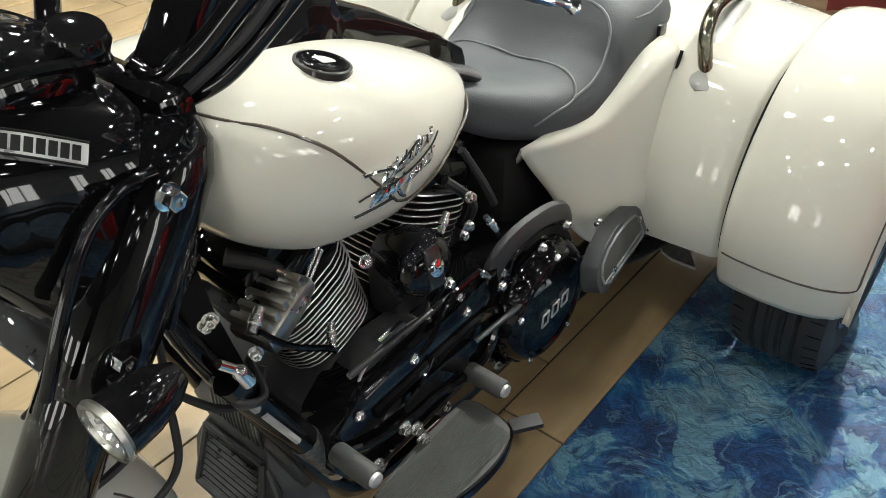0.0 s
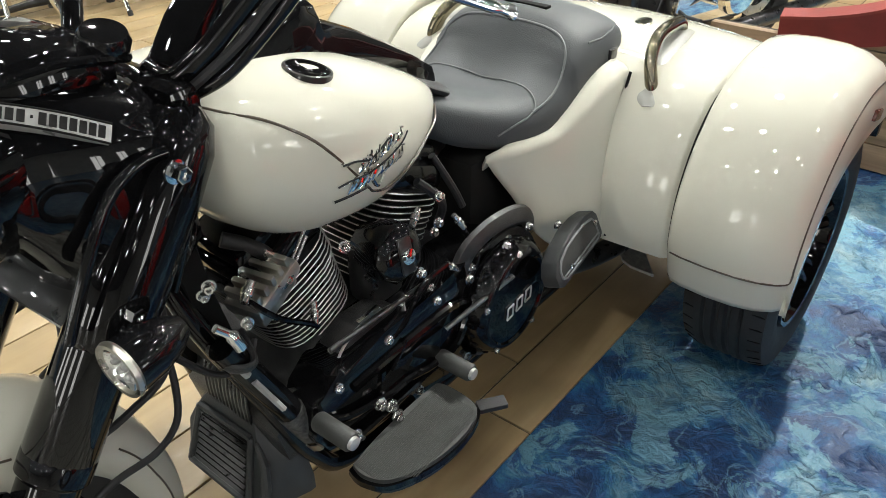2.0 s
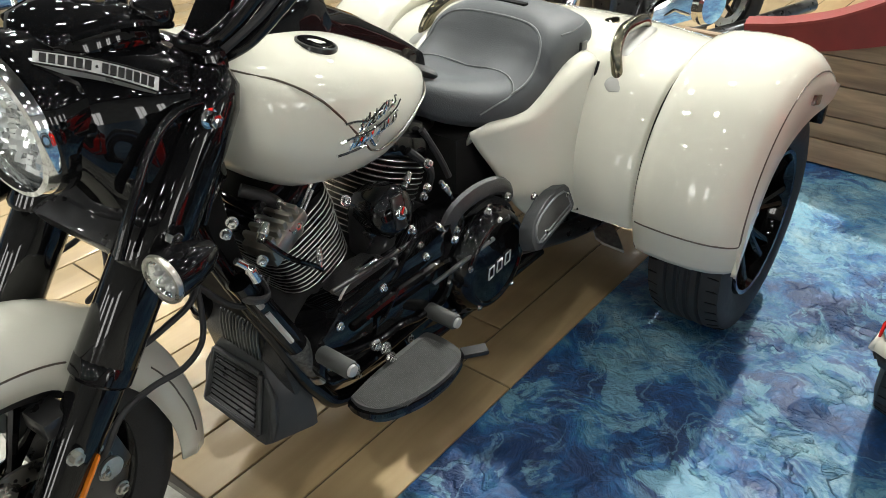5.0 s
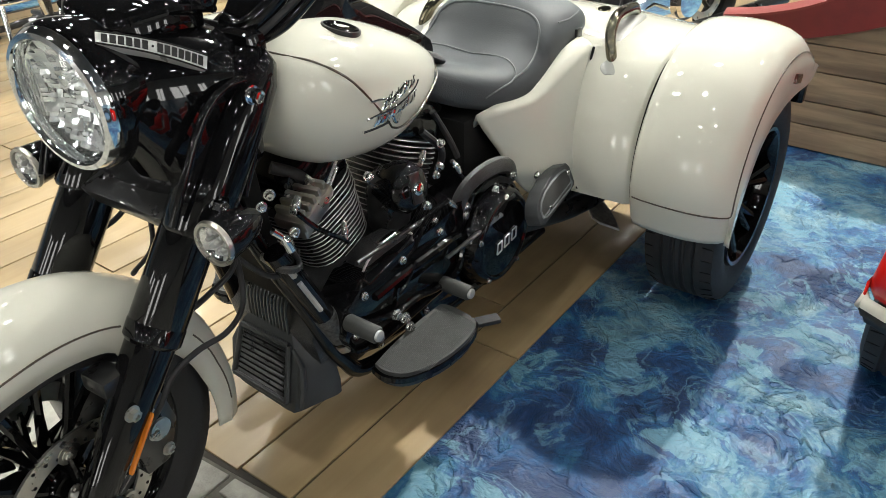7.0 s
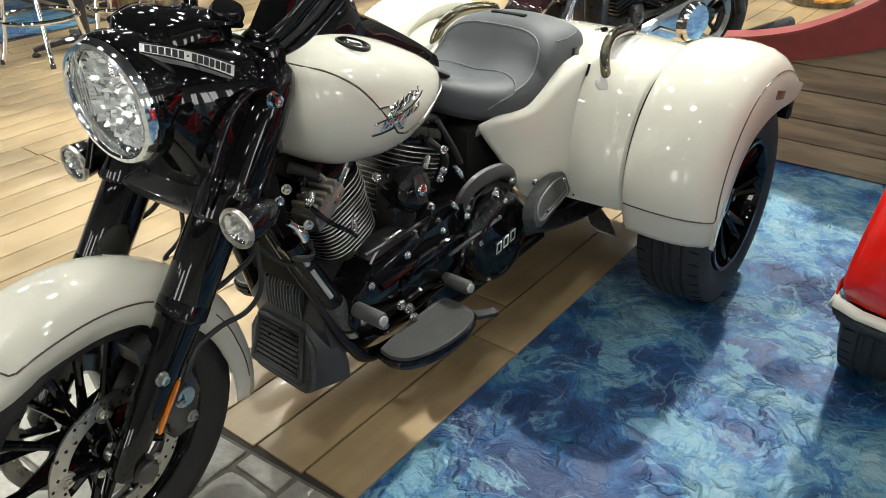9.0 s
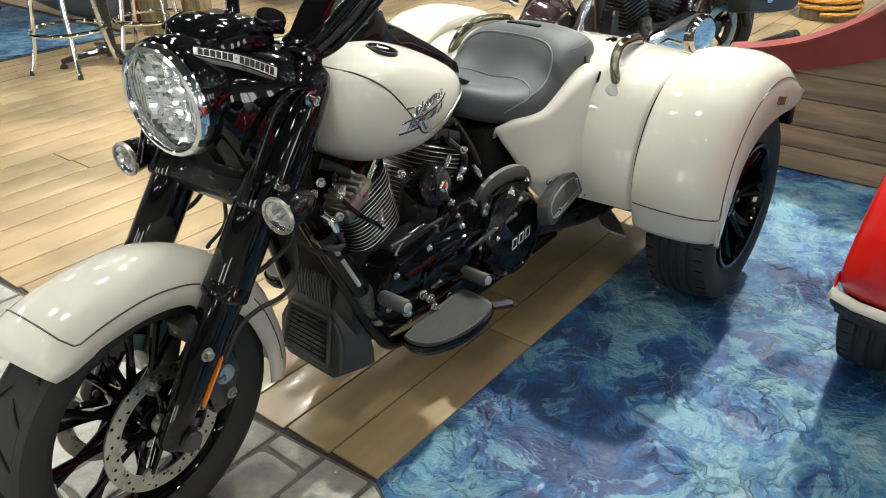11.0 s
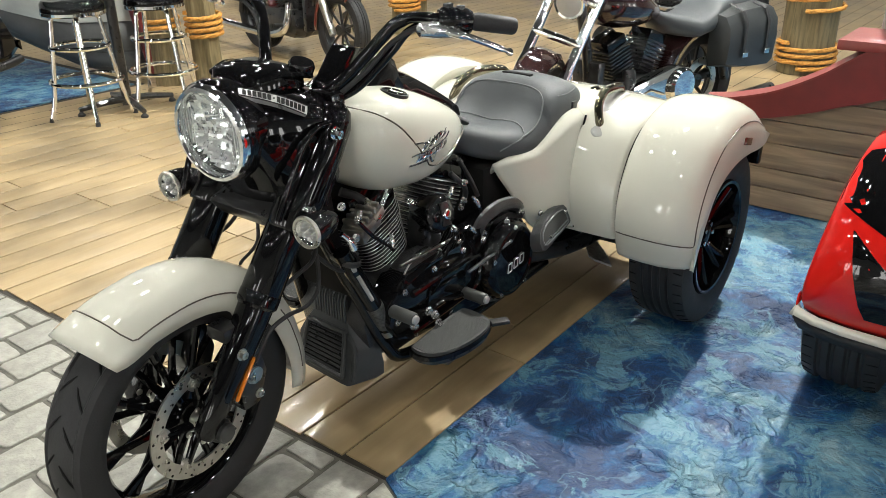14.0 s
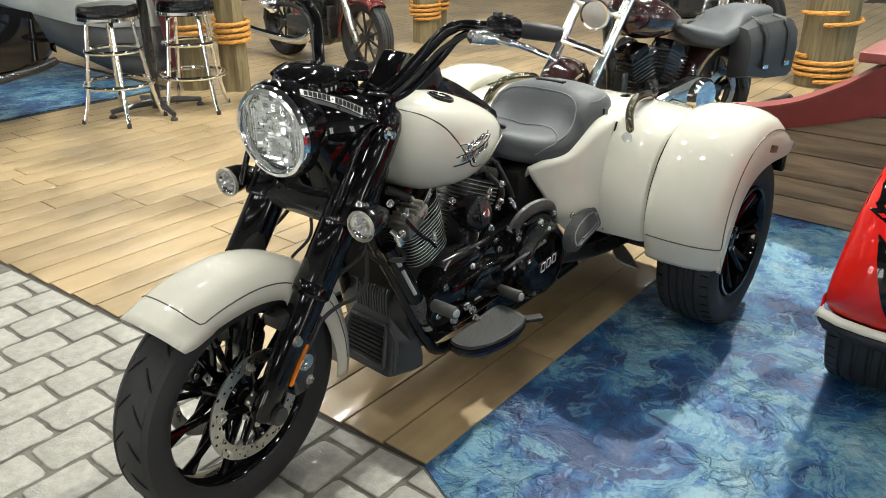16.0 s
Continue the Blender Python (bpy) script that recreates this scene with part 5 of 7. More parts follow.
FA, RA = V((0.37, 0, 0.93)).normalized(), V((-0.37, 0, 0.93)).normalized()
cylinder((0.99, 0.025, 0.478), FA, "black finned front cylinder")
cylinder((0.815, 0.025, 0.478), RA, "black finned rear cylinder")
# chrome chevrons under the tank
bm = bmesh.new()
for s in (0.5, 1.0):
    sweep([(1.115, 0.12, 0.70 + 0.03 * (1 - s)), (1.075, 0.125, 0.655 + 0.03 * (1 - s)), (1.03, 0.12, 0.70 + 0.03 * (1 - s))], 0.004 * (0.6 + s * 0.4), bm, 6)
part("tank_bracket", bm, BRIGHT, trike, "chevron shaped bright bracket")
# crankcase
bm = prism([(0.72, 0.25), (0.80, 0.20), (1.05, 0.195), (1.14, 0.25), (1.16, 0.34), (1.12, 0.43), (1.05, 0.48), (0.84, 0.48), (0.74, 0.42)], -0.14, 0.13, None, None, 0.02)
part("crankcase", bm, WRINKLE, trike, "wrinkle black crankcase")
bm = bmesh.new()
for z in (0.28, 0.33, 0.38):
    rod((1.10, 0.13, z), (0.86, 0.145, z + 0.03), 0.011, bm, 8)
part("crankcase_ribs", bm, CASE, trike, "cast ribs")
f = frame_of((0, 1, 0), (1.0, 0.13, 0.36))
part("alternator_cover", lathe([(0.085, -0.02), (0.085, 0.02), (0.07, 0.034), (0.03, 0.036), (0.0, 0.036)], f, None, 32, False), WRINKLE, trike, "round black cover")
# primary chain case
prim = [(1.135, 0.355), (1.12, 0.43), (1.06, 0.475), (0.95, 0.485), (0.82, 0.49), (0.70, 0.51), (0.60, 0.515), (0.51, 0.475), (0.465, 0.40), (0.475, 0.31), (0.53, 0.245), (0.62, 0.225), (0.72, 0.235), (0.85, 0.255), (1.02, 0.265), (1.10, 0.295)]
bm = prism(prim, 0.10, 0.205, None, None, 0.022)
pc = part("primary_cover", bm, BLACK, trike, "long gloss black primary cover")
bolts("cover_bolt", [((x, 0.205, z), (0, 1, 0), 0.0075, 0.007) for x, z in ((1.105, 0.36), (1.07, 0.44), (0.94, 0.462), (0.80, 0.468), (0.69, 0.486), (0.56, 0.488), (0.50, 0.30), (0.70, 0.258), (0.86, 0.278), (1.03, 0.29))], pc, BRIGHT, "bright cover bolt")
rib = [(1.05, 0.208, 0.30), (0.86, 0.208, 0.31), (0.74, 0.21, 0.33), (0.72, 0.21, 0.42), (0.86, 0.208, 0.43), (1.04, 0.208, 0.42)]
part("cover_rib", sweep(smooth_line(rib), 0.010, None, 8), BLACK, pc, "raised rib")
part("inspection_plate", prism([(0.98, 0.33), (0.80, 0.34), (0.79, 0.40), (0.97, 0.405)], 0.2, 0.213, None, None, 0.006), BLACK, pc, "raised inspection plate")
f = frame_of((0, 1, 0), (0.585, 0.205, 0.362))
dc = part("derby_cover", lathe([(0.132, -0.05), (0.134, 0.01), (0.128, 0.03), (0.118, 0.045), (0.11, 0.05), (0.104, 0.05), (0.1, 0.046), (0.05, 0.05), (0.0, 0.051)], f, None, 56, False), BLACK, trike, "round gloss black clutch cover")
bolts("cover_screw", [(f @ V((0.117 * math.cos(a), 0.117 * math.sin(a), 0.046)), (0, 1, 0), 0.006, 0.005) for a in (2 * math.pi * k / 5 + 0.3 for k in range(5))], dc, BRIGHT, "bright screw")
# studs in place of the rim's ribs, added to catch lamp dots
bolts("rim_glint_stud", [(f @ V((0.131 * math.cos(a), 0.131 * math.sin(a), 0.02)), f.to_3x3() @ V((math.cos(a), math.sin(a), 0.5)), 0.006, 0.003) for a in (2 * math.pi * k / 26 for k in range(26))], dc, BLACK, "gloss black stud added to catch lamp dots on the rim")
# outlined figures on the clutch cover, as plain slanted shapes
bm = bmesh.new()
tilt = Matrix.Translation((0.585, 0.2585, 0.357)) @ Matrix.Rotation(radians(8), 4, "Y")
for k in range(3):
    x0 = 0.034 - 0.034 * k
    loop = [V((x0 + 0.013, 0, -0.014)), V((x0 + 0.006, 0, 0.014)), V((x0 - 0.014, 0, 0.014)), V((x0 - 0.008, 0, -0.014)), V((x0 + 0.013, 0, -0.014))]
    sweep([tilt @ p for p in loop], 0.0022, bm, 4)
part("cover_mark", bm, PLATE, dc, "silver outlined mark")
bm = lathe([(0.15, -0.02), (0.15, 0.0)], f, None, 56)
part("clutch_step", bm, WRINKLE, pc, "satin ring behind the clutch cover")
# bracket arm over the clutch cover
arm = smooth_line([(0.712, 0.19, 0.475), (0.700, 0.195, 0.51), (0.672, 0.20, 0.535), (0.62, 0.205, 0.548), (0.55, 0.205, 0.540), (0.49, 0.20, 0.512), (0.462, 0.195, 0.475)])
part("frame_arch", sweep(arm, 0.013, None, 8, 1.7), WRINKLE, trike, "satin black arched bracket")
bolts("bracket_bolt", [(p, (0, 1, 0), 0.008, 0.009) for p in ((0.712, 0.215, 0.475), (0.598, 0.225, 0.500), (0.515, 0.225, 0.505), (0.435, 0.25, 0.48), (0.74, 0.15, 0.575), (0.80, 0.19, 0.49))], trike, BRIGHT, "bright plated bolt")
# horn cover between the cylinders
f = frame_of((0.12, 1, 0.25), (0.868, 0.155, 0.598))
hc = part("horn_cover", lathe([(0.05, -0.06), (0.06, 0.0), (0.058, 0.02), (0.048, 0.034), (0.032, 0.042), (0.0, 0.044)], f, None, 10, False), BLACK, trike, "gloss black faceted horn cover")
part("horn_base", box(0.87, 0.115, 0.545, 0.09, 0.07, 0.12, None, None, 0.02), CASE, trike, "black housing under the horn cover")
part("badge_plate", box(0, 0.0, 0.044, 0.03, 0.07, 0.006, f, None, 0.002), CASE, hc, "satin clip on the horn cover")
bm = lathe([(0.015, 0.046), (0.015, 0.052), (0.009, 0.054), (0.0, 0.054)], f, None, 24, False)
part("badge_ring", bm, CHROME, hc, "small round chrome stud")
# cast gear cover with a bright rim, a shift rod and a polished link
plate_line = [(1.02, 0.43), (1.04, 0.475), (0.985, 0.51), (0.90, 0.505), (0.86, 0.47), (0.87, 0.42), (0.95, 0.405)]
gp = part("gear_cover", prism(plate_line, 0.12, 0.178, None, None, 0.010), WRINKLE, trike, "satin black cast gear cover")
loop = smooth_line([(x, 0.179, z) for x, z in plate_line + plate_line[:1]], 5)
part("gear_cover_rim", sweep(loop, 0.003, None, 6), FIN, gp, "bright rim")
part("shift_rod", rod((1.068, 0.19, 0.515), (0.82, 0.19, 0.512), 0.0055), CASE, trike, "dark steel rod")
part("shift_rod", rod((0.781, 0.212, 0.389), (0.619, 0.262, 0.45), 0.0055), PLATINGDARK, trike, "dark steel rod")
bm = rod((0.93, 0.175, 0.512), (0.985, 0.175, 0.508), 0.011, None, 10)
part("rod_link", bm, CHROME, trike, "polished oval link")
# clevis in front of the cylinder
part("clevis", sweep(smooth_line([(1.255, 0.165, 0.672), (1.235, 0.172, 0.648), (1.225, 0.175, 0.622)]), [0.007] * 6 + [0.011] * 7, None, 10), CHROME, trike, "chrome clevis")
# spark plug clips, coil clamp and small clutter
bolts("engine_bolt", [(p, a, 0.008, 0.011) for p, a in (((0.99, 0.165, 0.675), (0.3, 1, 0.3)), ((0.83, 0.19, 0.545), (0, 1, 0)), ((0.735, 0.16, 0.655), (0, 1, 0.4)), ((0.98, 0.13, 0.47), (0, 1, 0)), ((1.03, 0.15, 0.46), (0, 1, 0)), ((1.02, 0.16, 0.43), (0, 1, 0)), ((0.94, 0.15, 0.44), (0, 1, 0)), ((0.90, 0.17, 0.40), (0, 1, 0)), ((0.74, 0.16, 0.60), (0, 1, 0)), ((1.235, 0.12, 0.70), (0.5, 1, 0)), ((1.25, 0.165, 0.745), (0.6, 0.8, 0)), ((1.19, 0.15, 0.635), (0.5, 0.8, 0)), ((1.10, 0.14, 0.66), (0, 1, 0.3)))], trike, BRIGHT, "bright plated nut")
# pipe clips, unions and wire ties along the engine
for p_, q_, r_ in (((1.17, 0.15, 0.70), (1.20, 0.165, 0.685), 0.010), ((1.06, 0.155, 0.60), (1.075, 0.17, 0.565), 0.008), ((0.80, 0.165, 0.66), (0.83, 0.175, 0.64), 0.009), ((0.92, 0.19, 0.455), (0.96, 0.195, 0.45), 0.007), ((0.76, 0.2, 0.53), (0.73, 0.2, 0.50), 0.008), ((1.02, 0.18, 0.39), (0.99, 0.19, 0.36), 0.009), ((0.70, 0.17, 0.60), (0.68, 0.18, 0.565), 0.008), ((1.08, 0.17, 0.45), (1.06, 0.19, 0.415), 0.008)):
    part("pipe_union", sweep([p_, V(p_).lerp(V(q_), 0.3), V(p_).lerp(V(q_), 0.35), V(p_).lerp(V(q_), 0.65), V(p_).lerp(V(q_), 0.7), q_], [r_ * 0.75, r_ * 0.75, r_, r_, r_ * 0.75, r_ * 0.75], None, 10), BRIGHT, trike, "bright pipe union")
for pts in (((1.19, 0.165, 0.68), (1.15, 0.175, 0.63), (1.09, 0.172, 0.58), (1.07, 0.17, 0.56)), ((0.96, 0.195, 0.45), (0.90, 0.205, 0.47), (0.84, 0.2, 0.52), (0.76, 0.2, 0.53)), ((0.99, 0.19, 0.36), (0.95, 0.215, 0.40), (0.90, 0.21, 0.44)), ((0.68, 0.18, 0.56), (0.66, 0.2, 0.50), (0.68, 0.2, 0.46))):
    part("oil_pipe", sweep(smooth_line(pts), 0.0055, None, 8), BLACK, trike, "gloss black pipe")
# frame tube behind, between cylinders and seat post
part("frame_backbone", sweep(smooth_line([(1.26, 0, 0.93), (1.1, 0, 0.80), (0.8, 0, 0.72), (0.55, 0, 0.62), (0.45, 0, 0.40)]), 0.04, None, 12), CASE, trike, "black frame tube")
part("battery_box", box(0.47, 0, 0.52, 0.24, 0.26, 0.26, None, None, 0.02), INK, trike, "black battery box under the seat")
part("gearbox", box(0.58, 0.0, 0.33, 0.3, 0.28, 0.24, None, None, 0.03), WRINKLE, trike, "black gearbox")
for s in (1, -1):
    part("down_tube", sweep(smooth_line([(1.27, s * 0.03, 0.86), (1.245, s * 0.07, 0.66), (1.16, s * 0.125, 0.42), (1.10, s * 0.15, 0.27), (1.0, s * 0.155, 0.19), (0.6, s * 0.16, 0.185), (0.3, s * 0.2, 0.24)]), 0.019, None, 12), BLACK, trike, "gloss black frame tube")
# added plate: gives the dark of the gaps, where floor would show
part("gap_filler", prism([(1.235, 0.86), (1.262, 0.80), (1.235, 0.66), (1.185, 0.50), (1.155, 0.42), (1.135, 0.42), (1.165, 0.52), (1.205, 0.68), (1.215, 0.84)], -0.11, 0.085, None, None, 0.006), INK, trike, "added black plate that fills the dark gaps behind the front tubes")
# stabiliser with a printed sleeve lying along the frame tube
a, b = V((1.232, 0.135, 0.605)), V((1.098, 0.165, 0.318))
cyl = part("canister", rod(a, b, 0.024), BLACK, trike, "black canister along the frame")
bm = bmesh.new()
for f0, f1, w in ((0.12, 0.2, 0.012), (0.26, 0.56, 0.010)):
    rod(a.lerp(b, f0) + V((0.010, 0.0215, 0.004)), a.lerp(b, f1) + V((0.010, 0.0215, 0.004)), w * 0.6, bm, 6)
part("print_panel", bm, LABEL, cyl, "pale printed panel")
bm = rod(a.lerp(b, 0.66), a.lerp(b, 0.92), 0.0255)
part("printed_sleeve", bm, mat("mottled_print", (0.06, 0.06, 0.058), 0.5, 0, 0, 0.9, 120), cyl, "sleeve with unreadable small print")
part("canister_end", rod(a.lerp(b, 0.96), a.lerp(b, 1.02), 0.026), STEEL, cyl, "silver end band")
part("clamp_band", sweep(smooth_line([(1.235, 0.10, 0.585), (1.235, 0.155, 0.575), (1.20, 0.165, 0.57), (1.18, 0.11, 0.59)]), 0.006, None, 8, 1.6), WRINKLE, trike, "black clamp round the canister")
# chrome rocker cover of a small pump behind the lamp
f = Matrix.Translation((1.128, 0.118, 0.655)) @ Matrix.Rotation(radians(12), 4, "Z") @ Matrix.Rotation(radians(20), 4, "Y")
bm = box(0, 0, 0, 0.115, 0.075, 0.03, f, None, 0.010)
box(0.0, 0.0, -0.03, 0.10, 0.045, 0.03, f, bm, 0.008)
pump = part("chrome_cover", bm, STEEL, trike, "polished ribbed cover beside the front cylinder")
for k in range(5):
    part("cover_rib", box(-0.04 + 0.02 * k, 0.0, 0.024, 0.011, 0.066, 0.02, f, None, 0.004), STEEL, pump)
part("coolant_hose", sweep(smooth_line([(1.06, 0.10, 0.615), (1.075, 0.105, 0.655), (1.11, 0.09, 0.705), (1.15, 0.06, 0.73)]), 0.013, None, 10), RUBBER, trike, "black rubber hose")
# more hoses and wires low at the front of the engine
for pts, r in ((((1.30, 0.10, 0.62), (1.25, 0.13, 0.56), (1.20, 0.14, 0.55), (1.17, 0.13, 0.58)), 0.006), (((1.06, 0.15, 0.40), (1.0, 0.19, 0.37), (0.95, 0.17, 0.42)), 0.006), (((0.75, 0.12, 0.68), (0.7, 0.14, 0.62), (0.69, 0.12, 0.56)), 0.009), (((0.68, 0.10, 0.70), (0.64, 0.12, 0.62), (0.62, 0.13, 0.57)), 0.008)):
    part("cable", sweep(smooth_line(pts), r, None, 8), RUBBER, trike, "black rubber cable")
# cooler: ribbed upper block, louvred lower grille in a plastic chin
cool = part("oil_cooler", box(1.118, -0.005, 0.365, 0.07, 0.135, 0.125, None, None, 0.02), CASE, trike, "black finned cooler")
for k in range(12):
    y = -0.064 + 0.0107 * k
    top_z = 0.424 - 0.9 * (y + 0.005) ** 2
    part("cooler_fin", sweep(smooth_line([(1.156, y, 0.312), (1.160, y, 0.36), (1.156, y, top_z - 0.015), (1.135, y, top_z + 0.004)]), 0.0033, None, 6), CASE, cool, "upright cooling fin")
chin_rows = []
for zz, lb, lf, rf_, rb in ((0.150, (1.09, -0.085), (1.190, -0.072), (1.200, 0.090), (1.105, 0.128)), (0.165, (1.085, -0.100), (1.206, -0.088), (1.217, 0.105), (1.098, 0.145)), (0.205, (1.085, -0.122), (1.208, -0.104), (1.208, 0.110), (1.10, 0.148)), (0.262, (1.075, -0.138), (1.186, -0.118), (1.186, 0.098), (1.108, 0.143)), (0.285, (1.075, -0.132), (1.178, -0.108), (1.176, 0.088), (1.114, 0.130)), (0.318, (1.08, -0.11), (1.168, -0.088), (1.164, 0.072), (1.12, 0.095)), (0.338, (1.09, -0.085), (1.162, -0.072), (1.156, 0.060), (1.12, 0.075))):
    pts_ = [V((*lb, zz)), V((*lf, zz)), V((*rf_, zz)), V((*rb, zz))]
    ring_ = []
    for k, p in enumerate(pts_):
        a_, b_ = pts_[k - 1], pts_[(k + 1) % 4]
        for w in (0.16, 0.05):
            ring_.append(p.lerp(a_, w * 0.8) if w == 0.16 else p.lerp((a_ + b_) / 2, 0.035))
        ring_.append(p.lerp(b_, 0.13))
    chin_rows.append(ring_)
ch = part("chin_fairing", loft(chin_rows), PLASTIC, trike, "dark grey plastic chin fairing", None, 30)
G = [V((1.171, -0.076, 0.306)), V((1.167, 0.056, 0.302)), V((1.212, 0.078, 0.194)), V((1.213, -0.072, 0.204))]
gn = (G[1] - G[0]).cross(G[3] - G[0]).normalized()
gn = gn if gn.x > 0 else -gn


def on_grille(u, v, out=0.0):
    return G[0].lerp(G[1], u).lerp(G[3].lerp(G[2], u), v) + gn * out


part("grille_dark", loft([[on_grille(u, v, o) for u, v in ((0, 0), (1, 0), (1, 1), (0, 1))] for o in (-0.002, 0.0035)]), INK, ch, "dark opening behind the louvres")
for k in range(9):
    v = 0.06 + 0.88 * k / 8
    part("grille_slat", loft([[on_grille(u, v + d, o) for d, o in ((-0.028, 0.0045), (0.012, 0.0095), (0.03, 0.0075), (0.0, 0.0035))] for u in (0.02, 0.98)]), CASE, ch, "black louvre")
rim_ = [on_grille(u, v, 0.005) for u, v in ((-0.04, -0.03), (1.05, -0.03), (1.06, 1.04), (-0.05, 1.04), (-0.04, -0.03))]
for a_, b_ in zip(rim_, rim_[1:]):
    part("grille_frame", rod(a_, b_, 0.0075, None, 8), PLASTIC, ch, "plastic grille frame")
part("chin_ridge", sweep([(1.170, 0.075, 0.302), (1.182, 0.108, 0.275), (1.195, 0.119, 0.225), (1.205, 0.116, 0.18)], [0.005, 0.009, 0.009, 0.006], None, 8), PLASTIC, ch, "moulded ridge on the chin")

# rider footboards, shifter and pegs
for s in (1, -1):
    fb = [(1.095, 0.235), (1.10, 0.27), (1.075, 0.315), (1.0, 0.348), (0.92, 0.358), (0.86, 0.35), (0.825, 0.325), (0.822, 0.24), (0.86, 0.225), (1.0, 0.225)]
    roll = Matrix.Translation((0.95, 0, 0.292)) @ Matrix.Rotation(radians(2), 4, "Y") @ Matrix.Rotation(radians(-3 * s), 4, "X")
    def slab(z0, z1, k):
        edge_ = smooth_line([(x, y, 0) for x, y in fb + fb[:1]], 4)[:-1]
        return loft([[roll @ V(((p.x - 0.96) * k + 0.01, s * ((p.y - 0.29) * k + 0.29), z)) for p in edge_] for z in (z0, z1)])
    bd = part("footboard", slab(-0.014, 0.0, 1.0), BLACK, trike, "gloss black rider footboard")
    part("footboard_rim", slab(-0.03, -0.014, 0.92), CASE, bd, "black underside")
    part("footboard_pad", slab(0.0, 0.011, 0.94), PAD, bd, "grey ribbed rubber pad")
    bm = bmesh.new()
    for k in range(30):
        y = 0.24 + 0.0036 * k
        x0, x1 = 1.085 - 0.9 * max(0, y - 0.29), 0.845 + 0.5 * max(0, y - 0.325)
        sweep([roll @ V((x0 - 0.95, s * y, 0.0115)), roll @ V((x1 - 0.95, s * y, 0.0115))], 0.0011, bm, 4)
    part("pad_ribs", bm, PAD, bd, "fine raised ribs")
    bm = loft([[V((1.05, s * 0.225, 0.27)), V((0.84, s * 0.225, 0.27)), V((0.84, s * 0.32, 0.27)), V((1.05, s * 0.32, 0.27))], [V((0.99, s * 0.225, 0.185)), V((0.86, s * 0.225, 0.19)), V((0.86, s * 0.285, 0.19)), V((0.98, s * 0.285, 0.185))]])
    part("footboard_bracket", bm, CASE, trike, "black cast bracket under the board")
part("jiffy_tab", box(0.79, 0.335, 0.262, 0.06, 0.03, 0.012, Matrix.Translation((0.79, 0.335, 0)) @ Matrix.Rotation(radians(-35), 4, "Z") @ Matrix.Translation((-0.79, -0.335, 0)), None, 0.003), RUBBER, trike, "small black side stand tab")
lever = smooth_line([(1.125, 0.21, 0.405), (1.06, 0.215, 0.372), (0.985, 0.215, 0.352), (0.95, 0.215, 0.345), (0.90, 0.215, 0.345), (0.84, 0.215, 0.33), (0.80, 0.215, 0.328)])
part("shift_lever", sweep(lever, 0.008, None, 8), BLACK, trike, "black heel and toe shifter")
for p, q in (((1.125, 0.205, 0.407), (1.125, 0.29, 0.407)), ((0.80, 0.21, 0.328), (0.80, 0.285, 0.328))):
    pg = part("shifter_peg", lathe([(0.016, 0), (0.0185, 0.004), (0.0185, 0.078), (0.016, 0.082)], frame_of((0, 1, 0), p), None, 24), PAD, trike, "grey rubber shifter peg")
    part("peg_cap", lathe([(0.013, 0.081), (0.012, 0.088), (0.006, 0.091)], frame_of((0, 1, 0), p), None, 16), PLATE, pg, "pale domed peg cap")
bolts("shifter_bolt", [(p, (0.2, 1, 0), 0.010, 0.012) for p in ((0.99, 0.222, 0.352), (0.965, 0.225, 0.33), (0.955, 0.23, 0.30), (1.07, 0.235, 0.345))], trike, BRIGHT, "bright bolt on the shifter")
for s in (1, -1):
    part("exhaust", sweep(smooth_line([(1.02, s * 0.10, 0.30), (0.7, s * 0.12, 0.21), (0.35, s * 0.13, 0.22), (0.05, s * 0.16, 0.25), (-0.3, s * 0.2, 0.26)]), 0.035, None, 14), CASE, trike, "black exhaust pipe")

# ---- front end, turned a little to its left ----
AX = V((1.68, 0, 0.318))
tyre(trike, AX, 0.318, 0.135, 0.246, (), "front_tyre", STEER, "slant")
f = frame_of((0, 1, 0), AX)
rim = lathe([(0.246, -0.052), (0.252, -0.048), (0.246, -0.04), (0.232, -0.03), (0.228, 0.0), (0.232, 0.03), (0.246, 0.04), (0.252, 0.048), (0.246, 0.052), (0.238, 0.045), (0.222, 0.026), (0.218, 0), (0.222, -0.026), (0.238, -0.045), (0.246, -0.052)], f, None, 64, False)
rim = part("front_rim", rim, BLACK, trike, "gloss black alloy front wheel", STEER)
bm = lathe([(0.0, -0.05), (0.04, -0.05), (0.045, -0.02), (0.045, 0.02), (0.04, 0.05), (0.0, 0.05)], f, None, 28, False)
for k in range(10):
    a = 2 * math.pi * k / 10 + 0.1
    for da, side in ((-0.12, 1), (0.12, -1)):
        p0 = f @ V((0.04 * math.cos(a), 0.04 * math.sin(a), 0.028 * side))
        p1 = f @ V((0.226 * math.cos(a + da), 0.226 * math.sin(a + da), 0.012 * side))
        sweep([p0, p0.lerp(p1, 0.5), p1], [0.013, 0.0085, 0.011], bm, 8)
part("front_spokes", bm, BLACK, rim, "gloss black paired spokes", STEER)
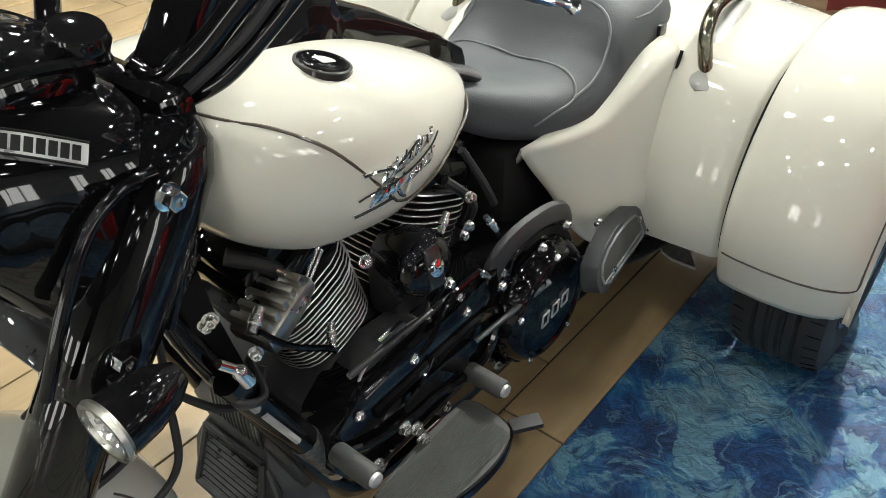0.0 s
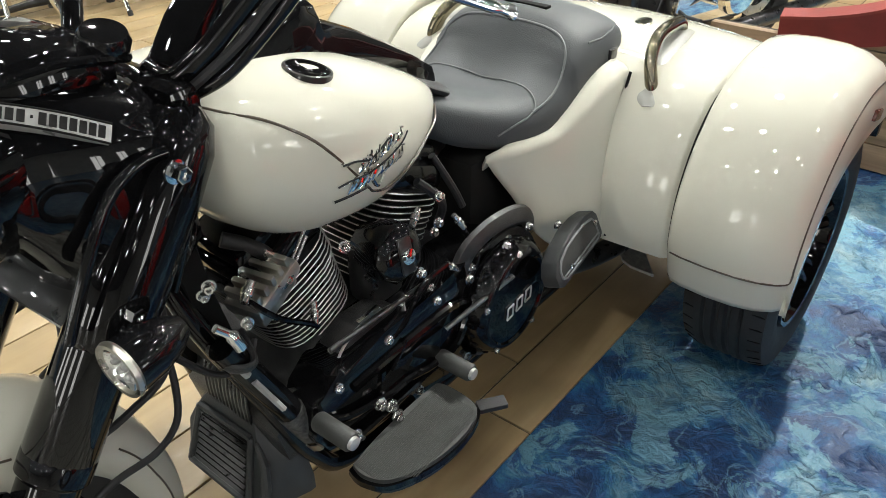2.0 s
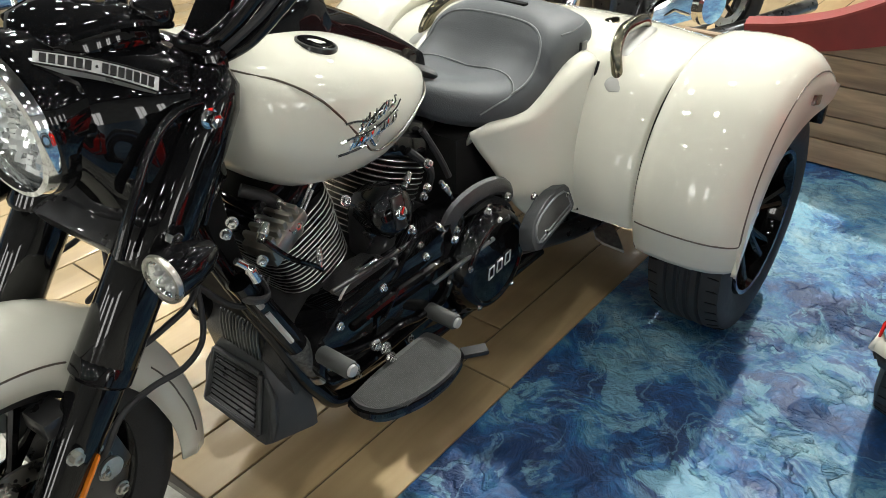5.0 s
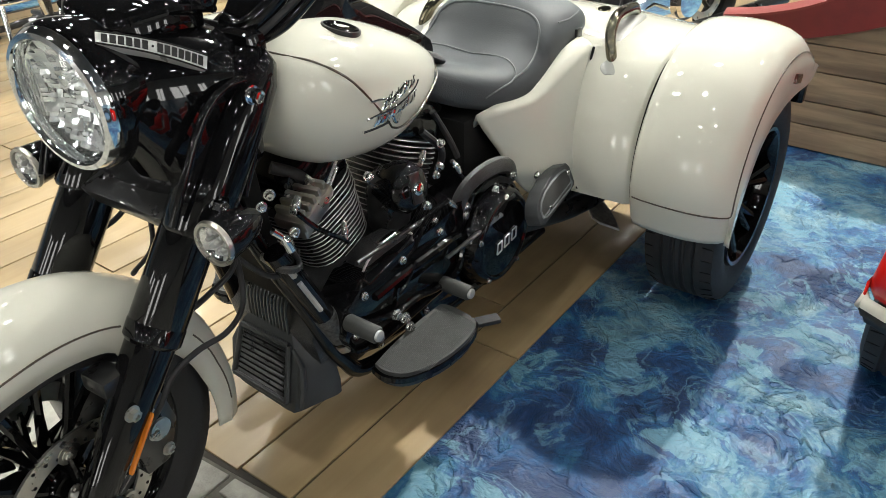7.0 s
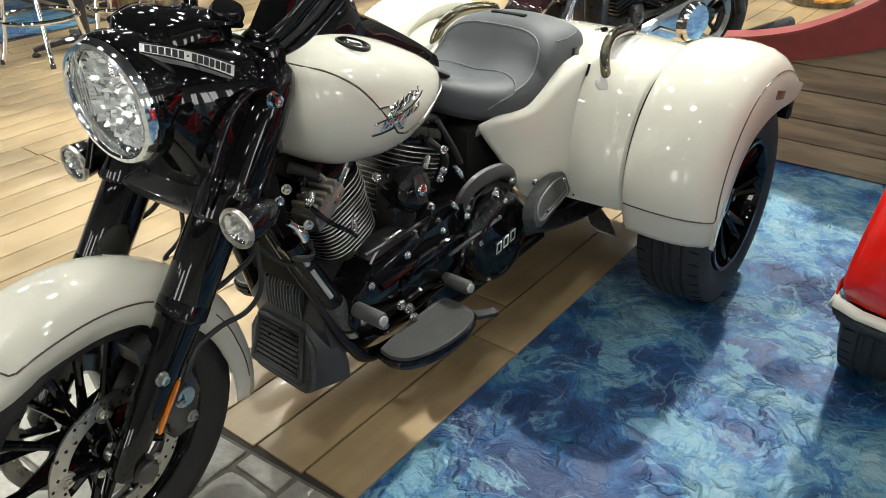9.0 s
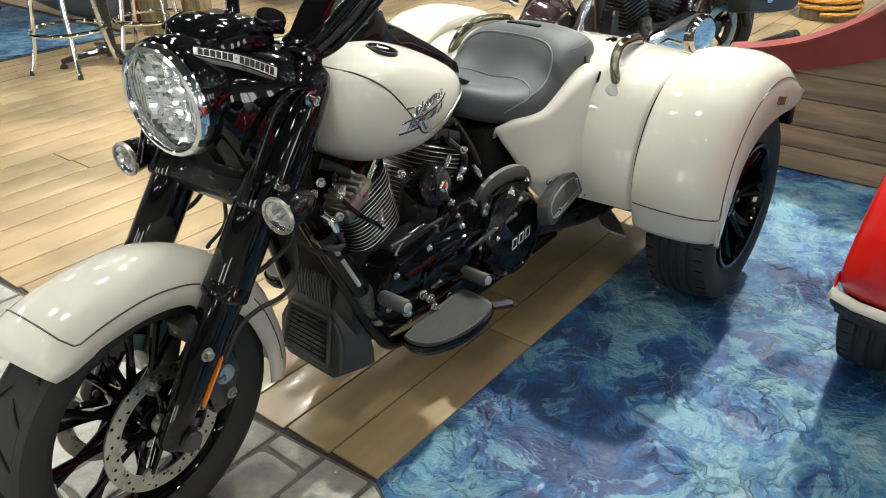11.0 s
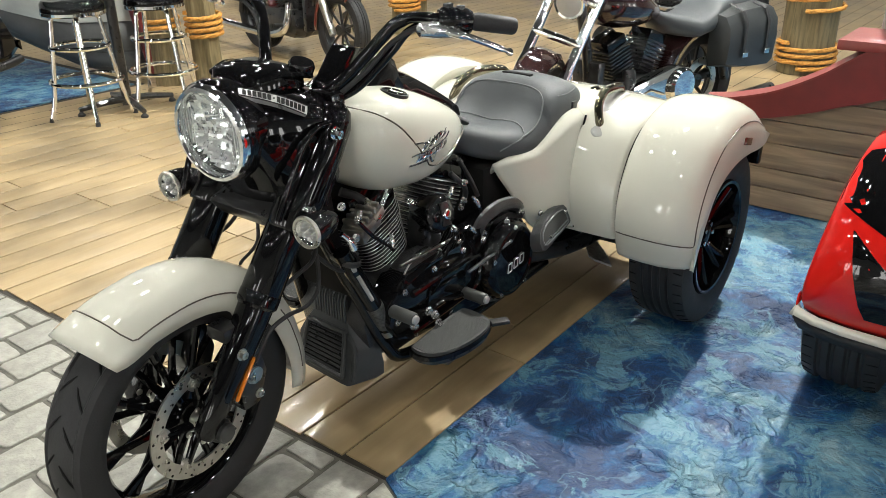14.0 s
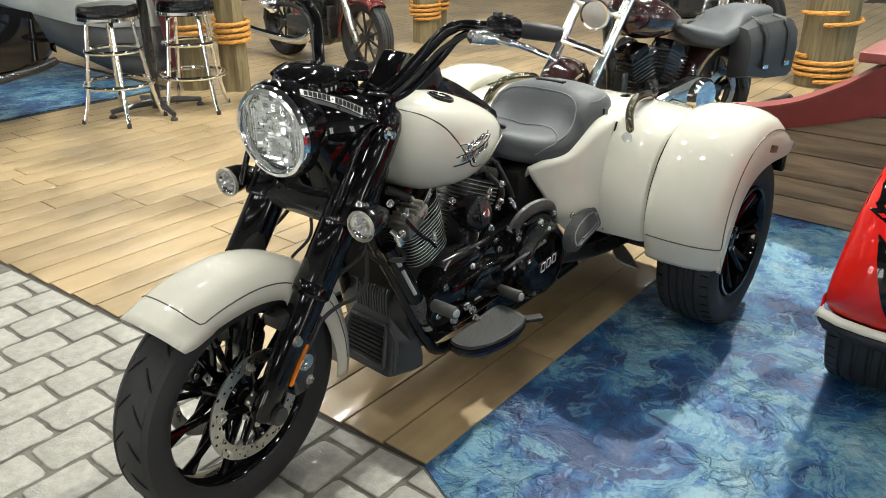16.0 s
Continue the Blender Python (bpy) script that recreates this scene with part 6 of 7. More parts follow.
for s in (1, -1):
    fr = frame_of((0, s, 0), AX + V((0, s * 0.078, 0)))
    bm = lathe([(0.112, -0.0025), (0.147, -0.0025), (0.147, 0.0025), (0.112, 0.0025), (0.112, -0.0025)], fr, None, 72, False)
    rot = part("brake_disc", bm, STEEL, trike, "drilled steel brake disc", STEER)
    bm = bmesh.new()
    for k in range(42):
        a = 2 * math.pi * k / 42
        rr = (0.119, 0.130, 0.140)[k % 3]
        lathe([(0.0036, 0.0022), (0.0036, 0.0031)], fr @ Matrix.Translation((rr * math.cos(a), rr * math.sin(a), 0)), bm, 8)
    tagged(part("disc_holes", bm, INK, rot, "drilled holes", STEER), kind="stuff")
    bm = bmesh.new()
    for k in range(5):
        a = 2 * math.pi * k / 5 + 0.4
        bm2 = bmesh.new()
        p0, p1 = fr @ V((0.035 * math.cos(a), 0.035 * math.sin(a), 0.0)), fr @ V((0.108 * math.cos(a), 0.108 * math.sin(a), 0.0))
        sweep([p0, p1], [0.016, 0.011], bm, 8, 0.5)
        lathe([(0.018, -0.004), (0.018, 0.004)], fr @ Matrix.Translation((0.112 * math.cos(a), 0.112 * math.sin(a), 0)), bm2, 16)
        bolt(bm2, fr @ V((0.112 * math.cos(a), 0.112 * math.sin(a), 0.004)), (0, s, 0), 0.008, 0.005)
        part("disc_button", bm2, STEEL, rot, "steel disc button", STEER)
        part("hub_bolt", bolt(bmesh.new(), fr @ V((0.05 * math.cos(a + 0.3), 0.05 * math.sin(a + 0.3), 0.012)), (0, s, 0), 0.006, 0.005), STEEL, rot, "steel hub bolt", STEER)
    part("disc_carrier", bm, BLACK, rot, "black disc carrier", STEER)
    # fork leg: slider, lower tube, upper cover
    side = V((0, s * 0.125, 0))
    foot = V((1.69, s * 0.125, 0.345))
    def along(z):
        return foot + RAKE * ((z - 0.345) / RAKE.z)
    part("fork_slider", sweep([foot - RAKE * 0.045, foot - RAKE * 0.03, along(0.40), along(0.52), along(0.60)], [0.018, 0.029, 0.033, 0.0415, 0.0435], None, 24), BLACK, trike, "gloss black fork slider", STEER)
    part("fork_tube", sweep([along(0.583), along(0.587), along(0.80)], [0.046, 0.049, 0.049], None, 28), BLACK, trike, "gloss black fork cover tube", STEER)
    part("fork_shroud", sweep([along(q) + V((0, s * 0.008, 0)) for q in (0.728, 0.734, 0.80, 0.90, 0.955, 0.985, 1.0)], [0.050, 0.055, 0.057, 0.057, 0.053, 0.040, 0.015], None, 32), BLACK, trike, "gloss black fork shroud", STEER)
    part("fork_collar", sweep([along(0.572), along(0.578), along(0.600), along(0.604)], [0.0435, 0.0498, 0.0498, 0.048], None, 24), BLACK, trike, "gloss black fork collar", STEER)
    part("axle_nut", lathe([(0.03, -0.03), (0.03, 0.0), (0.024, 0.004), (0.024, 0.02), (0.02, 0.024)], frame_of((0, s, 0), AX + V((0, s * 0.145, 0))), None, 24), CASE, trike, "black axle cap", STEER)
    part("axle_spacer", lathe([(0.022, 0.0), (0.022, 0.04), (0.027, 0.042), (0.027, 0.06)], frame_of((0, s, 0), AX + V((0, s * 0.06, 0))), None, 24), STEEL, trike, "steel axle spacer", STEER)
    p = along(0.44) + V((-0.012, s * 0.038, -0.01))
    part("side_reflector", sweep([p - RAKE * 0.055, p - RAKE * 0.05, p + RAKE * 0.05, p + RAKE * 0.055], [0.004, 0.0062, 0.0062, 0.004], None, 8, 0.55), AMBER, trike, "amber fork reflector", STEER)
    bm = bolt(bmesh.new(), along(0.50) + V((0.034, s * 0.036, 0.0)), (0, s, 0), 0.011, 0.012)
    part("fender_bolt", bm, STEEL, trike, "steel fender bolt", STEER)
    part("fender_bracket", box(1.60, s * 0.095, 0.535, 0.05, 0.06, 0.035, None, None, 0.008), CASE, trike, "black fender bracket", STEER)
    # caliper behind the leg
    bm = prism([(1.585, 0.30), (1.60, 0.40), (1.565, 0.47), (1.52, 0.46), (1.50, 0.38), (1.53, 0.30)], s * 0.06, s * 0.125, None, None, 0.012)
    cal = part("brake_caliper", bm, CASE, trike, "black brake caliper", STEER)
    bolts("caliper_bolt", [((x, s * 0.125, z), (0, s, 0), 0.010, 0.008) for x, z in ((1.56, 0.445), (1.555, 0.385), (1.535, 0.33))], cal, STEEL, "steel caliper bolt", STEER)
    bm = bmesh.new()
    lathe([(0.022, 0), (0.022, 0.006)], frame_of((0, s, 0), (1.545, s * 0.125, 0.39)), bm, 20)
    part("caliper_disc", bm, STEEL, cal, "round steel plate", STEER)
    part("brake_line", sweep(smooth_line([(1.53, s * 0.10, 0.47), (1.50, s * 0.115, 0.56), (1.42, s * 0.155, 0.615), (1.34, s * 0.15, 0.64), (1.30, s * 0.11, 0.72), (1.30, s * 0.08, 0.78)]), 0.0055, None, 8), RUBBER, trike, "black brake hose", STEER)
    # lamps on stalks
    lens_c = V((1.447, s * 0.229, 0.766))
    d = V((1, 0.0, -0.04)).normalized()
    fl = frame_of(d, lens_c)
    sh = part("indicator_shell", lathe([(0.0, -0.095), (0.016, -0.092), (0.028, -0.072), (0.036, -0.04), (0.038, -0.01), (0.038, 0.0)], fl, None, 32, False), BLACK, trike, "gloss black bullet lamp", STEER)
    part("indicator_rim", lathe([(0.038, -0.004), (0.0405, 0.0), (0.0385, 0.006), (0.033, 0.006), (0.032, 0.0)], fl, None, 36, False), STEEL, sh, "steel lamp rim", STEER)
    part("indicator_bowl", lathe([(0.033, 0.001), (0.022, -0.010), (0.011, -0.013), (0.0, -0.013)], fl, None, 24, False), CHROME, sh, "bright reflector bowl", STEER)
    bm = bmesh.new()
    for k in range(9):
        a = 2 * math.pi * k / 8
        rr = 0.019 if k < 8 else 0.0
        part("indicator_bulb", lathe([(0.0065, -0.012), (0.006, -0.004), (0.003, 0.0)], fl @ Matrix.Translation((rr * math.cos(a), rr * math.sin(a), 0)), None, 10), PLATE, sh, "clear bulb", STEER)
    part("indicator_stalk", rod(lens_c + V((-0.05, 0, 0)), V((1.40, s * 0.14, 0.775)), 0.012), BLACK, sh, "black stalk", STEER)

# headlamp nacelle: a black shell from the lamp back to the fork covers
def nacelle_ring(x, hw, zt, zb, sq):
    ring = []
    for i in range(32):
        a = 2 * math.pi * i / 32
        c, s = math.cos(a), math.sin(a)
        ring.append(V((x + (0.0 if s > 0 else 0.02 * s), hw * (1 - 0.13 * s) * math.copysign(abs(c) ** sq, c), (zt + zb) / 2 + (zt - zb) / 2 * math.copysign(abs(s) ** sq, s))))
    return ring


rings = [(1.478, 0.108, 1.068, 0.864, 1.0), (1.462, 0.115, 1.074, 0.850, 1.0), (1.445, 0.118, 1.076, 0.815, 0.92), (1.428, 0.122, 1.076, 0.782, 0.82), (1.405, 0.132, 1.074, 0.758, 0.74), (1.375, 0.146, 1.070, 0.742, 0.66), (1.335, 0.158, 1.062, 0.738, 0.6), (1.29, 0.164, 1.050, 0.75, 0.58), (1.255, 0.16, 1.038, 0.78, 0.58), (1.242, 0.14, 1.02, 0.80, 0.6)]
nac = part("headlamp_nacelle", loft([nacelle_ring(*r) for r in rings], None, True, False), BLACK, trike, "gloss black headlamp nacelle", STEER, 50)
for s in (1, -1):
    # pressed panel on the flank: a rounded ridge that frames the fork shroud
    lo, hi = V((1.388, s * 0.150, 0.80)), V((1.292, s * 0.160, 0.99))
    ridge_ = [lo.lerp(hi, t) + V((k, s * o, 0)) for t, k, o in ((-0.1, 0.066, 0.008), (0.25, 0.068, 0.010), (0.62, 0.062, 0.008), (0.80, 0.048, 0.006), (0.88, 0.016, 0.004), (0.88, -0.02, 0.006))]
    fc = part("pressed_ridge", sweep(smooth_line(ridge_), 0.008, None, 10), BLACK, nac, "rounded ridge pressed into the flank", STEER)
    part("flank_edge", sweep(smooth_line([lo + V((-0.075, s * 0.016, -0.03)), lo.lerp(hi, 0.5) + V((-0.072, s * 0.016, -0.02)), hi + V((-0.068, s * 0.006, -0.005))]), 0.007, None, 10), BLACK, nac, "rolled rear edge of the flank", STEER)
    bolts("cover_bolt", [((q[0], s * q[1], q[2]), (0, s, 0), 0.012, 0.018) for q in ((1.388, 0.178, 0.790), (1.290, 0.186, 0.950))], nac, CHROME, "chrome bolt on the fork cover", STEER)
    # silver plate with dark bars where the maker's name stands
    a, b = V((1.462, s * 0.062, 1.060)), V((1.335, s * 0.140, 1.004))
    d = (b - a).normalized()
    def plate_ring(t, lo_, hi_, o0, o1):
        """Corners of a slice of the plate, which twists with the shell."""
        p = a.lerp(b, t) + V((0, s * 0.008, 0.006)) * math.sin(math.pi * t)
        out = V((0.12, s * (0.45 + 0.4 * t), 0.89 - 0.35 * t)).normalized()
        up = out.cross(d)
        up = (up if up.z > 0 else -up).normalized()
        return [p + up * hi_ + out * o1, p + up * lo_ + out * o1, p + up * lo_ + out * o0, p + up * hi_ + out * o0]
    pl = part("name_plate", loft([plate_ring(t / 8, -0.0118, 0.0118, -0.008, 0.006) for t in range(9)]), PLATE, nac, "silver plate with dark bars", STEER)
    for k in range(14):
        t = 0.07 + 0.86 * k / 13
        w = 0.025 if k != 6 else 0.009
        part("plate_bar", loft([plate_ring(t + q, -0.0074 if k != 6 else -0.001, 0.0074 if k != 6 else 0.002, 0.004, 0.0072) for q in (-w, w)]), INK, pl, "", STEER)
    for e in (-0.0118, 0.0118):
        part("plate_rim", sweep([plate_ring(t / 8, e, e, 0.006, 0.006)[0] for t in range(9)], 0.0014, None, 6), INK, pl, "black rim", STEER)
# headlamp
hd = V((1, 0, -0.06)).normalized()
fh = frame_of(hd, (1.492, 0, 0.962))
hl = part("headlamp_bezel", lathe([(0.109, -0.045), (0.114, -0.02), (0.114, 0.0), (0.108, 0.012), (0.1, 0.014), (0.096, 0.008), (0.096, -0.01)], fh, None, 64, False), CHROME, trike, "chrome headlamp ring", STEER)
part("headlamp_hood", lathe([(0.113, -0.07), (0.119, -0.03), (0.119, -0.012), (0.1145, -0.004)], fh, None, 64, False), BLACK, hl, "black shell behind the ring", STEER)
# faceted bowl: a mirror broken into many small tilted panes
rng = random.Random(3)
nx_, ny_ = 17, 25
knots_ = {}
for i in range(nx_ + 1):
    for j in range(ny_ + 1):
        x, y = 2 * i / nx_ - 1, 2 * j / ny_ - 1
        knots_[i, j] = (x + rng.uniform(-0.35, 0.35) / nx_, y + rng.uniform(-0.3, 0.3) / ny_)
bm = bmesh.new()
for i in range(nx_):
    for j in range(ny_):
        ring_ = [knots_[i, j], knots_[i + 1, j], knots_[i + 1, j + 1], knots_[i, j + 1]]
        if any(x * x + y * y > 1.0 for x, y in ring_):
            continue
        cx = sum(x for x, _ in ring_) / 4
        cy = sum(y for _, y in ring_) / 4
        tx, ty = rng.uniform(-0.35, 0.35), rng.uniform(-0.45, 0.45)
        bm.faces.new([bm.verts.new(fh @ V((0.096 * x, 0.096 * y, -0.010 - 0.034 * max(0.0, 1 - x * x - y * y) + 0.096 * ((x - cx) * tx + (y - cy) * ty)))) for x, y in ring_])
part("headlamp_reflector", bm, CRYSTAL, hl, "faceted mirror reflector", STEER, 5)
part("reflector_bowl", lathe([(0.0965, -0.010), (0.09, -0.017), (0.075, -0.031), (0.05, -0.046), (0.0, -0.056)], fh, None, 40, False), CHROME, hl, "bright bowl behind the facets", STEER)
bm = bmesh.new()
for k in range(22):
    x = -0.09 + 0.18 * k / 21
    if abs(x) > 0.06:
        yy = math.sqrt(max(0.0, 0.094 ** 2 - x * x))
        rod(fh @ V((x, -yy * 0.6, -0.005)), fh @ V((x, yy * 0.75, -0.005)), 0.0011, bm, 5)
part("headlamp_flutes", bm, PLATE, hl, "fine upright flutes", STEER)
bm = lathe([(0.010, -0.03), (0.010, -0.008), (0.006, -0.006), (0.0, -0.006)], fh @ Matrix.Translation((0, 0.03, 0)), None, 24, False)
part("headlamp_bulb", bm, CHROME, hl, "bulb shield", STEER)
pane = part("headlamp_glass", lathe([(0.0975, 0.0), (0.08, 0.008), (0.05, 0.014), (0.0, 0.017), (0.0, 0.0145), (0.05, 0.0115), (0.08, 0.0055), (0.0975, -0.0025)], fh, None, 48, False), glass, hl, "clear headlamp glass", STEER)
pane.visible_shadow = False
# instrument bulge on top and ignition knob
bm = loft([[V((x, y * w, z)) for y, z in ((1.0, zt - 0.05), (0.98, zt - 0.022), (0.85, zt - 0.006), (0.5, zt), (-0.5, zt), (-0.85, zt - 0.006), (-0.98, zt - 0.022), (-1.0, zt - 0.05))] for x, w, zt in ((1.435, 0.05, 1.075), (1.415, 0.075, 1.092), (1.36, 0.09, 1.10), (1.30, 0.092, 1.095), (1.27, 0.08, 1.08), (1.255, 0.06, 1.06))])
part("dash_pod", bm, BLACK, trike, "gloss black dash pod", STEER)
part("dash_edge", sweep(smooth_line([(1.41, -0.076, 1.075), (1.345, -0.097, 1.082), (1.28, -0.098, 1.07), (1.25, -0.07, 1.06), (1.25, 0.07, 1.06), (1.28, 0.098, 1.07), (1.345, 0.097, 1.082), (1.41, 0.076, 1.075)]), 0.007, None, 8), BLACK, trike, "rounded rim of the dash", STEER)
part("ignition_knob", lathe([(0.03, 0), (0.032, 0.012), (0.027, 0.022), (0.01, 0.024)], frame_of((0, 0.3, 1), (1.275, 0.075, 1.078)), None, 28), BLACK, trike, "black ignition knob", STEER)
# black cover over the steering neck
part("neck_cover", box(1.212, 0, 0.965, 0.05, 0.29, 0.11, None, None, 0.02), BLACK, trike, "gloss black cover over the steering neck")
# riser and bars
for s in (1,):
    bm = loft([[V((xf, s * 0.122, z)), V((xf + 0.004, s * 0.055, z)), V((xb, s * 0.05, z - 0.01)), V((xb - 0.003, s * 0.115, z - 0.012))] for xf, xb, z in ((1.228, 1.150, 0.985), (1.205, 1.120, 1.035), (1.165, 1.098, 1.085), (1.140, 1.085, 1.108), (1.132, 1.086, 1.114))])
    bmesh.ops.bevel(bm, geom=bm.edges[:], offset=0.006, segments=2, profile=0.6, affect="EDGES")
    part("riser", bm, BLACK, trike, "gloss black handlebar riser", STEER)
for s in (1, -1):
    bar = smooth_line([(1.21, s * 0.06, 1.024), (1.205, s * 0.10, 1.02), (1.175, s * 0.135, 1.055), (1.145, s * 0.165, 1.10), (1.118, s * 0.195, 1.145), (1.105, s * 0.225, 1.178), (1.10, s * 0.27, 1.198), (1.105, s * 0.345, 1.205), (1.05, s * 0.42, 1.197), (0.985, s * 0.475, 1.187)])
    part("handlebar", sweep(bar, [0.0155] * 34 + [0.013] * (len(bar) - 34), None, 14), BLACK, trike, "gloss black raised handlebar", STEER)
    sw = (V((1.118, s * 0.350, 1.205)), V((1.065, s * 0.408, 1.201)))
    hs_ = part("switch_housing", sweep([sw[0], sw[0].lerp(sw[1], 0.15), sw[0].lerp(sw[1], 0.85), sw[1]], [0.023, 0.030, 0.030, 0.024], None, 14), BLACK, trike, "gloss black switch housing", STEER)
    bm = box(1.10, s * 0.366, 1.236, 0.022, 0.016, 0.012, None, None, 0.003)
    box(1.085, s * 0.39, 1.232, 0.016, 0.016, 0.012, None, bm, 0.003)
    part("switches", bm, PLASTIC, hs_, "grey switches", STEER)
    part("grip", sweep([sw[1], sw[1] + V((-0.01, s * 0.010, 0)), sw[1] + V((-0.075, s * 0.066, -0.012)), sw[1] + V((-0.08, s * 0.070, -0.013))], [0.018, 0.021, 0.020, 0.017], None, 16), RUBBER, trike, "black rubber grip", STEER)
    lv = smooth_line([(1.125, s * 0.375, 1.186), (1.11, s * 0.405, 1.180), (1.075, s * 0.435, 1.165), (1.03, s * 0.462, 1.145), (1.0, s * 0.478, 1.132)])
    part("hand_lever", sweep(lv, [0.015] * 8 + [0.011] * 12 + [0.008] * 3 + [0.013] * (len(lv) - 23), None, 12, 0.7), CHROME, trike, "polished control lever", STEER)
    part("lever_bracket", sweep([V((1.165, s * 0.325, 1.186)), V((1.16, s * 0.33, 1.186)), V((1.135, s * 0.355, 1.186)), V((1.108, s * 0.383, 1.184)), V((1.10, s * 0.39, 1.184))], [0.008, 0.021, 0.025, 0.021, 0.010], None, 16, 0.75), BRIGHT, trike, "polished rounded lever clamp", STEER)
    for line_, r_ in (([(1.195, s * 0.118, 0.998), (1.165, s * 0.155, 1.025), (1.132, s * 0.188, 1.07), (1.106, s * 0.22, 1.118), (1.094, s * 0.25, 1.16), (1.09, s * 0.29, 1.184)], 0.010),):
        part("bar_sheath", sweep(smooth_line(line_), r_, None, 12), BLACK, trike, "gloss black cable sheath beside the bar", STEER)
    part("bar_cable", sweep(smooth_line([(1.13, s * 0.345, 1.18), (1.10, s * 0.28, 1.175), (1.115, s * 0.215, 1.13), (1.15, s * 0.175, 1.07), (1.20, s * 0.125, 1.01)]), 0.007, None, 8), RUBBER, trike, "black cable along the bar", STEER)
part("front_brake_hose", sweep(smooth_line([(1.315, 0.125, 0.66), (1.325, 0.145, 0.60), (1.342, 0.155, 0.548), (1.385, 0.158, 0.522), (1.45, 0.16, 0.524), (1.51, 0.165, 0.512), (1.545, 0.165, 0.47), (1.555, 0.14, 0.43)]), 0.0055, None, 10), RUBBER, trike, "thick black brake hose looping to the caliper")
# loose cables under the nacelle
for pts in (((1.42, -0.10, 0.76), (1.44, -0.11, 0.68), (1.47, -0.12, 0.60), (1.50, -0.115, 0.5)), ((1.40, 0.02, 0.75), (1.42, 0.04, 0.68), (1.44, 0.0, 0.62), (1.40, -0.05, 0.58)), ((1.39, 0.06, 0.75), (1.43, 0.075, 0.69), (1.43, 0.06, 0.64))):
    part("loose_cable", sweep(smooth_line(pts), 0.0045, None, 8), RUBBER, trike, "black cable hanging under the lamp", STEER)
part("triple_clamp", box(1.40, 0, 0.76, 0.07, 0.24, 0.045, Matrix.Translation((1.40, 0, 0.76)) @ Matrix.Rotation(radians(30), 4, "Y") @ Matrix.Translation((-1.40, 0, -0.76)), None, 0.012), CASE, trike, "black fork clamp", STEER)

# front fender: a deep arch with flared lip, side skirts and a scalloped cut at the fork
FR = 0.372


def front_fender_row(ang, r, skirt, flare):
    c, s = math.sin(ang), math.cos(ang)
    row = []
    for y, k in ((-0.092 - flare, skirt), (-0.094, skirt * 0.6), (-0.09, 0.045), (-0.078, 0.02), (-0.055, 0.006), (-0.025, 0.0), (0.0, -0.001), (0.025, 0.0), (0.055, 0.006), (0.078, 0.02), (0.09, 0.045), (0.094, skirt * 0.6), (0.092 + flare, skirt)):
        rr = r - k
        row.append(V((AX.x + rr * c, y, AX.z + rr * s)))
    return row


rows = []
N = 44
for k in range(N + 1):
    t = k / N
    ang = radians(37.5 - 142.5 * t)
    r = FR + 0.006 * max(0, 1 - t / 0.45) + 0.022 * max(0, (0.22 - t) / 0.22) ** 1.5 + 0.018 * max(0, (t - 0.8) / 0.2)
    deep = 0.085 + 0.01 * math.sin(math.pi * t)
    if t < 0.05:
        deep = 0.07 + 0.017 * (t / 0.05) ** 0.5
    bump = 0.055 * math.exp(-((t - 0.50) / 0.045) ** 2)
    rows.append(front_fender_row(ang, r, min(deep + bump, 0.15), 0.004 if t < 0.1 else 0.0))
ffd = part("front_fender", loft(rows, None, False), WHITE, trike, "pearl white front fender with pinstripe", STEER, 50)
sol = ffd.modifiers.new("thickness", "SOLIDIFY")
sol.thickness, sol.offset = 0.004, -1
line = [rows[4][2].lerp(rows[4][1], 0.45)] + [rows[3][j].lerp(rows[4][j], 0.6 if j in (2, 10) else 0.25) for j in range(2, 11)] + [rows[4][10].lerp(rows[4][11], 0.45)]
for s in (0, 1):
    j0, j1 = (2, 1) if s == 0 else (10, 11)
    edge = [r[j0].lerp(r[j1], 0.45) for r in rows[4:20]]
    edge = [p + V((0, -0.001 if s == 0 else 0.001, 0)) for p in edge]
    part("fender_pinstripe", sweep(edge, 0.0018, None, 6), PIN, ffd, "thin dark pinstripe", STEER)
    edge = [r[j0].lerp(r[j1], 0.3) + V((0, -0.001 if s == 0 else 0.001, 0)) for r in rows[29:42]]
    part("fender_pinstripe", sweep(edge, 0.0018, None, 6), PIN, ffd, "thin dark pinstripe", STEER)
part("fender_pinstripe", sweep([p + (p - AX).normalized() * 0.001 for p in line], 0.0018, None, 6), PIN, ffd, "thin dark pinstripe", STEER)


# ---- floor pieces ----
def piece_mesh(name, sx, sy, h, material, bev):
    bm = box(0, 0, -h / 2, sx, sy, h, None, None, bev)
    return mesh_of(name, bm, material, 60)


def put(name, me, x, y, parent, rz=0.0, z=0.0):
    ob = new(name, me)
    ob.parent = parent
    ob.matrix_world = pose(x, y, z, 0, 0, rz)
    return ob


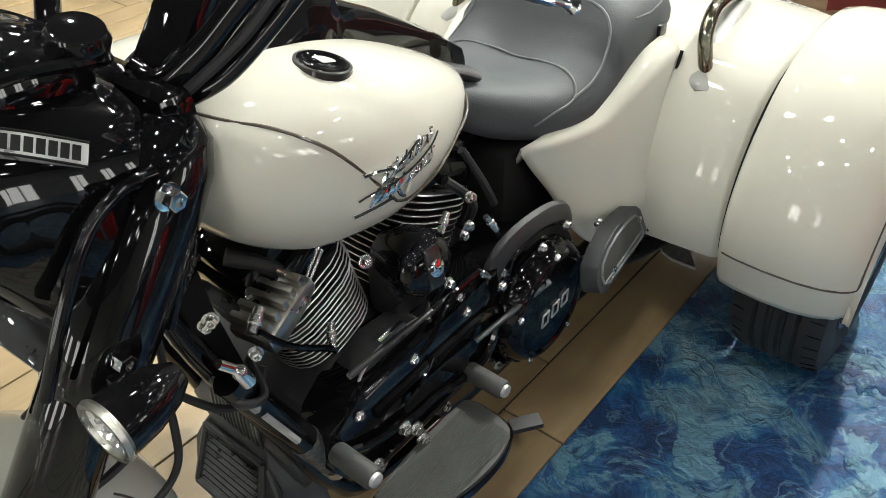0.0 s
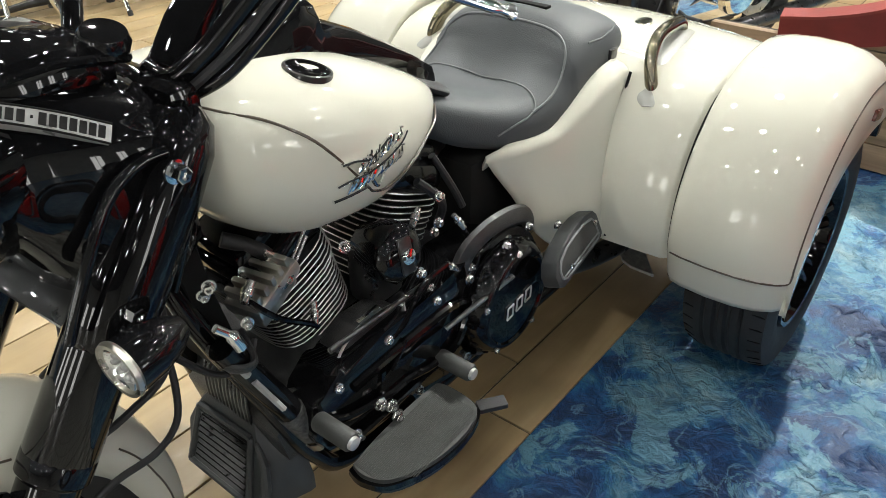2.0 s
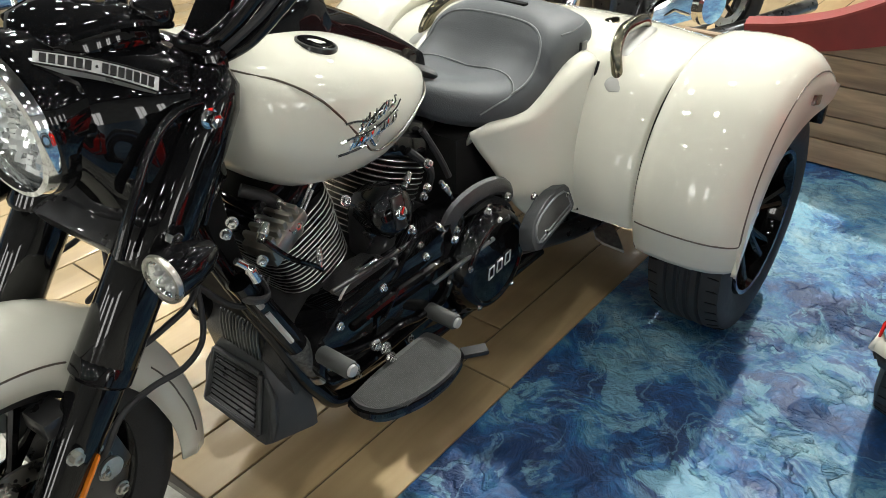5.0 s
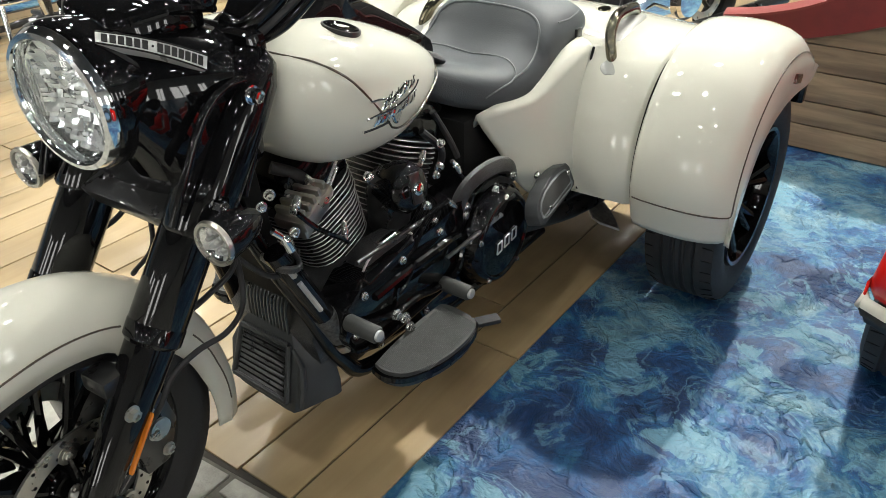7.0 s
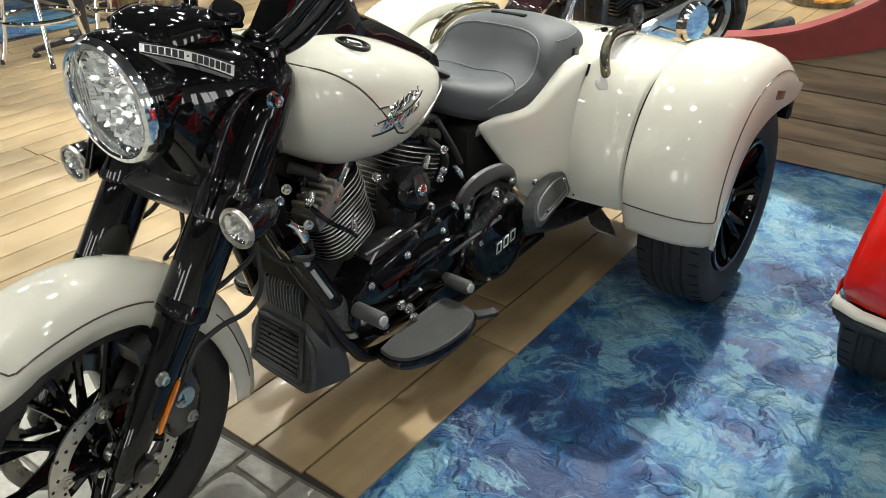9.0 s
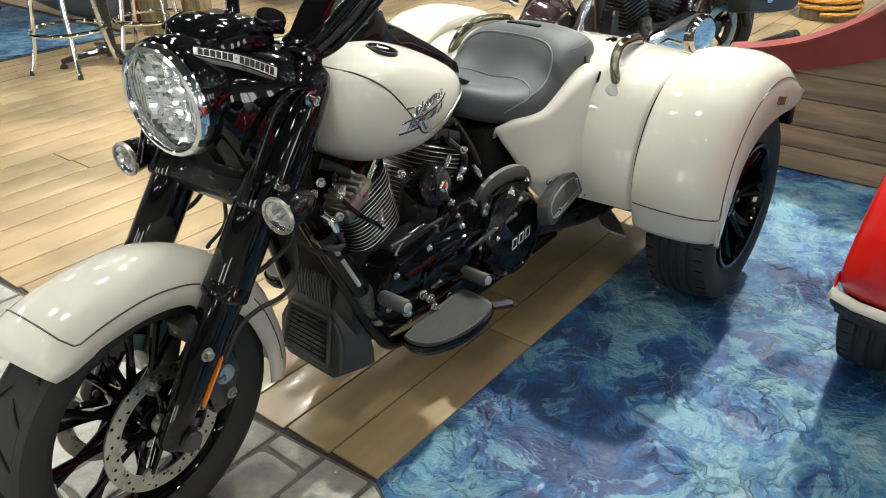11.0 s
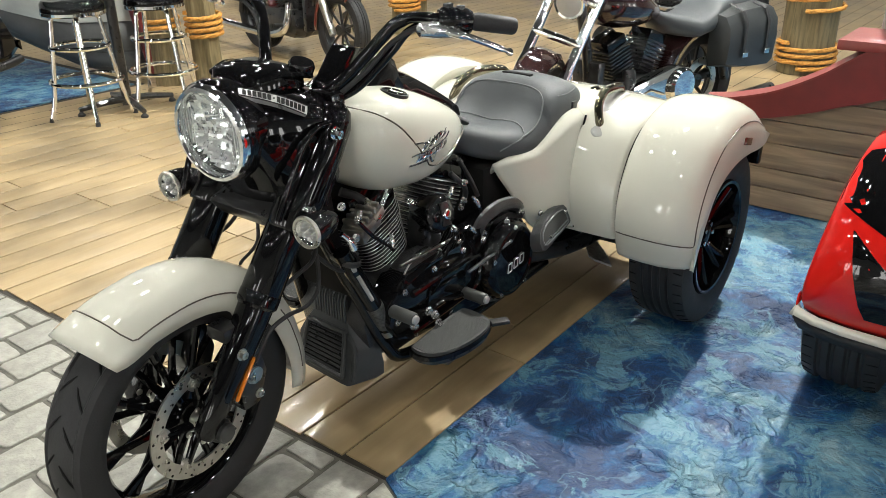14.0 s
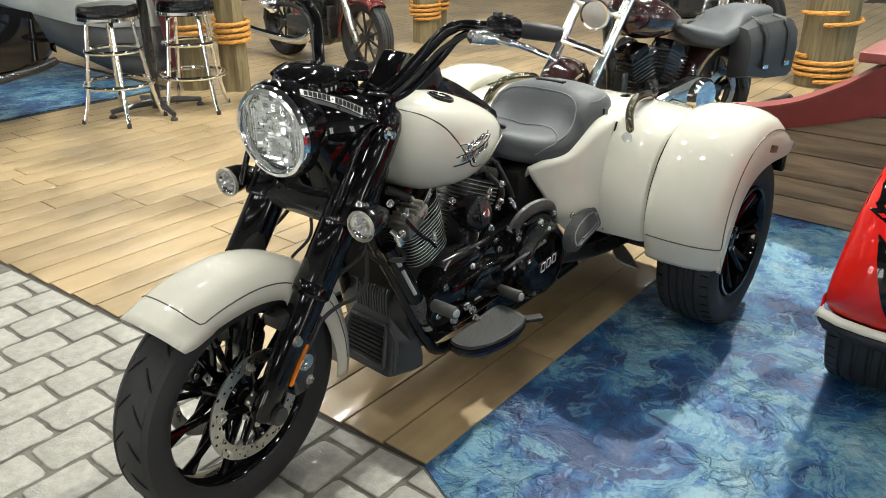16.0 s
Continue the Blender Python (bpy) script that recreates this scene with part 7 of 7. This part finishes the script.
prng = random.Random(21)
PW = 0.1635
plank_len = {}
row = 0
y = 0.315 - PW / 2
count = 0
far = bmesh.new()
while y > -8.9:
    x = border(y) - 0.012 if y > -4.42 else -1.05
    first = True
    while x > -11:
        ln = prng.choice((0.9, 1.1, 1.3, 1.5, 1.8))
        if first:
            ln *= prng.uniform(0.35, 1.0)
            ln = max(0.4, round(ln, 1))
            first = False
        wdt = PW - 0.006
        if x > -3.2 and y > -4.0 and count < 290:
            key = round(ln, 2)
            if key not in plank_len:
                plank_len[key] = piece_mesh("plank", ln - 0.006, wdt, 0.008, FLOORWOOD, 0.0018)
            put("plank", plank_len[key], x - ln / 2, y, wood_floor)
            count += 1
        else:
            vs = [far.verts.new(q) for q in ((x - 0.003, y - wdt / 2, 0), (x - 0.003, y + wdt / 2, 0), (x - ln + 0.003, y + wdt / 2, 0), (x - ln + 0.003, y - wdt / 2, 0))]
            far.faces.new(vs)
        x -= ln
    y -= PW
fp = new("far_planks", mesh_of("far_planks", far, FLOORWOOD))
fp.parent = wood_floor
tagged(fp, kind="stuff")

# pavers: long rows, every second one shifted by half a stone
def cut_stone(sx, sy, h, rng):
    """A paver with a wavering outline and worn, rounded edges."""
    out = []
    for (x0, y0), (x1, y1) in zip(((-1, -1), (1, -1), (1, 1), (-1, 1)), ((1, -1), (1, 1), (-1, 1), (-1, -1))):
        for f in (0.07, 0.3, 0.5, 0.72, 0.93):
            out.append(V(((x0 + (x1 - x0) * f) * sx / 2 + rng.uniform(-0.0032, 0.0032), (y0 + (y1 - y0) * f) * sy / 2 + rng.uniform(-0.0032, 0.0032), 0)))
    bm = bmesh.new()
    rings = []
    for k, zz in ((1.0, -h), (1.0, -0.005), (0.985, -0.0015), (0.955, 0.0)):
        rings.append([V((p.x * k, p.y * k, zz)) for p in out])
    return loft(rings, bm)


stones = [mesh_of("paver", cut_stone(0.197 - 0.014, 0.158 - 0.014, 0.012, prng), STONE, 50) for v in range(10)]
far = bmesh.new()
count = 0
r = 0
y = 0.23
ys_ = []
k = 0
while y > -4.5:
    ys_.append((y, k))
    y -= 0.158
    k += 1
y = 0.23 + 0.158
k = -1
while y < 11:
    ys_.append((y, k))
    y += 0.158
    k -= 1
for y, k in ys_:
    # stones are clipped along the slanted border
    def edge_at(v):
        return border(v) if v < 0.315 else 1.299 + (v - 0.315) * 0.4728
    x = 1.19 + (0.0985 if k % 2 else 0.0)
    while x < 13:
        lim = max(edge_at(y - 0.07), edge_at(y + 0.07)) + 0.014
        if x - 0.09 > lim:
            if x < 3.1 and -2.7 < y < 0.75 and count < 280:
                put("paver", stones[prng.randrange(10)], x, y, paver_floor, prng.choice((0, 180)), prng.uniform(-0.001, 0.001))
                count += 1
            else:
                vs = [far.verts.new((x + a * 0.09, y + b * 0.071, 0)) for a, b in ((-1, -1), (1, -1), (1, 1), (-1, 1))]
                far.faces.new(vs)
        elif x + 0.085 > min(edge_at(y - 0.07), edge_at(y + 0.07)) + 0.04:
            lo_, hi_ = (max(edge_at(y + b * 0.07) + 0.012, x - 0.089) for b in (-1, 1))
            r_ = x + 0.089
            quad = [(min(lo_, r_ - 0.004), -0.07), (r_, -0.07), (r_, 0.07), (min(hi_, r_ - 0.004), 0.07)]
            bm = loft([[V((a - x, b, -0.012)) for a, b in quad], [V((a - x, b, 0.0)) for a, b in quad]])
            bmesh.ops.bevel(bm, geom=bm.edges[:], offset=0.002, segments=1, profile=0.6, affect="EDGES")
            put("paver", mesh_of("paver", bm, STONE, 60), x, y, paver_floor)
        x += 0.197
fp = new("far_pavers", mesh_of("far_pavers", far, STONE))
fp.parent = paver_floor
tagged(fp, kind="stuff")
